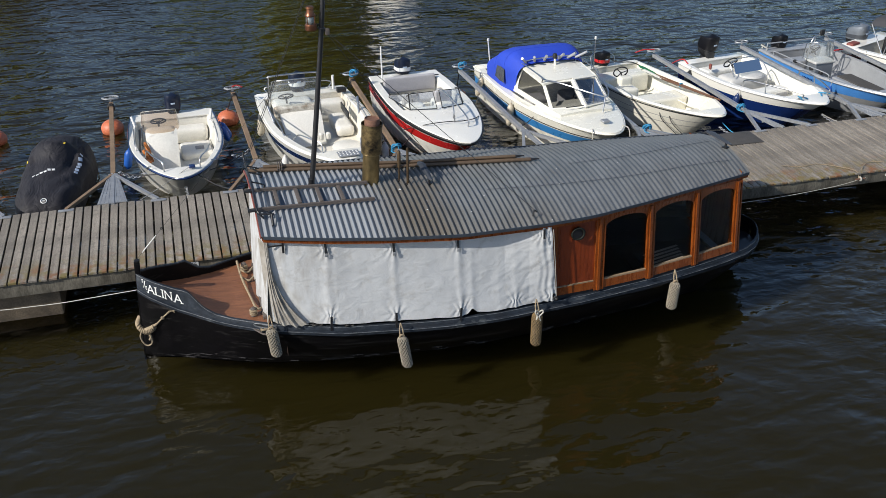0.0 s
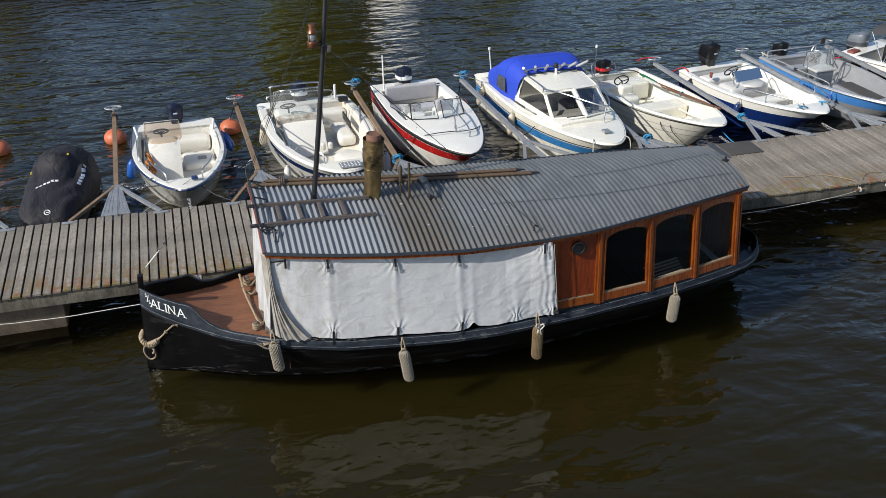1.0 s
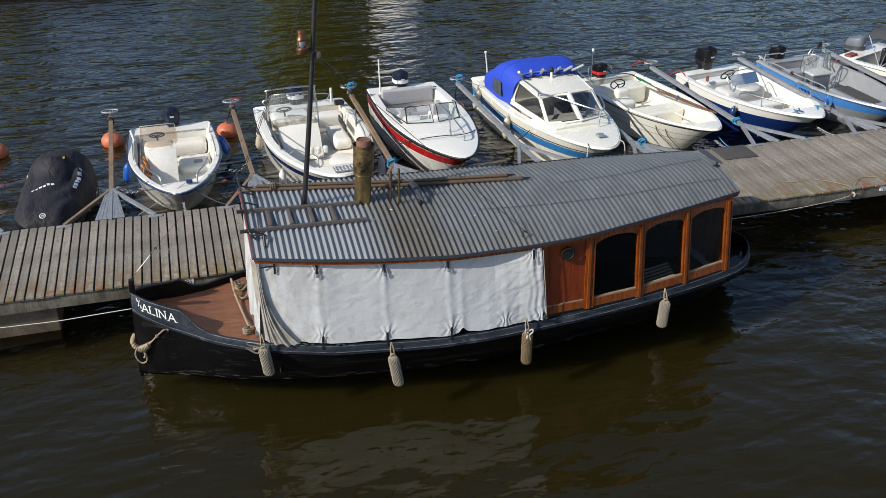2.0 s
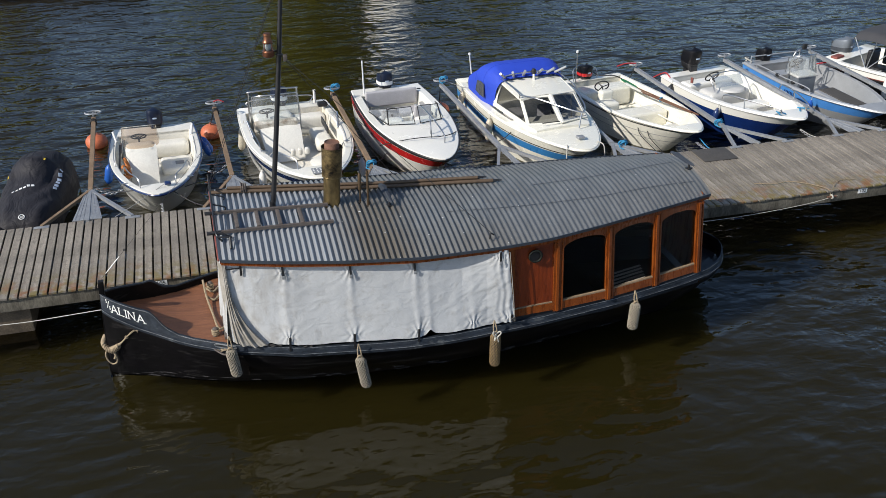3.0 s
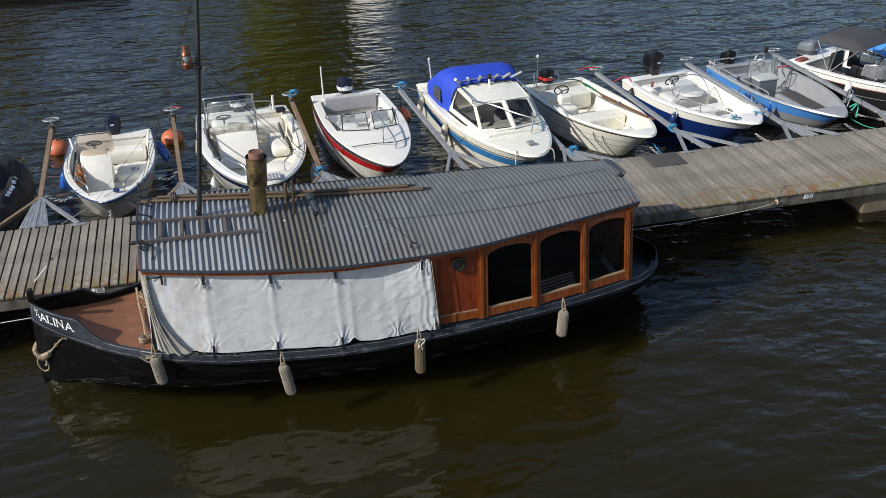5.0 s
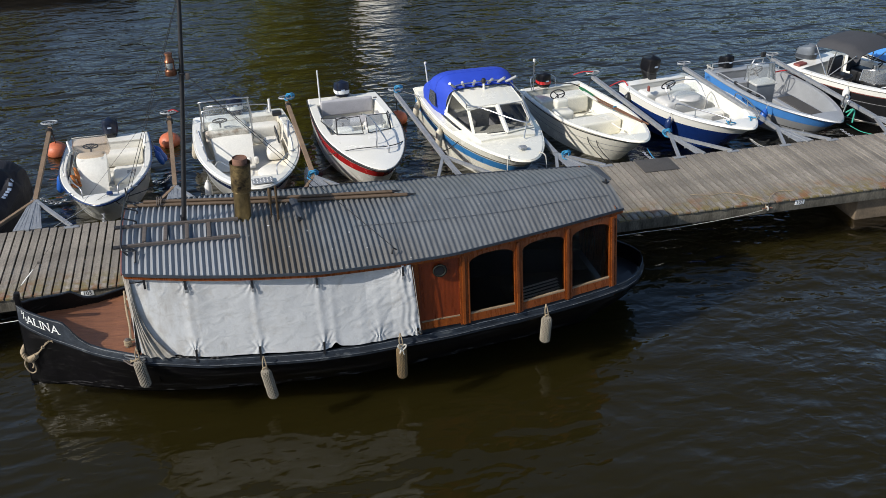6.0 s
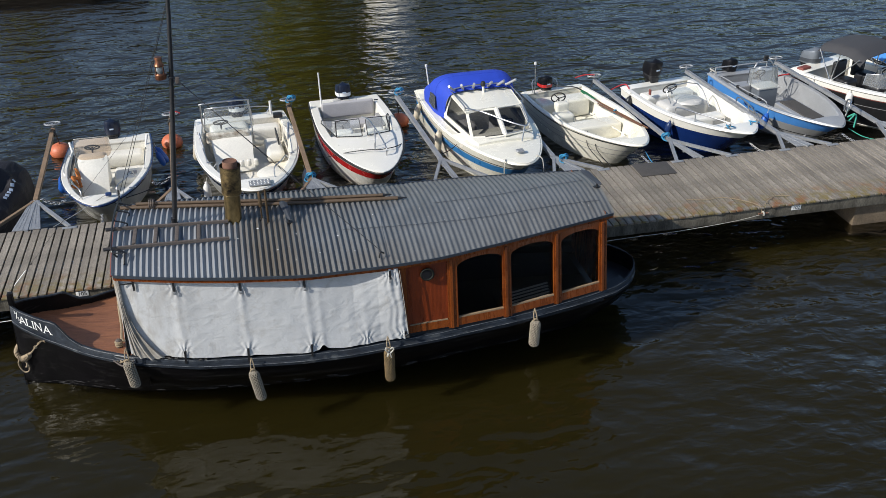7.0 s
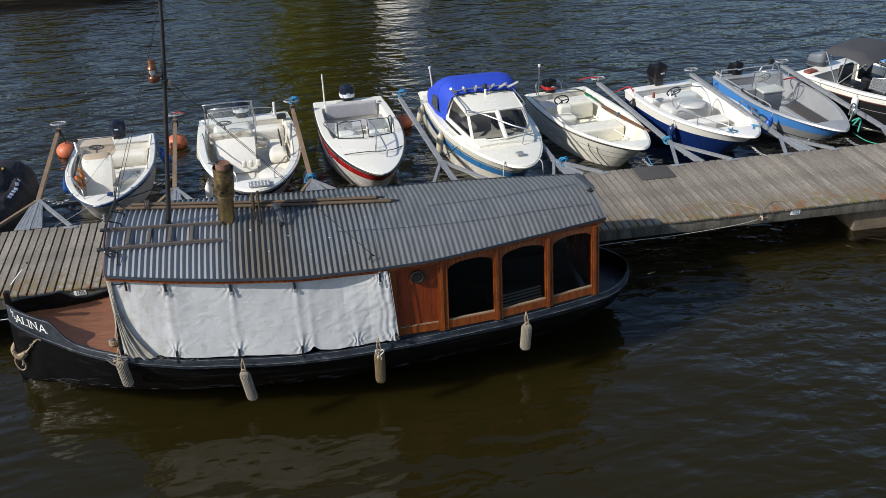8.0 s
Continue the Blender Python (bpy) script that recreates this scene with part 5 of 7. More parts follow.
def small_hull(boat, L, B, shape, bands, hull_mat, rub_mat, inside_mat, u0=0.16, u1=0.93, floor=0.12, side=0.13, deck=None, bottom=None, tuck=0.60):
    """Hull, stripes, rubbing strip, side decks, foredeck, aft deck and well. bands: (top, bottom, material, label), shares of the topside."""
    hb, sh = shape
    us = [i / 40 for i in range(41)]
    us = sorted(set(us + [0.008, 0.016, 0.035, u0, u1]))

    def at(u, f, s):
        """A point of the topside: f 0 at the sheer, 1 at the water."""
        b, z = hb(u), sh(u)
        inset = (0.10 + tuck * (1 - u) ** 2.0) * f ** 1.2
        rake = 1.05 * (1 - u) ** 3.4 * f ** 0.9
        return (s * b * (1 - inset), u * L + rake, z * (1 - f) - 0.03 * f)
    fs = [0.0] + [i / 8 for i in range(1, 9)]
    cuts = sorted({0.0, 1.0} | {c for b in bands for c in b[:2]})
    for a, b in zip(cuts, cuts[1:]):
        mat, lab = hull_mat, ""
        for ta, tb, m, l in bands:
            if ta <= a + 1e-6 and b <= tb + 1e-6:
                mat, lab = m, l
        for s in (-1, 1):
            ff = [a + (b - a) * k / 4 for k in range(5)]
            part("hull_stripe" if mat is not hull_mat else "hull_side", loft([[at(u, f, s) for f in ff] for u in us]), mat, boat, lab)
    part("hull_bottom", loft([[at(u, 1.0, -1), (0, u * L + 1.15 * (1 - u) ** 3.4, -0.09), at(u, 1.0, 1)] for u in us]), bottom or hull_mat, boat)
    tr = [at(1.0, f, -1) for f in fs] + [at(1.0, f, 1) for f in reversed(fs)]
    bm = bmesh.new()
    bm.faces.new([bm.verts.new(p) for p in tr])
    part("transom", bm, hull_mat, boat)
    line = [(-hb(u) - 0.008, u * L, sh(u) - 0.01) for u in reversed(us)] + [(hb(u) + 0.008, u * L, sh(u) - 0.01) for u in us]
    part("rub_rail", tube(line, 0.02, 6), rub_mat, boat)

    def inner(u):
        return max(0.03, hb(u) - side)
    wells = [u for u in us if u0 <= u <= u1]
    for s in (-1, 1):
        part("side_deck", loft([[(s * hb(u), u * L, sh(u)), (s * (hb(u) - 0.02), u * L, sh(u) + 0.022), (s * (inner(u) + 0.02), u * L, sh(u) + 0.022), (s * inner(u), u * L, sh(u) + 0.005)] for u in wells]), deck or inside_mat, boat)
    vs = [-1, -0.97, -0.6, -0.2, 0.2, 0.6, 0.97, 1]
    part("foredeck", loft([[(v * hb(u), u * L, sh(u) + (0.022 if abs(v) < 0.99 else 0) + 0.05 * (1 - v * v) * min(1, hb(u) / (B / 2))) for v in vs] for u in us if u <= u0] + [[(v * hb(u0), u0 * L, sh(u0) - 0.03) for v in vs]]), deck or inside_mat, boat)
    part("aft_deck", loft([[(v * hb(u1), u1 * L, sh(u1) - 0.03) for v in vs]] + [[(v * hb(u), u * L, sh(u) + (0.022 if abs(v) < 0.99 else 0)) for v in vs] for u in us if u >= u1]), deck or inside_mat, boat)
    def within(u, z):
        """Half-breadth inside the hull at height z, abreast of u."""
        v = u
        for _ in range(6):
            f = min(1.0, max(0.0, (sh(v) - z) / (sh(v) + 0.03)))
            v = max(0.0, u - 1.05 * (1 - v) ** 3.4 * f ** 0.9 / L)
        return max(0.02, abs(at(v, f, 1)[0]) - 0.035)
    # well
    rings = []
    for u in wells:
        w, z = inner(u), sh(u) + 0.005
        stem_z = sh(0) * (1 - min(1.0, u * L / 1.05) ** 1.1)
        fl = min(z - 0.06, max(floor, stem_z + 0.10))
        lip = min(z - 0.03, fl + 0.12)
        wf = min(max(0.02, w - 0.07), within(u, fl))
        we = min(wf + 0.03, within(u, lip))
        rings.append([(-w, u * L, z), (-we, u * L, lip), (-wf, u * L, fl + 0.03), (-wf * 0.9, u * L, fl), (wf * 0.9, u * L, fl), (wf, u * L, fl + 0.03), (we, u * L, lip), (w, u * L, z)])
    bm = bmesh.new()
    rows = add_loft(bm, rings)
    for row in (rows[0], rows[-1]):
        bm.faces.new(row)
    part("well", bm, inside_mat, boat, "moulded inner liner")
    return inner


def place_boat(name, label, bow, stern, category="motorboat"):
    """A boat with its bow at one place of the plan and its transom's middle at another."""
    d = Vector(stern) - Vector(bow)
    ob = thing(name, label, category, "boats moored at the jetty", at=(bow[0], bow[1], WATER), rz=math.degrees(math.atan2(-d.x, d.y)))
    return ob, d.length


def outboard(boat, x, y, z, mat, tilt=0.0, s=1.0, label="dark outboard motor cowling", stripe=None):
    """Cowling, leg, bracket and tiller plate of an outboard, hung on the transom."""
    y, z, s = y - 0.14, z - 0.19, s * 0.98
    T = Matrix.Translation((x, y, z)) @ Matrix.Rotation(radians(tilt), 4, "X")

    def ring(a, b, h, grow=1.0):
        return [T @ Vector((s * grow * a * math.copysign(abs(math.cos(t)) ** 0.72, math.cos(t)), s * (grow * b * math.copysign(abs(math.sin(t)) ** 0.72, math.sin(t)) + 0.16 - 0.12 * max(0, h)), s * (h - 0.14 * max(0, h) * math.sin(t)))) for t in (2 * math.pi * k / 24 for k in range(24))]
    pan = part("lower_pan", loft([ring(*p) for p in ((0.07, 0.09, -0.12), (0.115, 0.15, -0.08), (0.135, 0.185, -0.01), (0.14, 0.19, 0.035), (0.0, 0.0, 0.036))], closed=True, cap=True), M_black, boat, "black lower pan of the motor")
    cowl = part("outboard_cowling", loft([ring(*p) for p in ((0.142, 0.195, 0.042), (0.158, 0.212, 0.055), (0.166, 0.220, 0.12), (0.166, 0.218, 0.22), (0.162, 0.208, 0.29), (0.150, 0.188, 0.325), (0.110, 0.135, 0.342), (0.0, 0.0, 0.348))], closed=True, cap=True), mat, boat, label)
    part("cowl_seam", tube(ring(0.150, 0.204, 0.045) + ring(0.150, 0.204, 0.045)[:1], 0.006, 6), M_rubber, pan)
    part("carry_grip", rounded(T @ Vector((0, s * 0.36, s * 0.20)), (0.12 * s, 0.05 * s, 0.06 * s), 0.02), M_black, pan)
    badge = part("cowl_badge", box((0, 0, 0), (0.085 * s, 0.010, 0.032 * s), 0.004), M_palemark, cowl, "small pale badge")
    badge.matrix_basis = T @ Matrix.Translation((0, s * (0.16 - 0.222 - 0.026), s * 0.20)) @ Matrix.Rotation(radians(-8), 4, "X")
    if stripe:
        rings = [ring(a, b, h, 1.02) for a, b, h in ((0.166, 0.220, 0.09), (0.166, 0.220, 0.13), (0.165, 0.217, 0.165))]
        part("cowl_stripe", loft(rings, closed=True), stripe, cowl)
    bm = bmesh.new()
    for c, sz in (((0, 0.17, -0.18), (0.10, 0.16, 0.40)), ((0, 0.17, -0.5), (0.05, 0.13, 0.36))):
        vs = add_box(bm, (c[0] * s, c[1] * s, c[2] * s), tuple(k * s for k in sz), 0.015)
        bmesh.ops.transform(bm, matrix=T, verts=vs)
    part("outboard_leg", bm, M_black, boat)
    bm = bmesh.new()
    vs = add_box(bm, (0, 0.0, -0.12), (0.2, 0.08, 0.26), 0.01)
    bmesh.ops.transform(bm, matrix=Matrix.Translation((x, y, z)), verts=vs)
    part("clamp_bracket", bm, M_black, boat)
    return cowl


BOATS = {
    "b1": ((0.07, 2.88), (-0.04, 6.9)), "b2": ((3.12, 2.72), (2.88, 7.4)), "b3": ((5.66, 3.06), (5.42, 7.75)), "b4": ((8.54, 2.52), (8.22, 7.8)),
    "b5": ((11.32, 3.08), (10.72, 7.55)), "b6": ((13.90, 3.08), (13.26, 7.0)), "b7": ((16.10, 3.10), (15.82, 7.4)), "b8": ((19.45, 2.85), (17.80, 7.1)),
}

def rail(boat, pts, r=0.012, mat=None, bend=5, label=""):
    return part("rail", tube(pts, r, 8, bend=bend), mat or M_steel, boat, label)


def wheel(boat, c, R=0.16, normal=(0, 0.6, 0.8)):
    w = part("steering_wheel", torus(c, R, 0.016, normal, 22, 8), M_rubber, boat, "black steering wheel")
    q = Vector((0, 0, 1)).rotation_difference(Vector(normal).normalized())
    for a in (90, 210, 330):
        d = q @ Vector((R * math.cos(radians(a)), R * math.sin(radians(a)), 0))
        part("spoke", tube([Vector(c) - Vector(normal).normalized() * 0.03, Vector(c) + d], 0.012, 6), M_rubber, w)
    part("column", tube([Vector(c), Vector(c) - Vector(normal).normalized() * 0.16], 0.02, 8), M_rubber, w)
    return w


def fender(boat, p, ln=0.42, r=0.075, mat=None, lean=0.0, top=None):
    """A cylindrical fender on a short line, hanging under the point p."""
    x, y, z = p
    prof = [(0.0, 0), (0.03, 0.0), (r * 0.7, 0.03), (r, 0.09), (r, ln - 0.09), (r * 0.7, ln - 0.03), (0.03, ln), (0.028, ln + 0.03), (0, ln + 0.03)]
    bm = lathe(prof, 14)
    bmesh.ops.rotate(bm, cent=(0, 0, ln), matrix=Matrix.Rotation(radians(lean), 3, "Y"), verts=bm.verts)
    bmesh.ops.translate(bm, vec=(x, y, z - ln - 0.10), verts=bm.verts)
    f = part("fender", bm, mat or M_whiteplastic, boat, "blue vinyl fender" if mat is M_bluefender else "white vinyl fender")
    part("fender_line", tube([(x, y, z - 0.08), (x * 0.97, y, z + 0.03)], 0.007, 6), M_whiterope, f)
    return f


def cleat(boat, c):
    bm = tube([(c[0] - 0.07, c[1], c[2] + 0.035), (c[0] + 0.07, c[1], c[2] + 0.035)], 0.011, 8)
    add_box(bm, (c[0], c[1], c[2] + 0.015), (0.05, 0.03, 0.035), 0.006)
    part("cleat", bm, M_steel, boat)


def rounded(c, s, b=0.05):
    return box(c, s, min(b * 1.35, min(s) * 0.46), None, 4)


def pane(boat, pts, mat, frame_mat=None, r=0.011, name="windscreen"):
    """A flat pane through corner points, with a bar round it."""
    bm = bmesh.new()
    bm.faces.new([bm.verts.new(p) for p in pts])
    g = part(name, bm, mat, boat, "", smooth=False)
    g.visible_shadow = False
    if frame_mat:
        part("pane_frame", tube(list(pts) + [pts[0]], r, 6), frame_mat, g)
    return g


def framed_pane(boat, quad, margin, frame_mat, mat, name="windscreen", thick=0.035):
    """A pane set in a thick moulded frame with a metal bead; quad: low left, low right, top right, top left."""
    q = [Vector(p) for p in quad]
    mid_q = sum(q, Vector()) / 4
    normal = (q[1] - q[0]).cross(q[3] - q[0]).normalized()
    size = min((q[1] - q[0]).length, (q[3] - q[0]).length)
    inner = [p.lerp(mid_q, margin / (0.5 * size)) for p in q]
    bm = bmesh.new()
    add_loft(bm, [[a + normal * d for a in ring] + [ring[0] + normal * d] for ring, d in ((q, 0), (q, thick), (inner, thick), (inner, 0), (q, 0))])
    bmesh.ops.remove_doubles(bm, verts=bm.verts, dist=0.0004)
    f = part(name, bm, frame_mat, boat, smooth=False)
    bm = bmesh.new()
    bm.faces.new([bm.verts.new(p + normal * thick * 0.5) for p in inner])
    g = part("pane", bm, mat, f, smooth=False)
    g.visible_shadow = False
    part("bead", tube([p + normal * thick for p in inner] + [inner[0] + normal * thick], 0.012, 6), M_alu, f, "pale metal bead")
    return f


def bowed_screen(boat, cx, y, z, w, d, h, mat, frame_mat=None, rake=0.12, n=14, name="windscreen"):
    """A curved windscreen, open towards the stern."""
    low, top = [], []
    for i in range(n + 1):
        t = math.pi * i / n
        c, s = math.copysign(abs(math.cos(t)) ** 0.6, math.cos(t)), abs(math.sin(t)) ** 0.6
        low.append((cx - w / 2 * c, y + d - d * s, z))
        top.append((cx - w / 2 * c * 0.9, y + d - d * s + rake * s, z + h * (0.75 + 0.25 * s)))
    g = part(name, loft([low, top]), mat, boat)
    g.visible_shadow = False
    if frame_mat:
        part("screen_frame", tube([low[0]] + top + [low[-1]], 0.007 if mat is M_smoke else 0.013, 6), frame_mat, g)
    return g


def bars(boat, pts, w, h, mat, normal_rot, parent=None, name="marking_bar"):
    """Unreadable marks as plain bars."""
    for p in pts:
        b = part(name, box((0, 0, 0), (w, 0.004, h)), mat, parent or boat)
        b.matrix_basis = Matrix.Translation(p) @ Matrix.Rotation(radians(normal_rot), 4, "Z")


def rope_to(name, label, pts, r=0.009, mat=None, bend=8):
    """A mooring line lying free between two fixed points."""
    o = Vector(pts[0])
    t = thing(name, label, "rope", "mooring lines", at=o)
    part("line", tube([Vector(p) - o for p in pts], r, 6, bend=bend), mat or M_rubber, t)
    return t


# 1: small white console boat
b, L = place_boat("motorboat", "small white open motorboat with smoked windscreen on its console", *BOATS["b1"])
B = 1.86
shape = boat_shape(L, B, 0.86, 0.66, 0.60, 0.92)
hb, sh = shape
small_hull(b, L, B, shape, [(0.03, 0.13, M_navy, "navy rubbing band")], M_gel, M_navy, M_liner, u0=0.13, u1=0.90, floor=0.18, side=0.14)
part("console", rounded((-0.28, 0.62 * L, 0.56), (0.62, 0.40, 0.70), 0.10), M_liner, b, "white moulded steering console")
part("console_front", loft([[(-0.26 + w * c, (0.595 - 0.11 * (1 - k)) * L - 0.05 * (1 - abs(c)), 0.22 + 0.70 * k ** 0.7) for c in (-1, -0.85, -0.4, 0.4, 0.85, 1)] for k, w in ((0, 0.27), (0.3, 0.28), (0.6, 0.29), (1, 0.30))]), M_liner, b)
bowed_screen(b, -0.27, 0.575 * L, 0.88, 0.76, 0.44, 0.42, M_smoke, M_stained, 0.18)
wheel(b, (-0.30, 0.72 * L, 0.92), 0.15, (0, 0.62, 0.78))
part("stern_bench", rounded((0.0, 0.86 * L, 0.36), (1.42, 0.36, 0.34), 0.10), M_liner, b, "white moulded stern bench")
part("starboard_step", rounded((0.40, 0.68 * L, 0.24), (0.66, 0.70, 0.18), 0.06), M_liner, b)
part("drain_plate", rounded((0.46, 0.66 * L, 0.335), (0.18, 0.16, 0.02), 0.006), M_grey, b)
for s in (-1, 1):
    rail(b, [(s * 0.33, 0.10 * L, 0.86), (s * 0.35, 0.12 * L, 1.02), (s * 0.50, 0.20 * L, 1.02), (s * 0.60, 0.30 * L, 0.98), (s * 0.64, 0.32 * L, 0.82)])
    rail(b, [(s * 0.80, 0.45 * L, 0.76), (s * 0.81, 0.5 * L, 0.86), (s * 0.81, 0.68 * L, 0.84), (s * 0.81, 0.73 * L, 0.74)], 0.010)
    part("rod_holder", tube([(s * 0.78, 0.82 * L, 0.68), (s * 0.83, 0.86 * L, 0.86)], 0.026, 10), M_whiteplastic, b)
    cleat(b, (s * 0.62, 0.16 * L, 0.85))
for k in range(4):
    part("oar_gear", tube([(-0.74, (0.42 + 0.03 * k) * L, 0.60), (-0.70 + 0.03 * k, (0.70 + 0.02 * k) * L, 0.80)], 0.018, 6), (M_black, M_oldwood, M_steel, M_oldwood)[k], b)
part("orange_line", tube([(-0.64, 0.36 * L, 0.70), (-0.56, 0.42 * L, 0.55), (-0.66, 0.46 * L, 0.72), (-0.55, 0.5 * L, 0.60), (-0.62, 0.55 * L, 0.74), (-0.52, 0.45 * L, 0.5)], 0.032, 8, bend=6), M_orangerope, b, "orange rope bundle")
part("windlass", rounded((0.18, 0.09 * L, 0.92), (0.12, 0.10, 0.06), 0.02), M_navy, b)
outboard(b, 0.06, L + 0.02, 0.92, M_cowl, 0, 1.05, "dark navy outboard cowling")
fender(b, (-0.95, 0.62 * L, 0.62), 0.42, 0.085, M_bluefender, 12)
fender(b, (0.98, 0.86 * L, 0.62), 0.42, 0.085, M_bluefender, -28)
fender(b, (1.0, 0.80 * L, 0.60), 0.34, 0.07, M_bluefender, -20)

# 2: larger white boat with a framed windscreen
b, L = place_boat("motorboat", "white open motorboat with navy stripe and framed windscreen", *BOATS["b2"])
B = 2.22
shape = boat_shape(L, B, 0.92, 0.72, 0.52, 0.92)
hb, sh = shape
small_hull(b, L, B, shape, [(0.20, 0.38, M_navy, "navy stripe")], M_gel, M_gel, M_oldliner, u0=0.12, u1=0.92, floor=0.2, side=0.17, deck=M_gel)
part("console", rounded((-0.34, 0.74 * L, 0.52), (0.92, 0.46, 0.62), 0.16), M_liner, b, "white moulded console")
part("console_front", loft([[(-0.30 + w * c, (0.70 - 0.16 * (1 - k)) * L - 0.06 * (1 - abs(c)), 0.24 + 0.60 * k ** 0.7) for c in (-1, -0.85, -0.4, 0.4, 0.85, 1)] for k, w in ((0, 0.42), (0.3, 0.42), (0.6, 0.44), (1, 0.45))]), M_liner, b)
part("dash_cushion", rounded((-0.36, 0.695 * L, 0.80), (0.98, 0.16, 0.26), 0.07), M_stained, b, "worn white dash moulding with dark stains")
bowed_screen(b, -0.30, 0.68 * L, 0.92, 1.10, 0.46, 0.58, M_glass, M_steel, 0.08)
part("screen_hoop", tube([(-0.88, 0.77 * L, 0.80), (-0.88, 0.745 * L, 1.44), (-0.80, 0.735 * L, 1.55), (0.10, 0.735 * L, 1.55), (0.17, 0.735 * L, 1.44), (0.20, 0.70 * L, 0.62)], 0.018, 8, bend=4), M_steel, b, "bent steel windscreen frame")
wheel(b, (-0.48, 0.81 * L, 0.94), 0.16, (0, 0.6, 0.8))
part("helm_seat", rounded((-0.30, 0.88 * L, 0.46), (0.9, 0.42, 0.56), 0.1), M_liner, b)
part("stern_bench", rounded((0.20, 0.87 * L, 0.42), (1.36, 0.34, 0.46), 0.08), M_liner, b)
part("side_seat", rounded((0.62, 0.70 * L, 0.34), (0.40, 0.95, 0.26), 0.09), M_liner, b, "low moulded side seat")
part("side_pocket", rounded((0.72, 0.70 * L, 0.66), (0.03, 0.7, 0.16), 0.012), M_black, b)
part("round_seat", lathe([(0, 0), (0.30, 0), (0.33, 0.10), (0.32, 0.19), (0.28, 0.22), (0, 0.225)], 28, (0.42, 0.40 * L, 0.22)), M_liner, b, "round moulded bow seat")
for k in range(3):
    part("cup_moulding", rounded((-0.16 + 0.15 * k, 0.52 * L, 0.46), (0.10, 0.10, 0.16), 0.04), M_liner, b)
plate = part("step_plate", rounded((0.05, 0.045 * L, 0.975), (0.42, 0.26, 0.02), 0.008), M_galv, b, "perforated grey step plate at the bow")
for i in range(6):
    for j in range(3):
        part("stud", lathe([(0, 0), (0.018, 0), (0.012, 0.008), (0, 0.008)], 8, (-0.12 + 0.068 * i, 0.045 * L - 0.075 + 0.075 * j, 0.985)), M_whiteplastic, plate)
for s in (-1, 1):
    rail(b, [(s * 0.38, 0.11 * L, 0.90), (s * 0.40, 0.13 * L, 1.08), (s * 0.55, 0.18 * L, 1.10), (s * 0.70, 0.27 * L, 1.04), (s * 0.78, 0.32 * L, 0.86)])
    rail(b, [(s * 0.90, 0.40 * L, 0.82), (s * 0.92, 0.46 * L, 0.92), (s * 0.96, 0.66 * L, 0.90), (s * 0.96, 0.74 * L, 0.80)], 0.011)
    part("rod_holder", tube([(s * 0.93, 0.60 * L, 0.74), (s * 0.99, 0.68 * L, 0.98)], 0.026, 10), M_steel, b)
    cleat(b, (s * 0.86, 0.36 * L, 0.86))
rail(b, [(-0.75, 0.95 * L, 0.78), (-0.74, 0.96 * L, 0.96), (0.6, 0.96 * L, 0.96), (0.61, 0.95 * L, 0.78)], 0.013)
part("antenna", tube([(0.72, 0.93 * L, 0.8), (0.72, 0.93 * L, 1.12)], 0.03, 10), M_whiteplastic, b)
outboard(b, -0.05, L + 0.02, 0.96, M_cowl, 0, 1.15, "blue-grey outboard cowling", M_letter)
fender(b, (-1.05, 0.78 * L, 0.80), 0.56, 0.085, M_dirtyfender, 8)
fender(b, (-0.98, 0.30 * L, 0.66), 0.46, 0.075)
fender(b, (1.08, 0.28 * L, 0.70), 0.46, 0.075)
part("tackle", box((0.85, 0.88 * L, 0.84), (0.22, 0.16, 0.10), 0.03), M_black, b)

# 3: red-striped bowrider
b, L = place_boat("motorboat", "white motorboat with a red stripe and two-part windscreen", *BOATS["b3"])
B = 1.86
shape = boat_shape(L, B, 0.84, 0.78, 0.58, 0.92)
hb, sh = shape
small_hull(b, L, B, shape, [(0.05, 0.12, M_rubber, "dark rubber band"), (0.13, 0.38, M_red, "bright red stripe"), (0.80, 1.0, M_stained, "yellowed band at the waterline")], M_gel, M_rubber, M_gel, u0=0.47, u1=0.90, floor=0.2, side=0.20, tuck=0.42)
for s in (-1, 1):
    y0, y1 = 0.41 * L, 0.64 * L
    pane(b, [(s * 0.06, y0, 0.90), (s * 0.60, y0 + 0.20, 0.86), (s * 0.57, y0 + 0.42, 1.14), (s * 0.07, y0 + 0.28, 1.20)], M_glass, M_rubber, 0.011)
    pane(b, [(s * 0.61, y0 + 0.21, 0.86), (s * 0.80, y1 + 0.10, 0.83), (s * 0.78, y1 + 0.14, 0.88), (s * 0.58, y0 + 0.43, 1.15)], M_glass, M_rubber, 0.011, name="side_window")
    part("back_to_back_seat", rounded((s * 0.38, 0.62 * L, 0.50), (0.42, 0.50, 0.44), 0.08), M_gel, b)
    part("seat_back", rounded((s * 0.38, 0.60 * L, 0.80), (0.40, 0.10, 0.34), 0.04), M_cushion, b)
part("wheel_pod", rounded((-0.36, 0.54 * L, 0.70), (0.40, 0.30, 0.26), 0.06), M_gel, b)
wheel(b, (-0.36, 0.60 * L, 0.88), 0.15, (0, 0.8, 0.6))
part("stern_seat", rounded((0.0, 0.80 * L, 0.48), (1.24, 0.38, 0.14), 0.04), M_cushion, b, "grey vinyl stern seat")
part("stern_backrest", rounded((0.0, 0.885 * L, 0.72), (1.26, 0.10, 0.38), 0.04), M_cushion, b, "grey vinyl backrest")
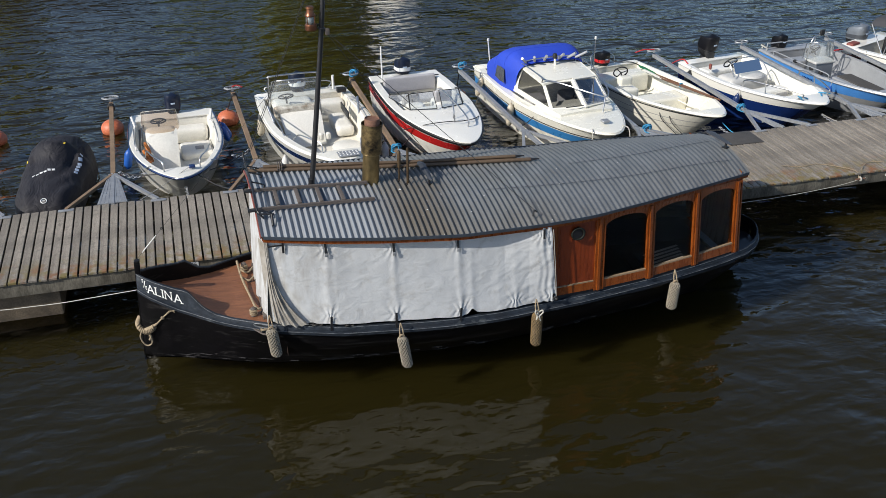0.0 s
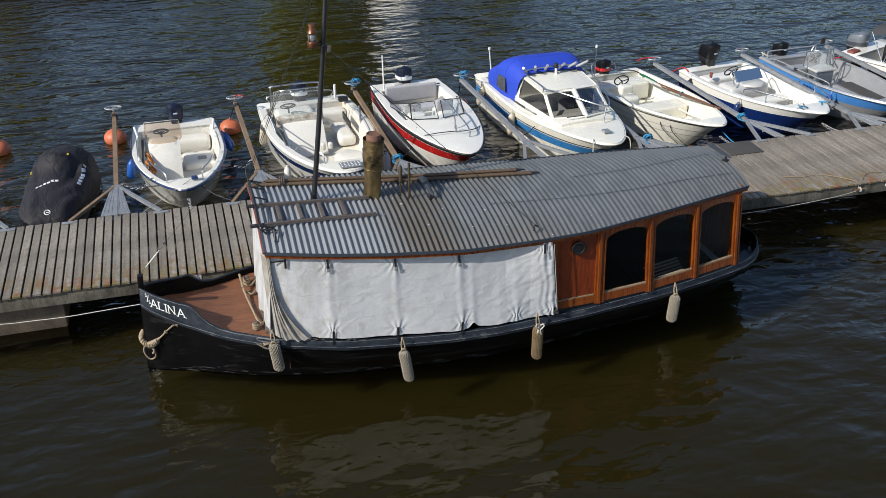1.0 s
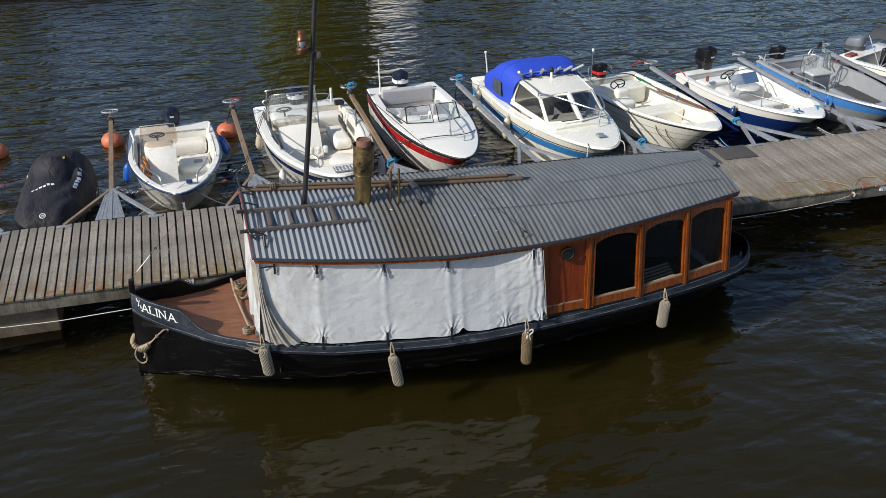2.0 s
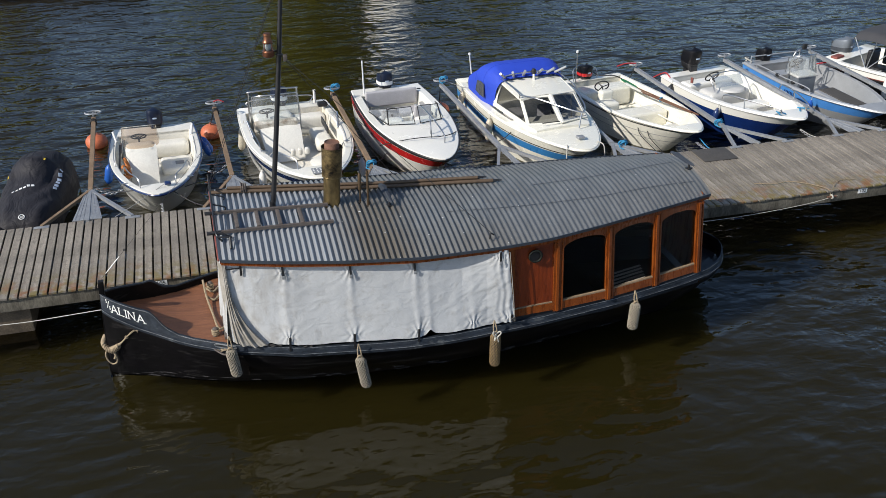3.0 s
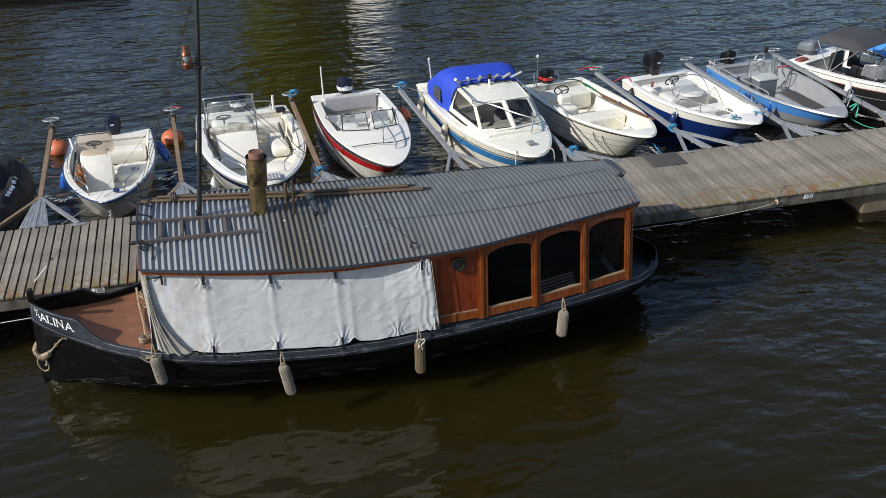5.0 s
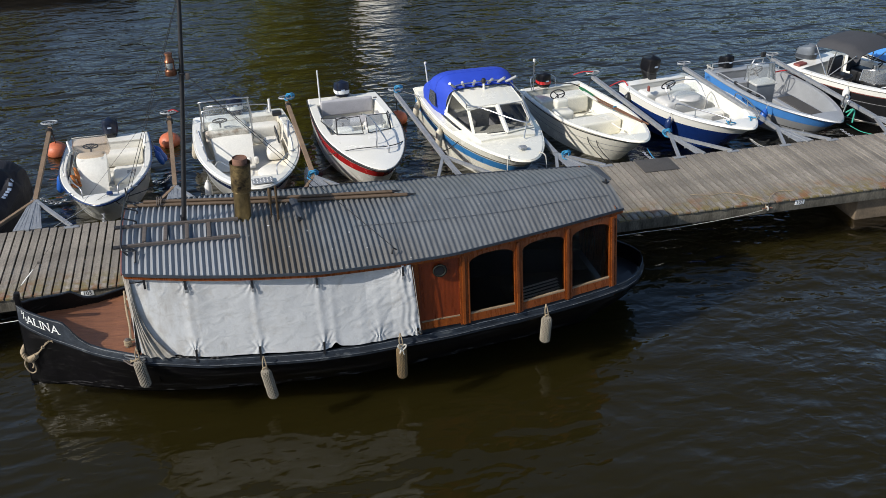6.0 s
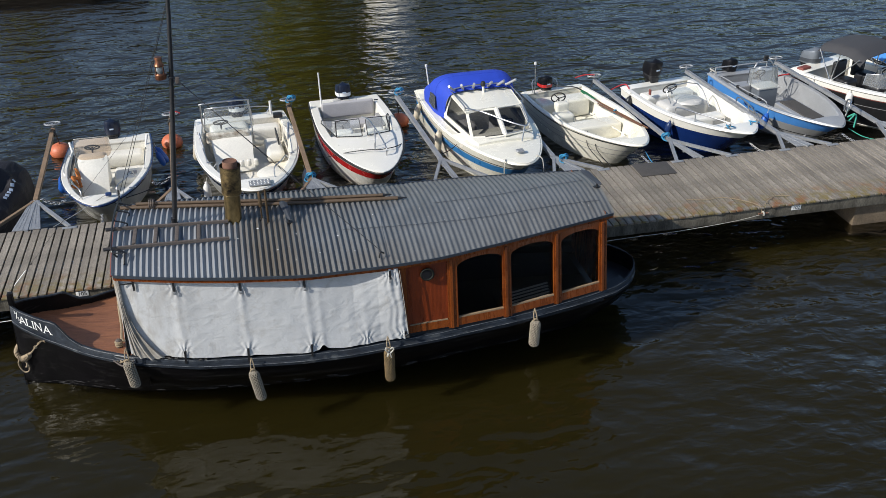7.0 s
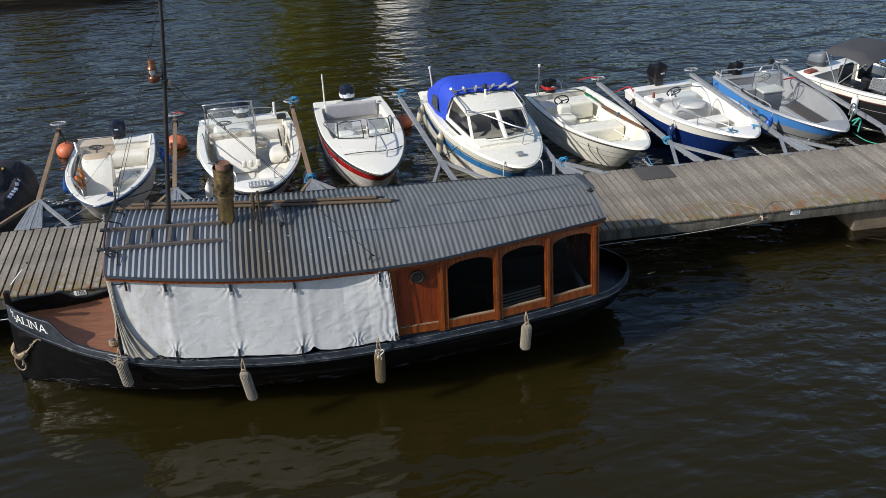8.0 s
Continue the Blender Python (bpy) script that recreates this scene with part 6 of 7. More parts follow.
part("side_shelf", rounded((0.66, 0.74 * L, 0.62), (0.10, 0.80, 0.05), 0.02), M_grey, b)
part("motor_well", rounded((0.0, 0.965 * L, 0.76), (0.62, 0.26, 0.10), 0.03), M_stainedgrey, b, "cut-out in front of the motor")
rail(b, [(0.24, 0.17 * L, 0.86), (0.25, 0.18 * L, 1.02), (0.22, 0.27 * L, 1.12), (0.10, 0.40 * L, 1.26), (-0.02, 0.45 * L, 1.28)], 0.016)
rail(b, [(0.10, 0.28 * L, 0.88), (0.12, 0.29 * L, 1.02), (0.16, 0.34 * L, 1.19)], 0.014)
part("bow_cleat_post", tube([(0.06, 0.24 * L, 0.84), (0.07, 0.25 * L, 1.02)], 0.014, 8), M_steel, b)
part("bow_roller", rounded((0.02, 0.02 * L, 0.80), (0.16, 0.14, 0.04), 0.015), M_rubber, b)
for s in (-1, 1):
    part("side_light", rounded((s * 0.62, 0.36 * L, 0.82), (0.06, 0.10, 0.05), 0.02), M_rubber, b)
part("antenna", tube([(-0.60, 0.93 * L, 0.78), (-0.61, 0.94 * L, 1.60)], [0.020, 0.016], 8), M_whiteplastic, b, "white whip antenna")
part("fuel_cap", rounded((0.74, 0.92 * L, 0.79), (0.10, 0.08, 0.04), 0.02), M_rubber, b)
part("bow_line", tube([(-0.92, 0.36 * L, 0.60), (-0.5, 0.24 * L, 0.90), (-0.06, 0.23 * L, 0.92), (0.12, 0.21 * L, 0.94), (0.24, 0.22 * L, 0.92), (0.5, 0.24 * L, 0.90), (0.84, 0.34 * L, 0.78)], 0.010, 6, bend=6), M_rubber, b, "black line laid across the foredeck")
outboard(b, 0.0, L + 0.02, 0.98, M_cowl, 0, 1.1, "dark blue outboard cowling", M_letter)

# 4: cream cabin boat with a blue canopy
b, L = place_boat("cabin_cruiser", "cream cabin boat with pale blue stripe and royal blue canopy", *BOATS["b4"])
B = 2.16
shape = boat_shape(L, B, 0.95, 0.82, 0.55, 0.93)
hb, sh = shape
small_hull(b, L, B, shape, [(0.22, 0.25, M_rubber, "thin dark line"), (0.27, 0.48, M_sky, "pale blue stripe")], M_cream, M_cream, M_cream, u0=0.40, u1=0.94, floor=0.25, side=0.2, tuck=0.42)

yf, ya, yr = 0.245 * L, 0.395 * L, 0.60 * L
part("cabin_roof", slab([[(v * 0.70 * (1 - 0.06 * (1 - k)), ya - 0.02 + (yr - ya) * k, 1.40 + 0.045 * k + 0.05 * (1 - v * v)) for v in np.linspace(-1, 1, 9)] for k in np.linspace(0, 1, 5)], 0.05), M_cream, b, "cream cabin roof")
part("cabin_trunk", slab([[(v * (0.62 + 0.12 * k), yf - 0.06 + 0.40 * k, 0.975 + 0.035 * k + 0.04 * (1 - v * v)) for v in np.linspace(-1, 1, 9)] for k in np.linspace(0, 1, 6)], 0.10), M_cream, b)
part("dashboard", rounded((0, 0.36 * L, 0.80), (1.25, 0.34, 0.22), 0.06), M_black, b, "black dashboard behind the windscreen")
part("cabin_sole", rounded((0, 0.52 * L, 0.30), (1.35, 1.3, 0.08), 0.02), M_mat, b)
wheel(b, (0.34, 0.425 * L, 0.98), 0.15, (0, 0.8, 0.6))
for s in (-1, 1):
    framed_pane(b, [(s * 0.0, yf + 0.02, 1.04), (s * 0.69, yf + 0.24, 1.00), (s * 0.63, ya + 0.07, 1.409), (s * 0.0, ya - 0.05, 1.435)], 0.042, M_cream, M_tint)
    framed_pane(b, [(s * 0.69, yf + 0.24, 0.98), (s * 0.86, yr - 0.02, 0.97), (s * 0.70, yr + 0.0, 1.435), (s * 0.63, ya + 0.07, 1.409)], 0.048, M_cream, M_tint, "side_window")
    part("cabin_side", loft([[(s * 0.68, yf + 0.05, 0.90), (s * 0.69, yf + 0.26, 1.0)], [(s * 0.86, yr + 0.1, 0.88), (s * 0.84, yr - 0.18, 1.0)], [(s * 0.84, yr + 0.15, 0.88), (s * 0.70, yr + 0.02, 1.435)]]), M_cream, b)
    part("grab_rail", tube([(s * 0.66, ya + 0.05, 1.400), (s * 0.68, ya + 0.08, 1.522), (s * 0.70, yr - 0.02, 1.522), (s * 0.70, yr, 1.435)], 0.014, 8, bend=4), M_steel, b)
part("roof_rail", tube([(-0.62, yr - 0.05, 1.435), (-0.60, yr - 0.06, 1.574), (0.0, yr - 0.1, 1.626), (0.60, yr - 0.06, 1.574), (0.62, yr - 0.05, 1.435)], 0.015, 8, bend=4), M_steel, b)
part("pulpit", tube([(-0.66, ya + 0.05, 1.470), (-0.30, ya - 0.16, 1.409), (0.10, yf + 0.12, 1.339), (0.38, yf - 0.08, 1.287), (0.46, yf - 0.06, 1.296), (0.56, yf + 0.16, 1.365), (0.64, ya + 0.05, 1.496)], 0.017, 8, bend=6), M_steel, b, "steel rail round the cabin front")
part("pulpit_post", tube([(0.30, yf - 0.20, 0.98), (0.40, yf - 0.08, 1.287)], 0.014, 8), M_steel, b)
for i, x in enumerate((-0.55, -0.36, -0.16, 0.16, 0.36, 0.55)):
    part("rod_holder", tube([(x, yr + 0.02, 1.470), (x + 0.10 * (i - 2.5), yr - 0.26, 1.713)], 0.030, 10), M_alu, b, "slanted rod holder")
part("beacon_mast", tube([(0.02, yr - 0.25, 1.470), (0.02, yr - 0.22, 1.626)], [0.035, 0.024], 10), M_cream, b)
part("beacon", lathe([(0, 0), (0.05, 0), (0.055, 0.06), (0.04, 0.1), (0, 0.11)], 14, (0.02, yr - 0.21, 1.626)), M_rubber, b, "black beacon light")
part("wiper", tube([(-0.45, yf + 0.04, 1.09), (-0.05, yf + 0.02, 1.096)], 0.010, 6), M_rubber, b)
part("anchor_chock", rounded((0.05, 0.10 * L, 1.03), (0.16, 0.14, 0.05), 0.02), M_galv, b)
for s in (-1, 1):
    part("bow_line", tube([(s * 0.34, 0.06 * L, 0.98), (s * 0.42, 0.03 * L, 0.92), (s * 0.44, 0.02 * L, 0.45)], 0.012, 6, bend=5), M_whiterope, b)
for s in (-1, 1):
    part("cabin_seat", rounded((s * 0.42, 0.55 * L, 0.62), (0.44, 0.44, 0.4), 0.06), M_cushion, b)
# canopy of cloth on hoops
rings = []
for k in range(13):
    t = k / 12
    y = yr - 0.12 + t * (0.87 * L - yr + 0.12)
    h = 1.53 + 0.18 * math.sin(math.pi * min(1, t * 1.4)) ** 0.7 - 0.50 * max(0, t - 0.60) ** 1.5 * 2.2
    row = []
    for i in range(19):
        a = math.pi * i / 18
        cx, cz = math.copysign(abs(math.cos(a)) ** 0.36, math.cos(a)), abs(math.sin(a)) ** 0.45
        w = 0.84 + 0.13 * math.sin(math.pi * 0.5 * min(1, t * 2.2))
        row.append((-w * cx, y + 0.10 * (1 - cz) * (1 - 2 * t), 0.86 + (h - 0.86) * cz + 0.012 * noise.noise(Vector((cx * 4, t * 6, 1)))))
    rings.append(row)
canopy = part("canopy", loft(rings), M_bluecan, b, "royal blue cloth canopy stretched over hoops")
bm = bmesh.new()
bm.faces.new([bm.verts.new(p) for p in rings[-1]])
part("canopy_back", bm, M_bluecan, canopy)
for s in (-1, 1):
    part("canopy_window", loft([[(s * 0.992, yr + 0.26, 1.00), (s * 0.965, yr + 0.34, 1.296)], [(s * 1.004, yr + 0.50, 0.99), (s * 0.978, yr + 0.52, 1.313)], [(s * 1.008, yr + 0.76, 1.02), (s * 0.985, yr + 0.72, 1.278)]]), M_vinyl, canopy, "clear vinyl window")
part("canopy_seam", tube([rings[4][i] for i in range(1, 18)], 0.008, 6), M_bluecan, canopy)
part("canopy_seam", tube([rings[8][i] for i in range(1, 18)], 0.008, 6), M_bluecan, canopy)
part("canopy_strap", tube([(-0.60, yr + 0.75, 1.539), (-0.45, yr + 0.30, 1.609)], 0.010, 6), M_whiterope, canopy)
part("canopy_strap", tube([(0.50, yr + 0.65, 1.557), (0.40, yr + 0.25, 1.618)], 0.010, 6), M_whiterope, canopy)
part("antenna", tube([(-0.72, 0.93 * L, 0.86), (-0.80, 0.93 * L, 1.539)], [0.020, 0.016], 8), M_whiteplastic, b, "white whip antenna")
part("antenna_tip", lathe([(0, 0), (0.03, 0), (0.03, 0.05), (0, 0.06)], 10, (-0.80, 0.93 * L, 1.539)), M_whiteplastic, b)
fender(b, (-1.10, 0.52 * L, 0.84), 0.50, 0.08, M_dirtyfender, 4)
fender(b, (-1.10, 0.86 * L, 0.84), 0.42, 0.075, M_dirtyfender, 14)
for k in range(7):
    bars(b, [(-1.02 - 0.002 * k, 0.90 * L - 0.05 * k, 0.76)], 0.035, 0.06, M_rubber, 90)
outboard(b, 0.0, L + 0.02, 0.92, M_cowl, 0, 1.0)

# 5: cream open skiff with oars
b, L = place_boat("motorboat", "cream open skiff with thwarts, oars and a small wheel stand", *BOATS["b5"])
B = 1.84
shape = boat_shape(L, B, 0.84, 0.62, 0.60, 0.90)
hb, sh = shape
# the plank edges are flat grey bands, their shade lines given as colour
small_hull(b, L, B, shape, [(0.08, 0.12, M_rubber, ""), (0.34, 0.36, M_grey, "thin moulded plank line"), (0.54, 0.56, M_grey, "thin moulded plank line")], M_cream, M_cream, M_cream, u0=0.10, u1=0.955, floor=0.12, side=0.09, tuck=0.36)
part("stern_thwart", rounded((0.0, 0.86 * L, 0.36), (1.30, 0.52, 0.44), 0.05), M_cream, b)
part("middle_thwart", rounded((0.02, 0.52 * L, 0.30), (1.38, 0.50, 0.38), 0.05), M_cream, b)
part("bow_thwart", rounded((0.0, 0.23 * L, 0.48), (0.62, 0.40, 0.16), 0.05), M_cream, b)
part("rear_locker", rounded((-0.42, 0.66 * L, 0.36), (0.46, 0.40, 0.44), 0.06), M_cream, b)
wheel(b, (-0.34, 0.76 * L, 0.80), 0.17, (0.25, 0.85, 0.5))
part("wheel_stand", rounded((-0.36, 0.71 * L, 0.62), (0.34, 0.22, 0.30), 0.05), M_cream, b)
part("fuel_line", tube([(0.62, 0.88 * L, 0.66), (0.4, 0.90 * L, 0.76), (0.1, 0.95 * L, 0.74), (0.0, 0.98 * L, 0.80)], 0.014, 6, bend=6), M_rubber, b)
for k, (x0, y0, x1, y1) in enumerate(((0.56, 0.72, 0.66, 0.20), (0.50, 0.66, 0.60, 0.24))):
    oar = part("oar", tube([(x0, y0 * L, 0.68), (x1, y1 * L, 0.80)], 0.020, 8), M_oar, b, "dark varnished oar lying along the side")
    part("oar_blade", loft([[(x0 - w, y * L, 0.685), (x0, y * L, 0.70), (x0 + w, y * L, 0.685)] for y, w in ((y0 - 0.02, 0.025), (y0 + 0.03, 0.06), (y0 + 0.12, 0.07), (y0 + 0.15, 0.05))]), M_green if k == 0 else M_cream, oar, "green painted blade" if k == 0 else "")
part("oar_lashing", torus((0.585, 0.50 * L, 0.72), 0.045, 0.016, (0, 1, 0), 12, 6), M_bluerope, b)
part("stow_pole", tube([(0.32, 0.66 * L, 0.46), (0.50, 0.36 * L, 0.40)], 0.016, 6), M_cream, b)
part("stern_rail", tube([(-0.62, 0.95 * L, 0.66), (-0.60, 0.97 * L, 0.94), (-0.30, 1.0 * L, 0.98), (0.05, 0.98 * L, 0.90), (0.08, 0.96 * L, 0.66)], 0.014, 8, bend=5), M_steel, b)
part("light_pole", tube([(-0.60, 0.94 * L, 0.66), (-0.60, 0.94 * L, 1.42)], 0.012, 8), M_steel, b)
part("light_globe", lathe([(0, 0), (0.03, 0), (0.03, 0.06), (0, 0.07)], 10, (-0.60, 0.94 * L, 1.42)), M_whiteplastic, b)
for k in range(2):
    part("side_line", tube([(-0.50 - 0.10 * k, (0.26 + 0.05 * k) * L, 0.74), (-0.56 - 0.10 * k, (0.22 + 0.05 * k) * L, 0.45), (-0.44 - 0.1 * k, (0.12 + 0.03 * k) * L, 0.2)], 0.010, 6, bend=5), M_rubber, b)
outboard(b, -0.18, L + 0.02, 0.82, M_motor, 0, 1.0, "black outboard cowling with red flash", M_red)

# 6: white over blue open boat
b, L = place_boat("motorboat", "white open motorboat with dark blue hull and steel bow rails", *BOATS["b6"])
B = 2.08
shape = boat_shape(L, B, 0.86, 0.76, 0.66, 0.92)
hb, sh = shape
small_hull(b, L, B, shape, [(0.27, 1.0, M_royal, "dark blue lower hull")], M_gel, M_gel, M_gel, u0=0.14, u1=0.93, floor=0.22, side=0.16, bottom=M_royal, tuck=0.48)
part("console", rounded((-0.06, 0.66 * L, 0.50), (1.20, 0.60, 0.50), 0.12), M_stainedgrey, b, "grey-white moulded console")
part("console_top", lathe([(0, 0), (0.36, 0), (0.33, 0.04), (0.20, 0.075), (0, 0.09)], 24, (0.06, 0.645 * L, 0.74)), M_stainedgrey, b)
wheel(b, (-0.22, 0.74 * L, 0.96), 0.17, (0.05, 0.8, 0.6))
part("screen", loft([[(-0.52, 0.60 * L, 0.88), (-0.50, 0.64 * L, 1.10)], [(0.30, 0.60 * L, 0.88), (0.28, 0.64 * L, 1.10)]]), M_glass, b)
part("screen_bar", tube([(-0.54, 0.60 * L, 0.8), (-0.52, 0.65 * L, 1.12), (0.30, 0.65 * L, 1.12), (0.34, 0.52 * L, 0.70)], 0.014, 8, bend=3), M_steel, b)
part("helm_bench", rounded((0.0, 0.85 * L, 0.46), (1.36, 0.40, 0.50), 0.06), M_gel, b)
part("seat_locker", rounded((0.08, 0.47 * L, 0.42), (1.02, 0.34, 0.36), 0.06), M_gel, b)
# solid grey panel imitates the shaded opening of the locker
part("locker_hatch", rounded((0.36, 0.425 * L, 0.40), (0.34, 0.03, 0.22), 0.01), M_grey, b, "grey panel for the shade inside an open locker")
part("bow_box", rounded((0.0, 0.24 * L, 0.55), (0.60, 0.40, 0.26), 0.05), M_gel, b)
for s in (-1, 1):
    rail(b, [(s * 0.84, 0.44 * L, 0.84), (s * 0.84, 0.42 * L, 1.00), (s * 0.70, 0.28 * L, 1.04), (s * 0.44, 0.11 * L, 1.04), (s * 0.38, 0.08 * L, 0.98), (s * 0.40, 0.12 * L, 0.86)], 0.015)
    part("rail_post", tube([(s * 0.74, 0.28 * L, 0.84), (s * 0.72, 0.29 * L, 1.03)], 0.013, 8), M_steel, b)
    part("bow_rope", tube([(s * 0.20, 0.09 * L, 0.90), (s * 0.32, 0.12 * L, 0.91), (s * 0.42, 0.08 * L, 0.93), (s * 0.30, 0.14 * L, 0.90)], 0.014, 6, bend=6), M_bluerope, b)
part("fuel_lever", rounded((-0.62, 0.80 * L, 0.84), (0.04, 0.08, 0.14), 0.015), M_redtrim, b)
part("tow_line", tube([(-0.88, 0.93 * L, 0.78), (-0.9, 0.99 * L, 0.84), (-1.35, 1.0 * L, 0.70)], 0.014, 6, bend=5), M_redrope, b, "red line")
fender(b, (-1.04, 0.86 * L, 0.80), 0.46, 0.085, M_rubberfender, 10)
fender(b, (-1.02, 0.42 * L, 0.78), 0.36, 0.08, M_navy, 10)
for k in range(6):
    bars(b, [(-0.985, 0.88 * L - 0.045 * k, 0.66)], 0.03, 0.055, M_navy, 90)
outboard(b, -0.05, L + 0.05, 1.10, M_motor, 8, 1.22, "large black outboard cowling tilted up")

# 7: aluminium boat with blue side
b, L = place_boat("motorboat", "bare aluminium motorboat with bright blue side panel", *BOATS["b7"])
B = 1.92
shape = boat_shape(L, B, 0.78, 0.72, 0.68, 0.94)
hb, sh = shape
small_hull(b, L, B, shape, [(0.04, 0.35, M_alublue, "bright blue side panel"), (0.62, 0.65, M_rubber, "")], M_alu, M_alu, M_alu, u0=0.13, u1=0.92, floor=0.20, side=0.12, tuck=0.50)
part("console", rounded((-0.24, 0.64 * L, 0.52), (0.54, 0.40, 0.60), 0.03), M_silver, b, "box-shaped grey console")
part("console_top", rounded((-0.24, 0.64 * L, 0.84), (0.60, 0.44, 0.06), 0.02), M_stainedgrey, b)
bowed_screen(b, -0.24, 0.58 * L, 0.86, 0.70, 0.48, 0.50, M_glass, M_steel, 0.14)
part("console_hoop", tube([(-0.54, 0.67 * L, 0.60), (-0.54, 0.67 * L, 1.10), (-0.49, 0.67 * L, 1.32), (-0.36, 0.675 * L, 1.44), (-0.12, 0.675 * L, 1.44), (0.01, 0.67 * L, 1.32), (0.06, 0.67 * L, 1.10), (0.06, 0.67 * L, 0.60)], 0.018, 8, bend=4), M_steel, b)
part("plotter", rounded((-0.22, 0.67 * L, 1.50), (0.12, 0.06, 0.14), 0.02), M_rubber, b)
wheel(b, (-0.22, 0.72 * L, 1.02), 0.17, (0, 0.8, 0.6))
part("seat_box", rounded((-0.20, 0.82 * L, 0.42), (0.9, 0.36, 0.44), 0.02), M_alu, b)
part("bow_deck", rounded((0.06, 0.36 * L, 0.40), (0.62, 1.35, 0.38), 0.02), M_alu, b)
part("deck_pad", rounded((0.08, 0.37 * L, 0.60), (0.42, 1.22, 0.03), 0.01), M_mat, b, "dark non-slip pad")
for s in (-1, 1):
    rail(b, [(s * 0.90, 0.86 * L, 0.76), (s * 0.91, 0.84 * L, 0.86), (s * 0.93, 0.60 * L, 0.88), (s * 0.90, 0.40 * L, 0.90), (s * 0.88, 0.38 * L, 0.80)], 0.014, M_alu)
    for u in (0.44, 0.52, 0.66):
        part("rail_clamp", rounded((s * 0.92, u * L, 0.86), (0.07, 0.11, 0.07), 0.02), M_rubber, b)
rail(b, [(0.40, 0.10 * L, 0.82), (0.42, 0.09 * L, 1.10), (0.55, 0.12 * L, 1.14), (0.62, 0.17 * L, 1.08), (0.62, 0.18 * L, 0.80)], 0.018)
part("mooring_line", tube([(0.30, 0.04 * L, 0.82), (0.46, 0.05 * L, 0.95), (0.40, 0.08 * L, 0.84), (0.54, 0.06 * L, 0.90), (0.36, 0.01 * L, 0.70)], 0.018, 6, bend=6), M_greenrope, b, "green rope round the bow rail")
fender(b, (-0.98, 0.33 * L, 0.78), 0.38, 0.09, M_bluefender, 20)
for k in range(7):
    bars(b, [(-0.975 + 0.004 * k, 0.56 * L - 0.05 * k, 0.60)], 0.03, 0.07, M_navy, 90)
part("stern_rack", tube([(-0.80, 0.96 * L, 0.74), (-0.80, 0.96 * L, 0.92), (0.70, 0.96 * L, 0.92), (0.70, 0.96 * L, 0.74)], 0.018, 8), M_alu, b)
part("stern_rope", tube([(-0.72, 0.97 * L, 0.76), (-0.85, 1.0 * L, 0.84), (-0.70, 1.02 * L, 0.80), (-0.88, 0.98 * L, 0.80)], 0.02, 6, bend=5), M_whiterope, b)
outboard(b, -0.28, L + 0.03, 0.90, M_motor, 0, 1.0, "black outboard cowling")

# 8: dark sports boat with a bimini
b, L = place_boat("motorboat", "white and black sports boat with charcoal bimini top", *BOATS["b8"])
B = 2.15
shape = boat_shape(L, B, 1.10, 0.86, 0.60, 0.93)
hb, sh = shape
small_hull(b, L, B, shape, [(0.02, 0.05, M_rubber, ""), (0.20, 0.95, M_black, "black lower hull"), (0.175, 0.20, M_redtrim, "thin red line"), (0.40, 0.415, M_grey, "thin pale line")], M_gel, M_gel, M_gel, u0=0.30, u1=0.90, floor=0.25, side=0.16)
rings = []
for k in range(9):
    t = k / 8
    rings.append([(v * 0.84, (0.59 + 0.27 * t) * L, 1.62 + 0.07 * math.sin(math.pi * t) + 0.06 * (1 - v * v) - 0.10 * max(0, 0.25 - t) * 4 - 0.12 * max(0, abs(v) - 0.75) * 4) for v in np.linspace(-1, 1, 17)])
bimini = part("bimini", slab(rings, 0.012), M_bimini, b, "charcoal cloth bimini on steel bows")
for s in (-1, 1):
    for u in (0.60, 0.72, 0.85):
        part("bimini_bow", tube([(s * 0.92, 0.74 * L, 0.86), (s * 0.83, u * L, 1.55)], 0.014, 8), M_steel, bimini)
for s in (-1, 1):
    part("helm_seat", rounded((s * 0.40, 0.72 * L, 0.62), (0.44, 0.42, 0.5), 0.08), M_black, b, "black vinyl seat")
    part("seat_back", rounded((s * 0.40, 0.775 * L, 1.0), (0.46, 0.12, 0.52), 0.06), M_black, b)
part("dash", rounded((0.0, 0.52 * L, 0.80), (1.3, 0.40, 0.36), 0.08), M_black, b)
bowed_screen(b, 0.0, 0.44 * L, 0.95, 1.40, 0.6, 0.34, M_glass, M_steel, 0.16)
part("steel_post", tube([(-0.05, 0.58 * L, 0.7), (-0.05, 0.58 * L, 1.2)], 0.06, 12), M_steel, b)
wheel(b, (0.30, 0.62 * L, 1.02), 0.17, (0, 0.8, 0.6))
part("bow_cushion", rounded((0.0, 0.34 * L, 0.70), (1.0, 0.3, 0.12), 0.05), M_black, b)
for s in (-1, 1):
    rail(b, [(s * 0.92, 0.42 * L, 0.94), (s * 0.90, 0.38 * L, 1.06), (s * 0.60, 0.16 * L, 1.10), (s * 0.30, 0.05 * L, 1.02), (s * 0.25, 0.04 * L, 0.94)], 0.014)
part("tow_line", tube([(-0.98, 0.93 * L, 0.86), (-1.3, 0.99 * L, 0.78), (-1.7, 0.96 * L, 0.86)], 0.018, 6, bend=5), M_redrope, b, "red line")
part("stern_tackle", rounded((-0.70, 0.95 * L, 0.90), (0.34, 0.20, 0.08), 0.03), M_redtrim, b)
fender(b, (-1.08, 0.82 * L, 0.90), 0.46, 0.08)
fender(b, (-1.10, 0.58 * L, 0.92), 0.50, 0.085)
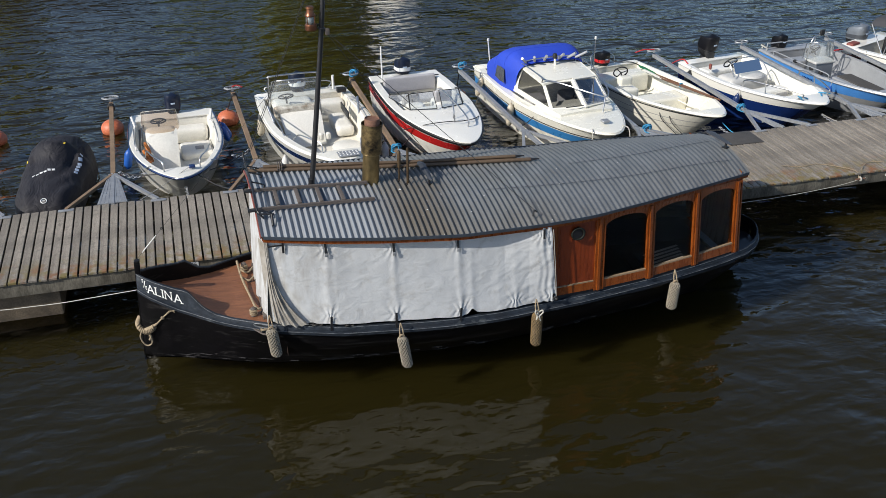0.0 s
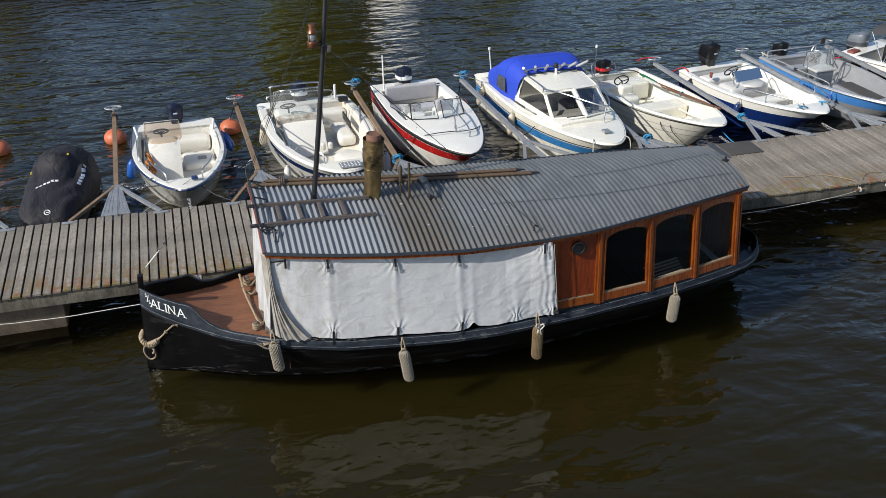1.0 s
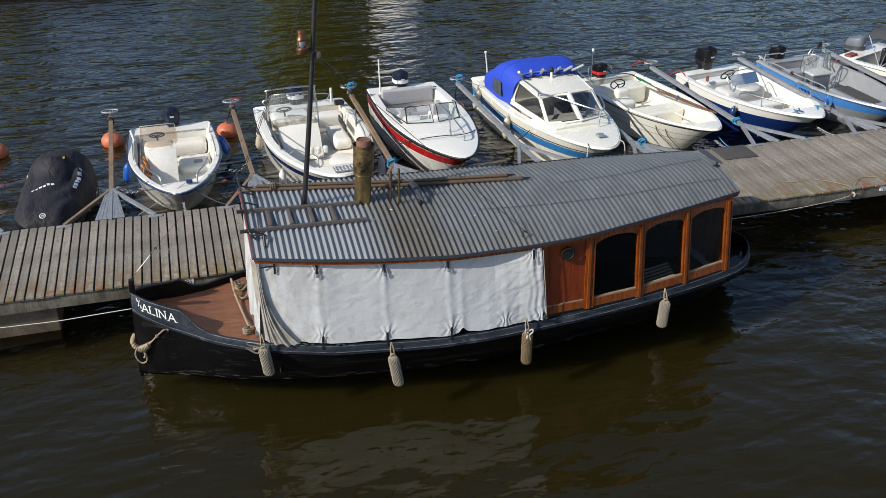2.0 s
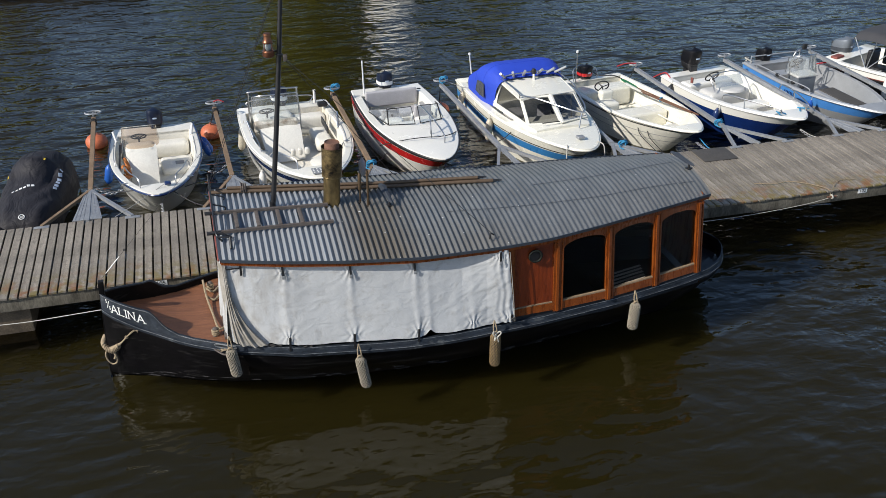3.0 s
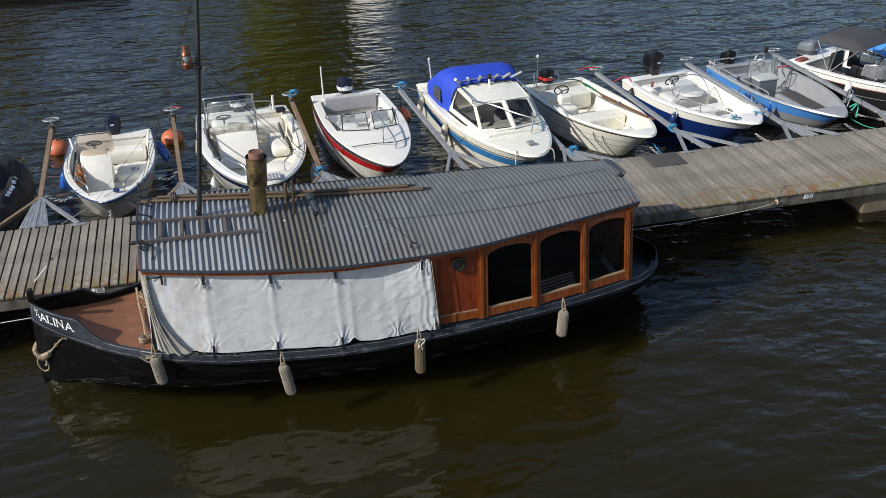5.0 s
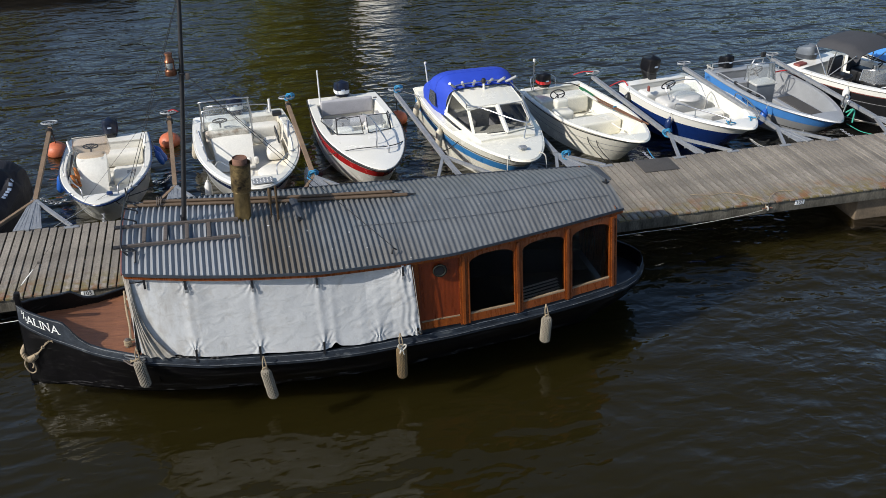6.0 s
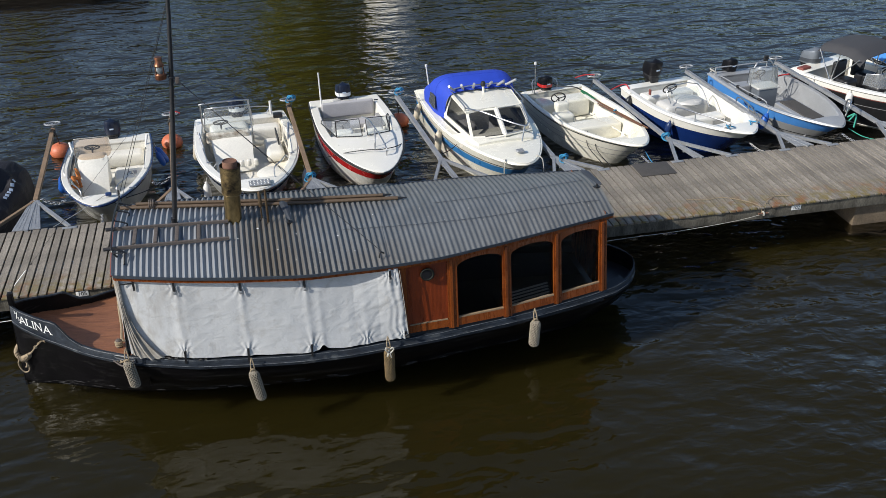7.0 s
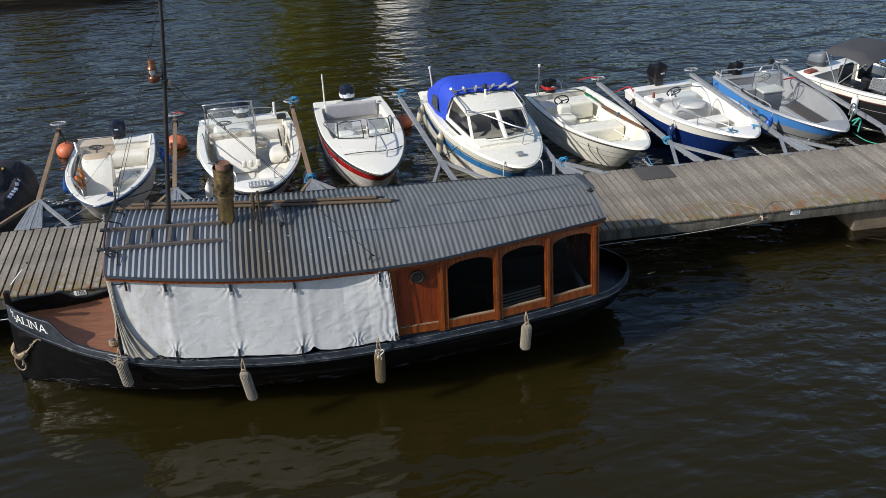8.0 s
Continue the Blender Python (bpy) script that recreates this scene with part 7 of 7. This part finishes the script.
for k in range(4):
    bars(b, [(-1.045, 0.90 * L - 0.05 * k, 0.76)], 0.035, 0.08, M_rubber, 90)
outboard(b, -0.05, L + 0.05, 0.98, M_silver, 0, 1.25, "large silver-grey outboard cowling", M_slate)

# 9: the next boat along, under a blue cover
b, L = place_boat("motorboat", "white motorboat under a bright blue cloth cover", (21.2, 3.5), (20.6, 7.9))
B = 2.0
shape = boat_shape(L, B, 0.86, 0.72, 0.58, 0.92)
hb, sh = shape
small_hull(b, L, B, shape, [(0.06, 0.12, M_rubber, "")], M_gel, M_rubber, M_gel, u0=0.16, u1=0.92, floor=0.22, side=0.15)
part("boat_cover", loft([[(v * (hb(u) + 0.02), u * L, sh(u) + 0.03 + 0.85 * (1 - abs(v) ** 1.6) * math.sin(math.pi * (u - 0.2) / 0.78) ** 0.6 + 0.015 * noise.noise(Vector((v * 4, u * 9, 2)))) for v in np.linspace(-1, 1, 13)] for u in np.linspace(0.22, 0.96, 15)]), M_alublue, b, "bright blue cloth cover over a ridge")
outboard(b, 0.0, L + 0.03, 0.94, M_black, 0, 1.1)

# ---- mooring booms between the boats ----
def boom(hx, hy, hz, ax, ay, feet, mat, buoy=(0.0, 0.35), plate=None):
    """A mooring boom: beam from the head to the apex of a triangular foot on the jetty, with a float under its head."""
    t = thing("mooring_boom", "rusty brown steel mooring boom with orange float" if mat is M_boom else "galvanised steel mooring boom with triangular foot", "mooring boom", "mooring booms of the jetty", at=(ax, DOCK_W, DECK))
    o = Vector((ax, DOCK_W, DECK))
    head, apex = Vector((hx, hy, hz)) - o, Vector((ax, ay, DECK + 0.04)) - o

    def bar(p, q, w, h, name, m, lab=""):
        d = (q - p).normalized()
        side = d.cross(Vector((0, 0, 1))).normalized() * w / 2
        up = Vector((0, 0, h / 2))
        return part(name, loft([[r - side - up, r + side - up, r + side + up, r - side + up] for r in (p, (p + q) / 2, q)], closed=True, cap=True), m, t, lab, smooth=False)
    bar(head, apex, 0.085, 0.08, "beam", mat)
    for k, f in enumerate(feet):
        bar(apex, Vector((f, DOCK_W - 0.02, DECK + 0.0)) - o, 0.06, 0.06, "strut", M_galv if k else mat)
    a, b2 = plate or (feet[0] * 0.5 + ax * 0.5, feet[-1] * 0.3 + ax * 0.7)
    pl = [apex + Vector((-0.08, 0, 0.02)), apex + Vector((0.08, 0, 0.02)), Vector((b2, DOCK_W + 0.02, DECK + 0.02)) - o, Vector((a, DOCK_W + 0.02, DECK + 0.02)) - o]
    def sheet(u0, u1, v0, v1, z0, z1):
        ends = [[pl[0].lerp(pl[1], u).lerp(pl[3].lerp(pl[2], u), v) for u in (u0, u1)] for v in (v0, v1)]
        hi, lo = Vector((0, 0, z1)), Vector((0, 0, z0))
        add_loft(bm, [[a + hi, b + hi, b + lo, a + lo] for a, b in ends], closed=True, cap=True)
    bm = bmesh.new()
    sheet(0.0, 1.0, 0.0, 1.0, -0.012, 0.0)
    for i in range(7):
        sheet(i / 7 + 0.045, i / 7 + 0.085, 0.02, 0.98, 0.0, 0.005)
    for i in range(9):
        sheet(0.02, 0.98, i / 9 + 0.03, i / 9 + 0.045, 0.0, 0.003)
    part("grating", bm, M_galv, t, "galvanised ribbed step plate", smooth=False)
    for y, r in ((0.28, 0.02), (0.62, 0.02)):
        p, q = pl[0].lerp(pl[3], y), pl[1].lerp(pl[2], y)
        part("cross_bar", tube([p - Vector((0, 0, 0.03)), q - Vector((0, 0, 0.03))], r, 6), M_galv, t)
    for f in (feet[0], feet[-1]):
        part("foot_plate", box(Vector((f, DOCK_W - 0.06, DECK + 0.008)) - o, (0.26, 0.08, 0.016), 0.004), M_galv, t)
    # head loop
    lp_ = [head + Vector((0.17 * math.cos(a) , 0.10 * math.sin(a) + 0.02, 0.12)) for a in (2 * math.pi * k / 16 for k in range(17))]
    loop = part("head_loop", tube(lp_, 0.017, 8), M_galv, t, "welded steel mooring loop")
    part("loop_post", tube([head, head + Vector((0, 0.0, 0.13))], 0.022, 8), M_galv, loop)
    for k in range(5):
        part("chain_link", torus(head + Vector((0.10 - 0.05 * k, 0.12, 0.10 - 0.01 * k)), 0.022, 0.007, ((1, 0, 0) if k % 2 else (0, 1, 0)), 10, 6), M_galv, loop)
    if buoy:
        c = head + Vector((buoy[0], buoy[1], 0)) 
        c.z = WATER + 0.09 - o.z
        bm = bmesh.new()
        bmesh.ops.create_uvsphere(bm, u_segments=24, v_segments=14, radius=0.25)
        bmesh.ops.scale(bm, vec=(1.0, 1.0, 0.80), verts=bm.verts)
        bmesh.ops.translate(bm, vec=c, verts=bm.verts)
        fl = part("float", bm, M_orange, t, "faded orange round float")
        part("float_line", tube([c + Vector((0, 0, 0.2)), head + Vector((0, 0.05, -0.03))], 0.012, 6), M_rubber, fl)
        part("float_eye", torus(c + Vector((0, 0, 0.21)), 0.035, 0.012, (1, 0, 0), 12, 6), M_orange, fl)
    return t


boom(-1.25, 6.95, 0.80, -1.20, 3.60, (-1.98, -1.2, -0.42), M_boom, (-0.12, 0.85), (-1.46, -0.95))
boom(1.33, 6.90, 0.80, 1.45, 3.55, (0.85, 1.5, 2.15), M_boom, (-0.12, 0.80), (1.2, 1.7))
boom(4.03, 7.10, 0.82, 4.20, 3.30, (3.75, 4.6, 5.0), M_boom, (-0.10, 0.55), (3.98, 4.55))
boom(6.62, 6.98, 0.82, 6.98, 3.62, (6.55, 7.15, 7.9), M_galv, (0.15, 0.70), (7.05, 7.1))
boom(9.06, 6.95, 0.82, 9.32, 3.10, (9.10, 9.75, 10.15), M_galv, None, (9.35, 9.75))
boom(11.57, 6.80, 0.84, 12.08, 3.38, (11.80, 12.39, 13.03), M_galv, (0.12, 0.75), (12.2, 12.3))
boom(14.05, 6.86, 0.84, 14.55, 3.16, (14.27, 14.85, 15.40), M_galv, None, (14.6, 15.0))
boom(16.55, 6.90, 0.84, 17.05, 3.20, (16.80, 17.3, 17.95), M_galv, None, (17.1, 17.5))
boom(-3.75, 7.00, 0.80, -3.70, 3.55, (-4.4, -3.7, -3.0), M_boom, (-0.1, 0.80))

# ---- covered jet ski ----
ski = thing("jet_ski", "jet ski under a creased black cloth cover", "jet ski", at=(-2.52, 3.15, WATER), rz=-6)
rings = []
for k in range(41):
    t = k / 40
    y = 2.75 * t
    w = curve(t, [0, 0.05, 0.2, 0.5, 0.75, 0.92, 1.0], [0.34, 0.46, 0.57, 0.63, 0.66, 0.64, 0.56])
    h = curve(t, [0, 0.03, 0.12, 0.40, 0.56, 0.64, 0.70, 0.76, 0.86, 0.97, 1.0], [0.12, 0.42, 0.56, 0.66, 0.76, 1.00, 1.04, 0.90, 0.86, 0.80, 0.24])
    ridge = curve(t, [0, 0.4, 0.6, 0.75, 1.0], [0.75, 0.65, 0.5, 0.42, 0.5])
    row = []
    for i in range(33):
        a = math.pi * i / 32
        cx = math.copysign(abs(math.cos(a)) ** ridge, math.cos(a))
        cz = abs(math.sin(a)) ** 0.45
        shoulder = 0.62 / max(h, 0.3)
        hump = min(1.0, shoulder + (1 - shoulder) * max(0, 1 - (abs(cx) / curve(t, [0.6, 0.8], [0.5, 0.95])) ** 2))
        n_ = 0.02 * noise.noise(Vector((cx * 2.4 + 3, t * 6.0, cz * 2.0))) + 0.020 * math.sin(15 * t + 9 * cx + 4 * noise.noise(Vector((t * 3, cx, 4)))) - 0.05 * abs(noise.noise(Vector((cx * 3 + t * 4, t * 5 - cx * 2, 8.0)))) + 0.02 * noise.noise(Vector((cx * 8, t * 15, 2)))
        mirror = 0.13 * math.exp(-((t - 0.66) / 0.05) ** 2 - ((abs(cx) - 0.72) / 0.16) ** 2)
        row.append((-w * cx * (1 + 0.7 * n_), y, 0.02 + h * hump * cz * (1 + n_) + mirror))
    rings.append(row)
cover = part("cover", loft(rings), M_cover, ski, "black creased cloth cover")
drape = BVHTree.FromPolygons([v.co.copy() for v in cover.data.vertices], [tuple(p.vertices) for p in cover.data.polygons])


def on_cover(x, y, turn=0.0):
    """A pose lying on the cloth, its z axis along the cloth's normal."""
    place, up, _, _ = drape.ray_cast(Vector((x, y, 3.0)), Vector((0, 0, -1)))
    up = up if up.z > 0 else -up
    side = Vector((math.cos(radians(turn)), math.sin(radians(turn)), 0))
    side = (side - up * side.dot(up)).normalized()
    m = Matrix((side, up.cross(side), up)).transposed().to_4x4()
    m.translation = place + up * 0.006
    return m


def cloth_mark(name, x, y, size, mat, turn=0.0, label=""):
    p = part(name, box((0, 0, 0), (*size, 0.006), 0.001), mat, cover, label)
    p.matrix_basis = on_cover(x, y, turn)


cloth_mark("strap_tab", -0.50, 1.74, (0.035, 0.06), M_yellow, 0, "small yellow tab")
cloth_mark("strap_tab", 0.22, 1.86, (0.035, 0.06), M_yellow, 0, "small yellow tab")
for k in range(6):
    cloth_mark("marking_bar", -0.27 + 0.070 * k, 1.06 + 0.024 * k, (0.056, 0.055), M_letter, 18)
    cloth_mark("marking_bar", 0.46 + 0.008 * k, 1.24 + 0.115 * k, (0.075, 0.080), M_palemark, 4)
badge = part("badge", torus((0, 0, 0), 0.05, 0.010, (0, 0, 1), 18, 6), M_letter, cover, "round white badge")
badge.matrix_basis = on_cover(0.04, 0.20)
cloth_mark("badge_centre", 0.04, 0.20, (0.05, 0.02), M_letter)

# ---- mat, plates, lines ----
mat_ob = part("rubber_mat", box((0, 0, 0.008), (0.76, 0.60, 0.014), 0.004), M_mat, None)
mat_ob.matrix_basis = pose(11.17, 2.10, DECK + 0.002, 0, 0, -1)
tagged(mat_ob, "dark grey rubber mat lying on the jetty planks", "mat")


def berth_plate(x, text):
    t = thing("berth_plate", "small white plate with black berth number on the jetty side", "sign", "berth plates", at=(x, -0.004, DECK - 0.10))
    part("plate", box((0, 0, 0), (0.20, 0.008, 0.095), 0.002), M_letter, t)
    words("number", text, 0.10, Matrix.Translation((0, -0.006, 0)) @ Matrix.Rotation(radians(90), 4, "X"), M_black, t, thick=0.001)


berth_plate(0.03, "105")
berth_plate(13.2, "102")

rope_to("mooring_line", "thin pale line slung along the jetty side", [(-0.77, -1.36, 0.915), (-1.3, -1.169, 0.782), (-1.85, -0.967, 0.642), (-2.35, -0.787, 0.545), (-2.77, -0.634, 0.467), (-3.6, -0.33, 0.37), (-4.5, 0.0, 0.33)], 0.006, M_whiterope)
rope_to("mooring_line", "thin pale line slung from jetty to stern", [(12.60, -0.06, 0.45), (11.93, -0.07, 0.355), (10.8, -0.09, 0.297), (9.7, -0.12, 0.30), (9.15, -0.35, 0.42), (8.95, -0.75, 0.64)], 0.005, M_whiterope)
rope_to("mooring_line", "pale rope lying loose on the jetty", [(11.2, 0.62, 0.57), (11.55, 0.50, 0.57), (11.9, 0.52, 0.57), (12.25, 0.28, 0.57), (12.42, 0.02, 0.57), (12.46, -0.03, 0.46), (12.40, -0.04, 0.40), (12.5, -0.03, 0.44), (12.6, 0.1, 0.57), (12.9, 0.32, 0.57), (13.2, 0.28, 0.57)], 0.008, M_rope)
cleat_t = thing("jetty_cleat", "iron cleat on the jetty side wound with rope", "cleat", at=(12.48, -0.01, 0.44))
part("horn", tube([(-0.10, -0.05, 0), (0.10, -0.05, 0)], 0.016, 8), M_rust, cleat_t)
part("rope_turn", torus((0, -0.05, 0), 0.035, 0.016, (1, 0, 0.2), 14, 6), M_whiterope, cleat_t)
# lines and chains from boats to booms and jetty
for k, (p, q, m) in enumerate((((0.10, 2.98, 0.45), (0.12, 2.36, 0.50), M_galv), ((-0.30, 3.28, 0.64), (-1.12, 3.62, 0.62), M_rubber), ((0.55, 3.3, 0.60), (1.35, 4.0, 0.62), M_rubber), 
                               ((4.70, 4.2, 0.45), (4.25, 3.4, 0.62), M_rubber), ((7.75, 6.9, 0.60), (6.7, 6.95, 0.92), M_whiterope), ((7.6, 4.5, 0.55), (6.95, 3.8, 0.60), M_rubber),
                               ((11.5, 3.3, 0.40), (11.35, 2.36, 0.50), M_bluerope), ((13.9, 3.15, 0.42), (14.0, 2.36, 0.50), M_whiterope), ((16.5, 3.4, 0.40), (16.55, 2.38, 0.52), M_greenrope), ((0.3, 3.2, 0.60), (0.95, 2.36, 0.55), M_rubber))):
    mp = ((p[0] + q[0]) / 2, (p[1] + q[1]) / 2, (p[2] + q[2]) / 2 - 0.05)
    rope_to("mooring_line", ("short galvanised chain", "thin black mooring line", "pale mooring rope", "blue mooring rope")[0 if m is M_galv else 1 if m is M_rubber else 2 if m is M_whiterope else 3] + " from boat to jetty", [p, mp, q], 0.007 if m in (M_galv, M_whiterope) else 0.010, m)
for x, y, z in ((4.20, 3.34, 0.63), (12.05, 3.5, 0.63), (9.5, 2.95, 0.63), (4.12, 7.12, 0.95), (6.70, 7.0, 0.94)):
    kn = thing("rope_knot", "bunch of blue rope knotted round a boom", "rope", "blue rope knots", at=(x, y, z))
    for j in range(4):
        part("turn", torus((0.02 * j - 0.03, 0.02 * (j % 2), 0.0), 0.075, 0.014, (0.6 - 0.3 * j, 1, 0.3 * (j % 3)), 14, 6), M_bluerope, kn)
    part("tail", tube([(0, 0, 0.03), (-0.10, -0.05, 0.02), (-0.14, -0.16, 0.0), (-0.08, -0.22, -0.02)], 0.012, 6, bend=5), M_bluerope, kn)



def chain(p, q, links, r=0.026, label="short galvanised mooring chain"):
    """Steel links laid alternately crosswise between two points."""
    p, q = Vector(p), Vector(q)
    t = thing("mooring_chain", label, "chain", "mooring chains", at=p)
    d = q - p
    side = d.cross(Vector((0, 0, 1))).normalized()
    for k in range(links):
        u = (k + 0.5) / links
        c = d * u - Vector((0, 0, 0.10 * math.sin(math.pi * u)))
        part("link", torus(c, r, 0.0075, side if k % 2 else (0, 0, 1), 10, 5), M_galv, t)


chain((-1.10, 3.62, 0.63), (-0.60, 3.42, 0.63), 11)
chain((1.38, 4.05, 0.64), (1.02, 3.88, 0.62), 9)
chain((0.08, 3.02, 0.44), (0.12, 2.42, 0.50), 13)
chain((11.40, 3.25, 0.34), (11.52, 2.42, 0.50), 17)
chain((13.98, 3.25, 0.36), (14.10, 2.42, 0.50), 17)
chain((16.25, 3.25, 0.36), (16.40, 2.42, 0.50), 17)
rope_to("mooring_line", "thin pale mooring line from bow cleat to jetty", [(0.20, 3.25, 0.74), (-0.35, 2.75, 0.62), (-0.72, 2.40, 0.57)], 0.006, M_whiterope)
for x, y, z, dx in ((1.33, 6.90, 0.95, 0.22), (11.57, 6.80, 0.98, -0.5)):
    rope_to("boom_line", "short red line knotted to the boom head", [(x, y, z), (x + dx * 0.5, y + 0.03, z + 0.01), (x + dx, y + 0.02, z - 0.04)], 0.014, M_redrope)
for x, y in ((-1.25, 6.75), (1.34, 6.70), (4.04, 6.95)):
    wr = thing("boom_lashing", "dark line wound round the boom below its head", "rope", "boom lashings", at=(x, y, 0.80))
    for k in range(3):
        part("turn", torus((0.003 * k, -0.05 * k, -0.004 * k), 0.066, 0.010, (0.1 * (k - 1), 1, 0.05), 14, 6), M_rubber, wr)

# ---- planks of the jetty ----
pm = bpy.data.meshes.new("plank")
bm = box((0, 0, 0), (0.119, DOCK_W + 0.05, 0.035), 0.004)
bm.to_mesh(pm)
bm.free()
pm.materials.append(M_plank)
rnd = random.Random(4)
for i in range(int((X1 - X0) / PITCH)):
    p = new("plank", pm)
    p.parent = jetty
    p.location = (X0 + 0.06 + i * PITCH + rnd.uniform(-0.002, 0.002), DOCK_W / 2 + rnd.uniform(-0.008, 0.008), DECK - 0.0175 + rnd.uniform(-0.003, 0.003))
    p.rotation_euler = (rnd.uniform(-0.001, 0.001), rnd.uniform(-0.012, 0.012), rnd.uniform(-0.002, 0.002))


# ---- far bank, beyond the open water ----
bank = part("ground", box((0, 0, 0), (400, 60, 1.6), 0.2), M_bank, None)
bank.location = (20, 58.0, WATER + 0.2)
tagged(bank, "low grassy far bank of the river", "river bank", kind="structure")


def bank_tree(x, y, h, w, seed, label):
    """A tapered trunk with limbs and a crown of many small leaf clumps."""
    t = thing("bank_tree", label, "tree", "trees on the far bank", at=(x, y, WATER + 0.9))
    r = random.Random(seed)
    bm = bmesh.new()
    add_tube(bm, [(0, 0, 0), (0.1, 0, h * 0.35), (0.0, 0.1, h * 0.8)], [0.04 * h * 0.5, 0.03 * h * 0.5, 0.01 * h * 0.5], 8)
    for k in range(9):
        a, z = r.uniform(0, 6.28), h * r.uniform(0.2, 0.75)
        add_tube(bm, [(0, 0, z), (w * 0.3 * math.cos(a), w * 0.3 * math.sin(a), z + h * 0.12)], [0.012 * h * 0.5, 0.004 * h * 0.5], 6)
    part("trunk", bm, M_bark, t)
    verts, faces = [], []
    for k in range(int(52 * h * w ** 0.8)):
        z = r.uniform(0.06, 1.0)
        rad = w * 0.5 * (math.sin(math.pi * min(1, z * 0.85 + 0.12)) ** 0.6) * math.sqrt(r.random()) * (0.85 + 0.3 * noise.noise(Vector((seed, z * 4, 0))))
        a = r.uniform(0, 6.283)
        c = Vector((rad * math.cos(a), rad * math.sin(a), z * h))
        for q in range(5):
            d = Vector((r.gauss(0, 0.22), r.gauss(0, 0.22), r.gauss(0, 0.18)))
            u = Vector((r.gauss(0, 1), r.gauss(0, 1), r.gauss(0, 1))).normalized() * 0.20
            v = u.cross(Vector((r.gauss(0, 1), r.gauss(0, 1), r.gauss(0, 1)))).normalized() * 0.12
            i = len(verts)
            verts += [tuple(c + d - u), tuple(c + d + v), tuple(c + d + u), tuple(c + d - v)]
            faces.append((i, i + 1, i + 2, i + 3))
    me = bpy.data.meshes.new("crown")
    me.from_pydata(verts, [], faces)
    me.materials.append(M_leaf)
    ob = new("crown", me)
    ob.parent = t
    return t


bank_tree(6.6, 28.5, 14.5, 7.2, 1, "bushy olive green willow on the far bank")
bank_tree(-7.5, 37.0, 5.0, 4.0, 2, "bushy green tree on the far bank")
bank_tree(-14.5, 36.0, 6.0, 4.0, 3, "bushy green tree on the far bank")
bank_tree(13.5, 38.0, 4.5, 4.5, 4, "bushy green tree on the far bank")
bank_tree(18.0, 38.0, 5.0, 4.0, 5, "bushy green tree on the far bank")
for k in range(12):
    bank_tree(-46 + 10.5 * k + 4 * math.sin(k * 2.3), 52 + 5 * math.cos(k * 1.7), 5.0 + 1.8 * math.sin(k * 1.3), 7.5, 10 + k, "broad green tree far back on the bank")
# pale boat moored on the far side
fb = thing("far_boat", "white cabin cruiser moored at the far bank", "boat", at=(9.7, 27.5, WATER))
part("hull", loft([[(-1.3 * s, -3.2 + 6.4 * u, 1.25), (-1.0 * s, -3.0 + 6.2 * u, -0.05), (1.0 * s, -3.0 + 6.2 * u, -0.05), (1.3 * s, -3.2 + 6.4 * u, 1.25)] for u, s in ((0, 0.2), (0.15, 0.7), (0.4, 1.0), (0.8, 1.0), (1.0, 0.9))], closed=True, cap=True), M_gel, fb)
part("cabin", box((0, 0.6, 1.85), (2.1, 3.6, 1.3), 0.18), M_gel, fb)
part("flybridge", box((0, 1.1, 2.85), (1.8, 2.2, 0.8), 0.16), M_gel, fb)
# low dark barge along the far side
barge = thing("barge", "low dark brown barge moored at the far bank", "boat", at=(-8.5, 24.6, WATER))
part("hull", loft([[(x, -w, 0.62 + 0.1 * abs(x) / 8), (x, -w * 0.94, -0.05), (x, w * 0.94, -0.05), (x, w, 0.62 + 0.1 * abs(x) / 8)] for x, w in ((-8.2, 0.3), (-7.4, 1.0), (-6.0, 1.35), (0, 1.4), (6.0, 1.35), (7.4, 1.0), (8.2, 0.3))], closed=True, cap=True), M_bark, barge)
part("hatch_cover", box((-0.5, 0, 0.72), (9.0, 1.7, 0.22), 0.05), M_bark, barge)
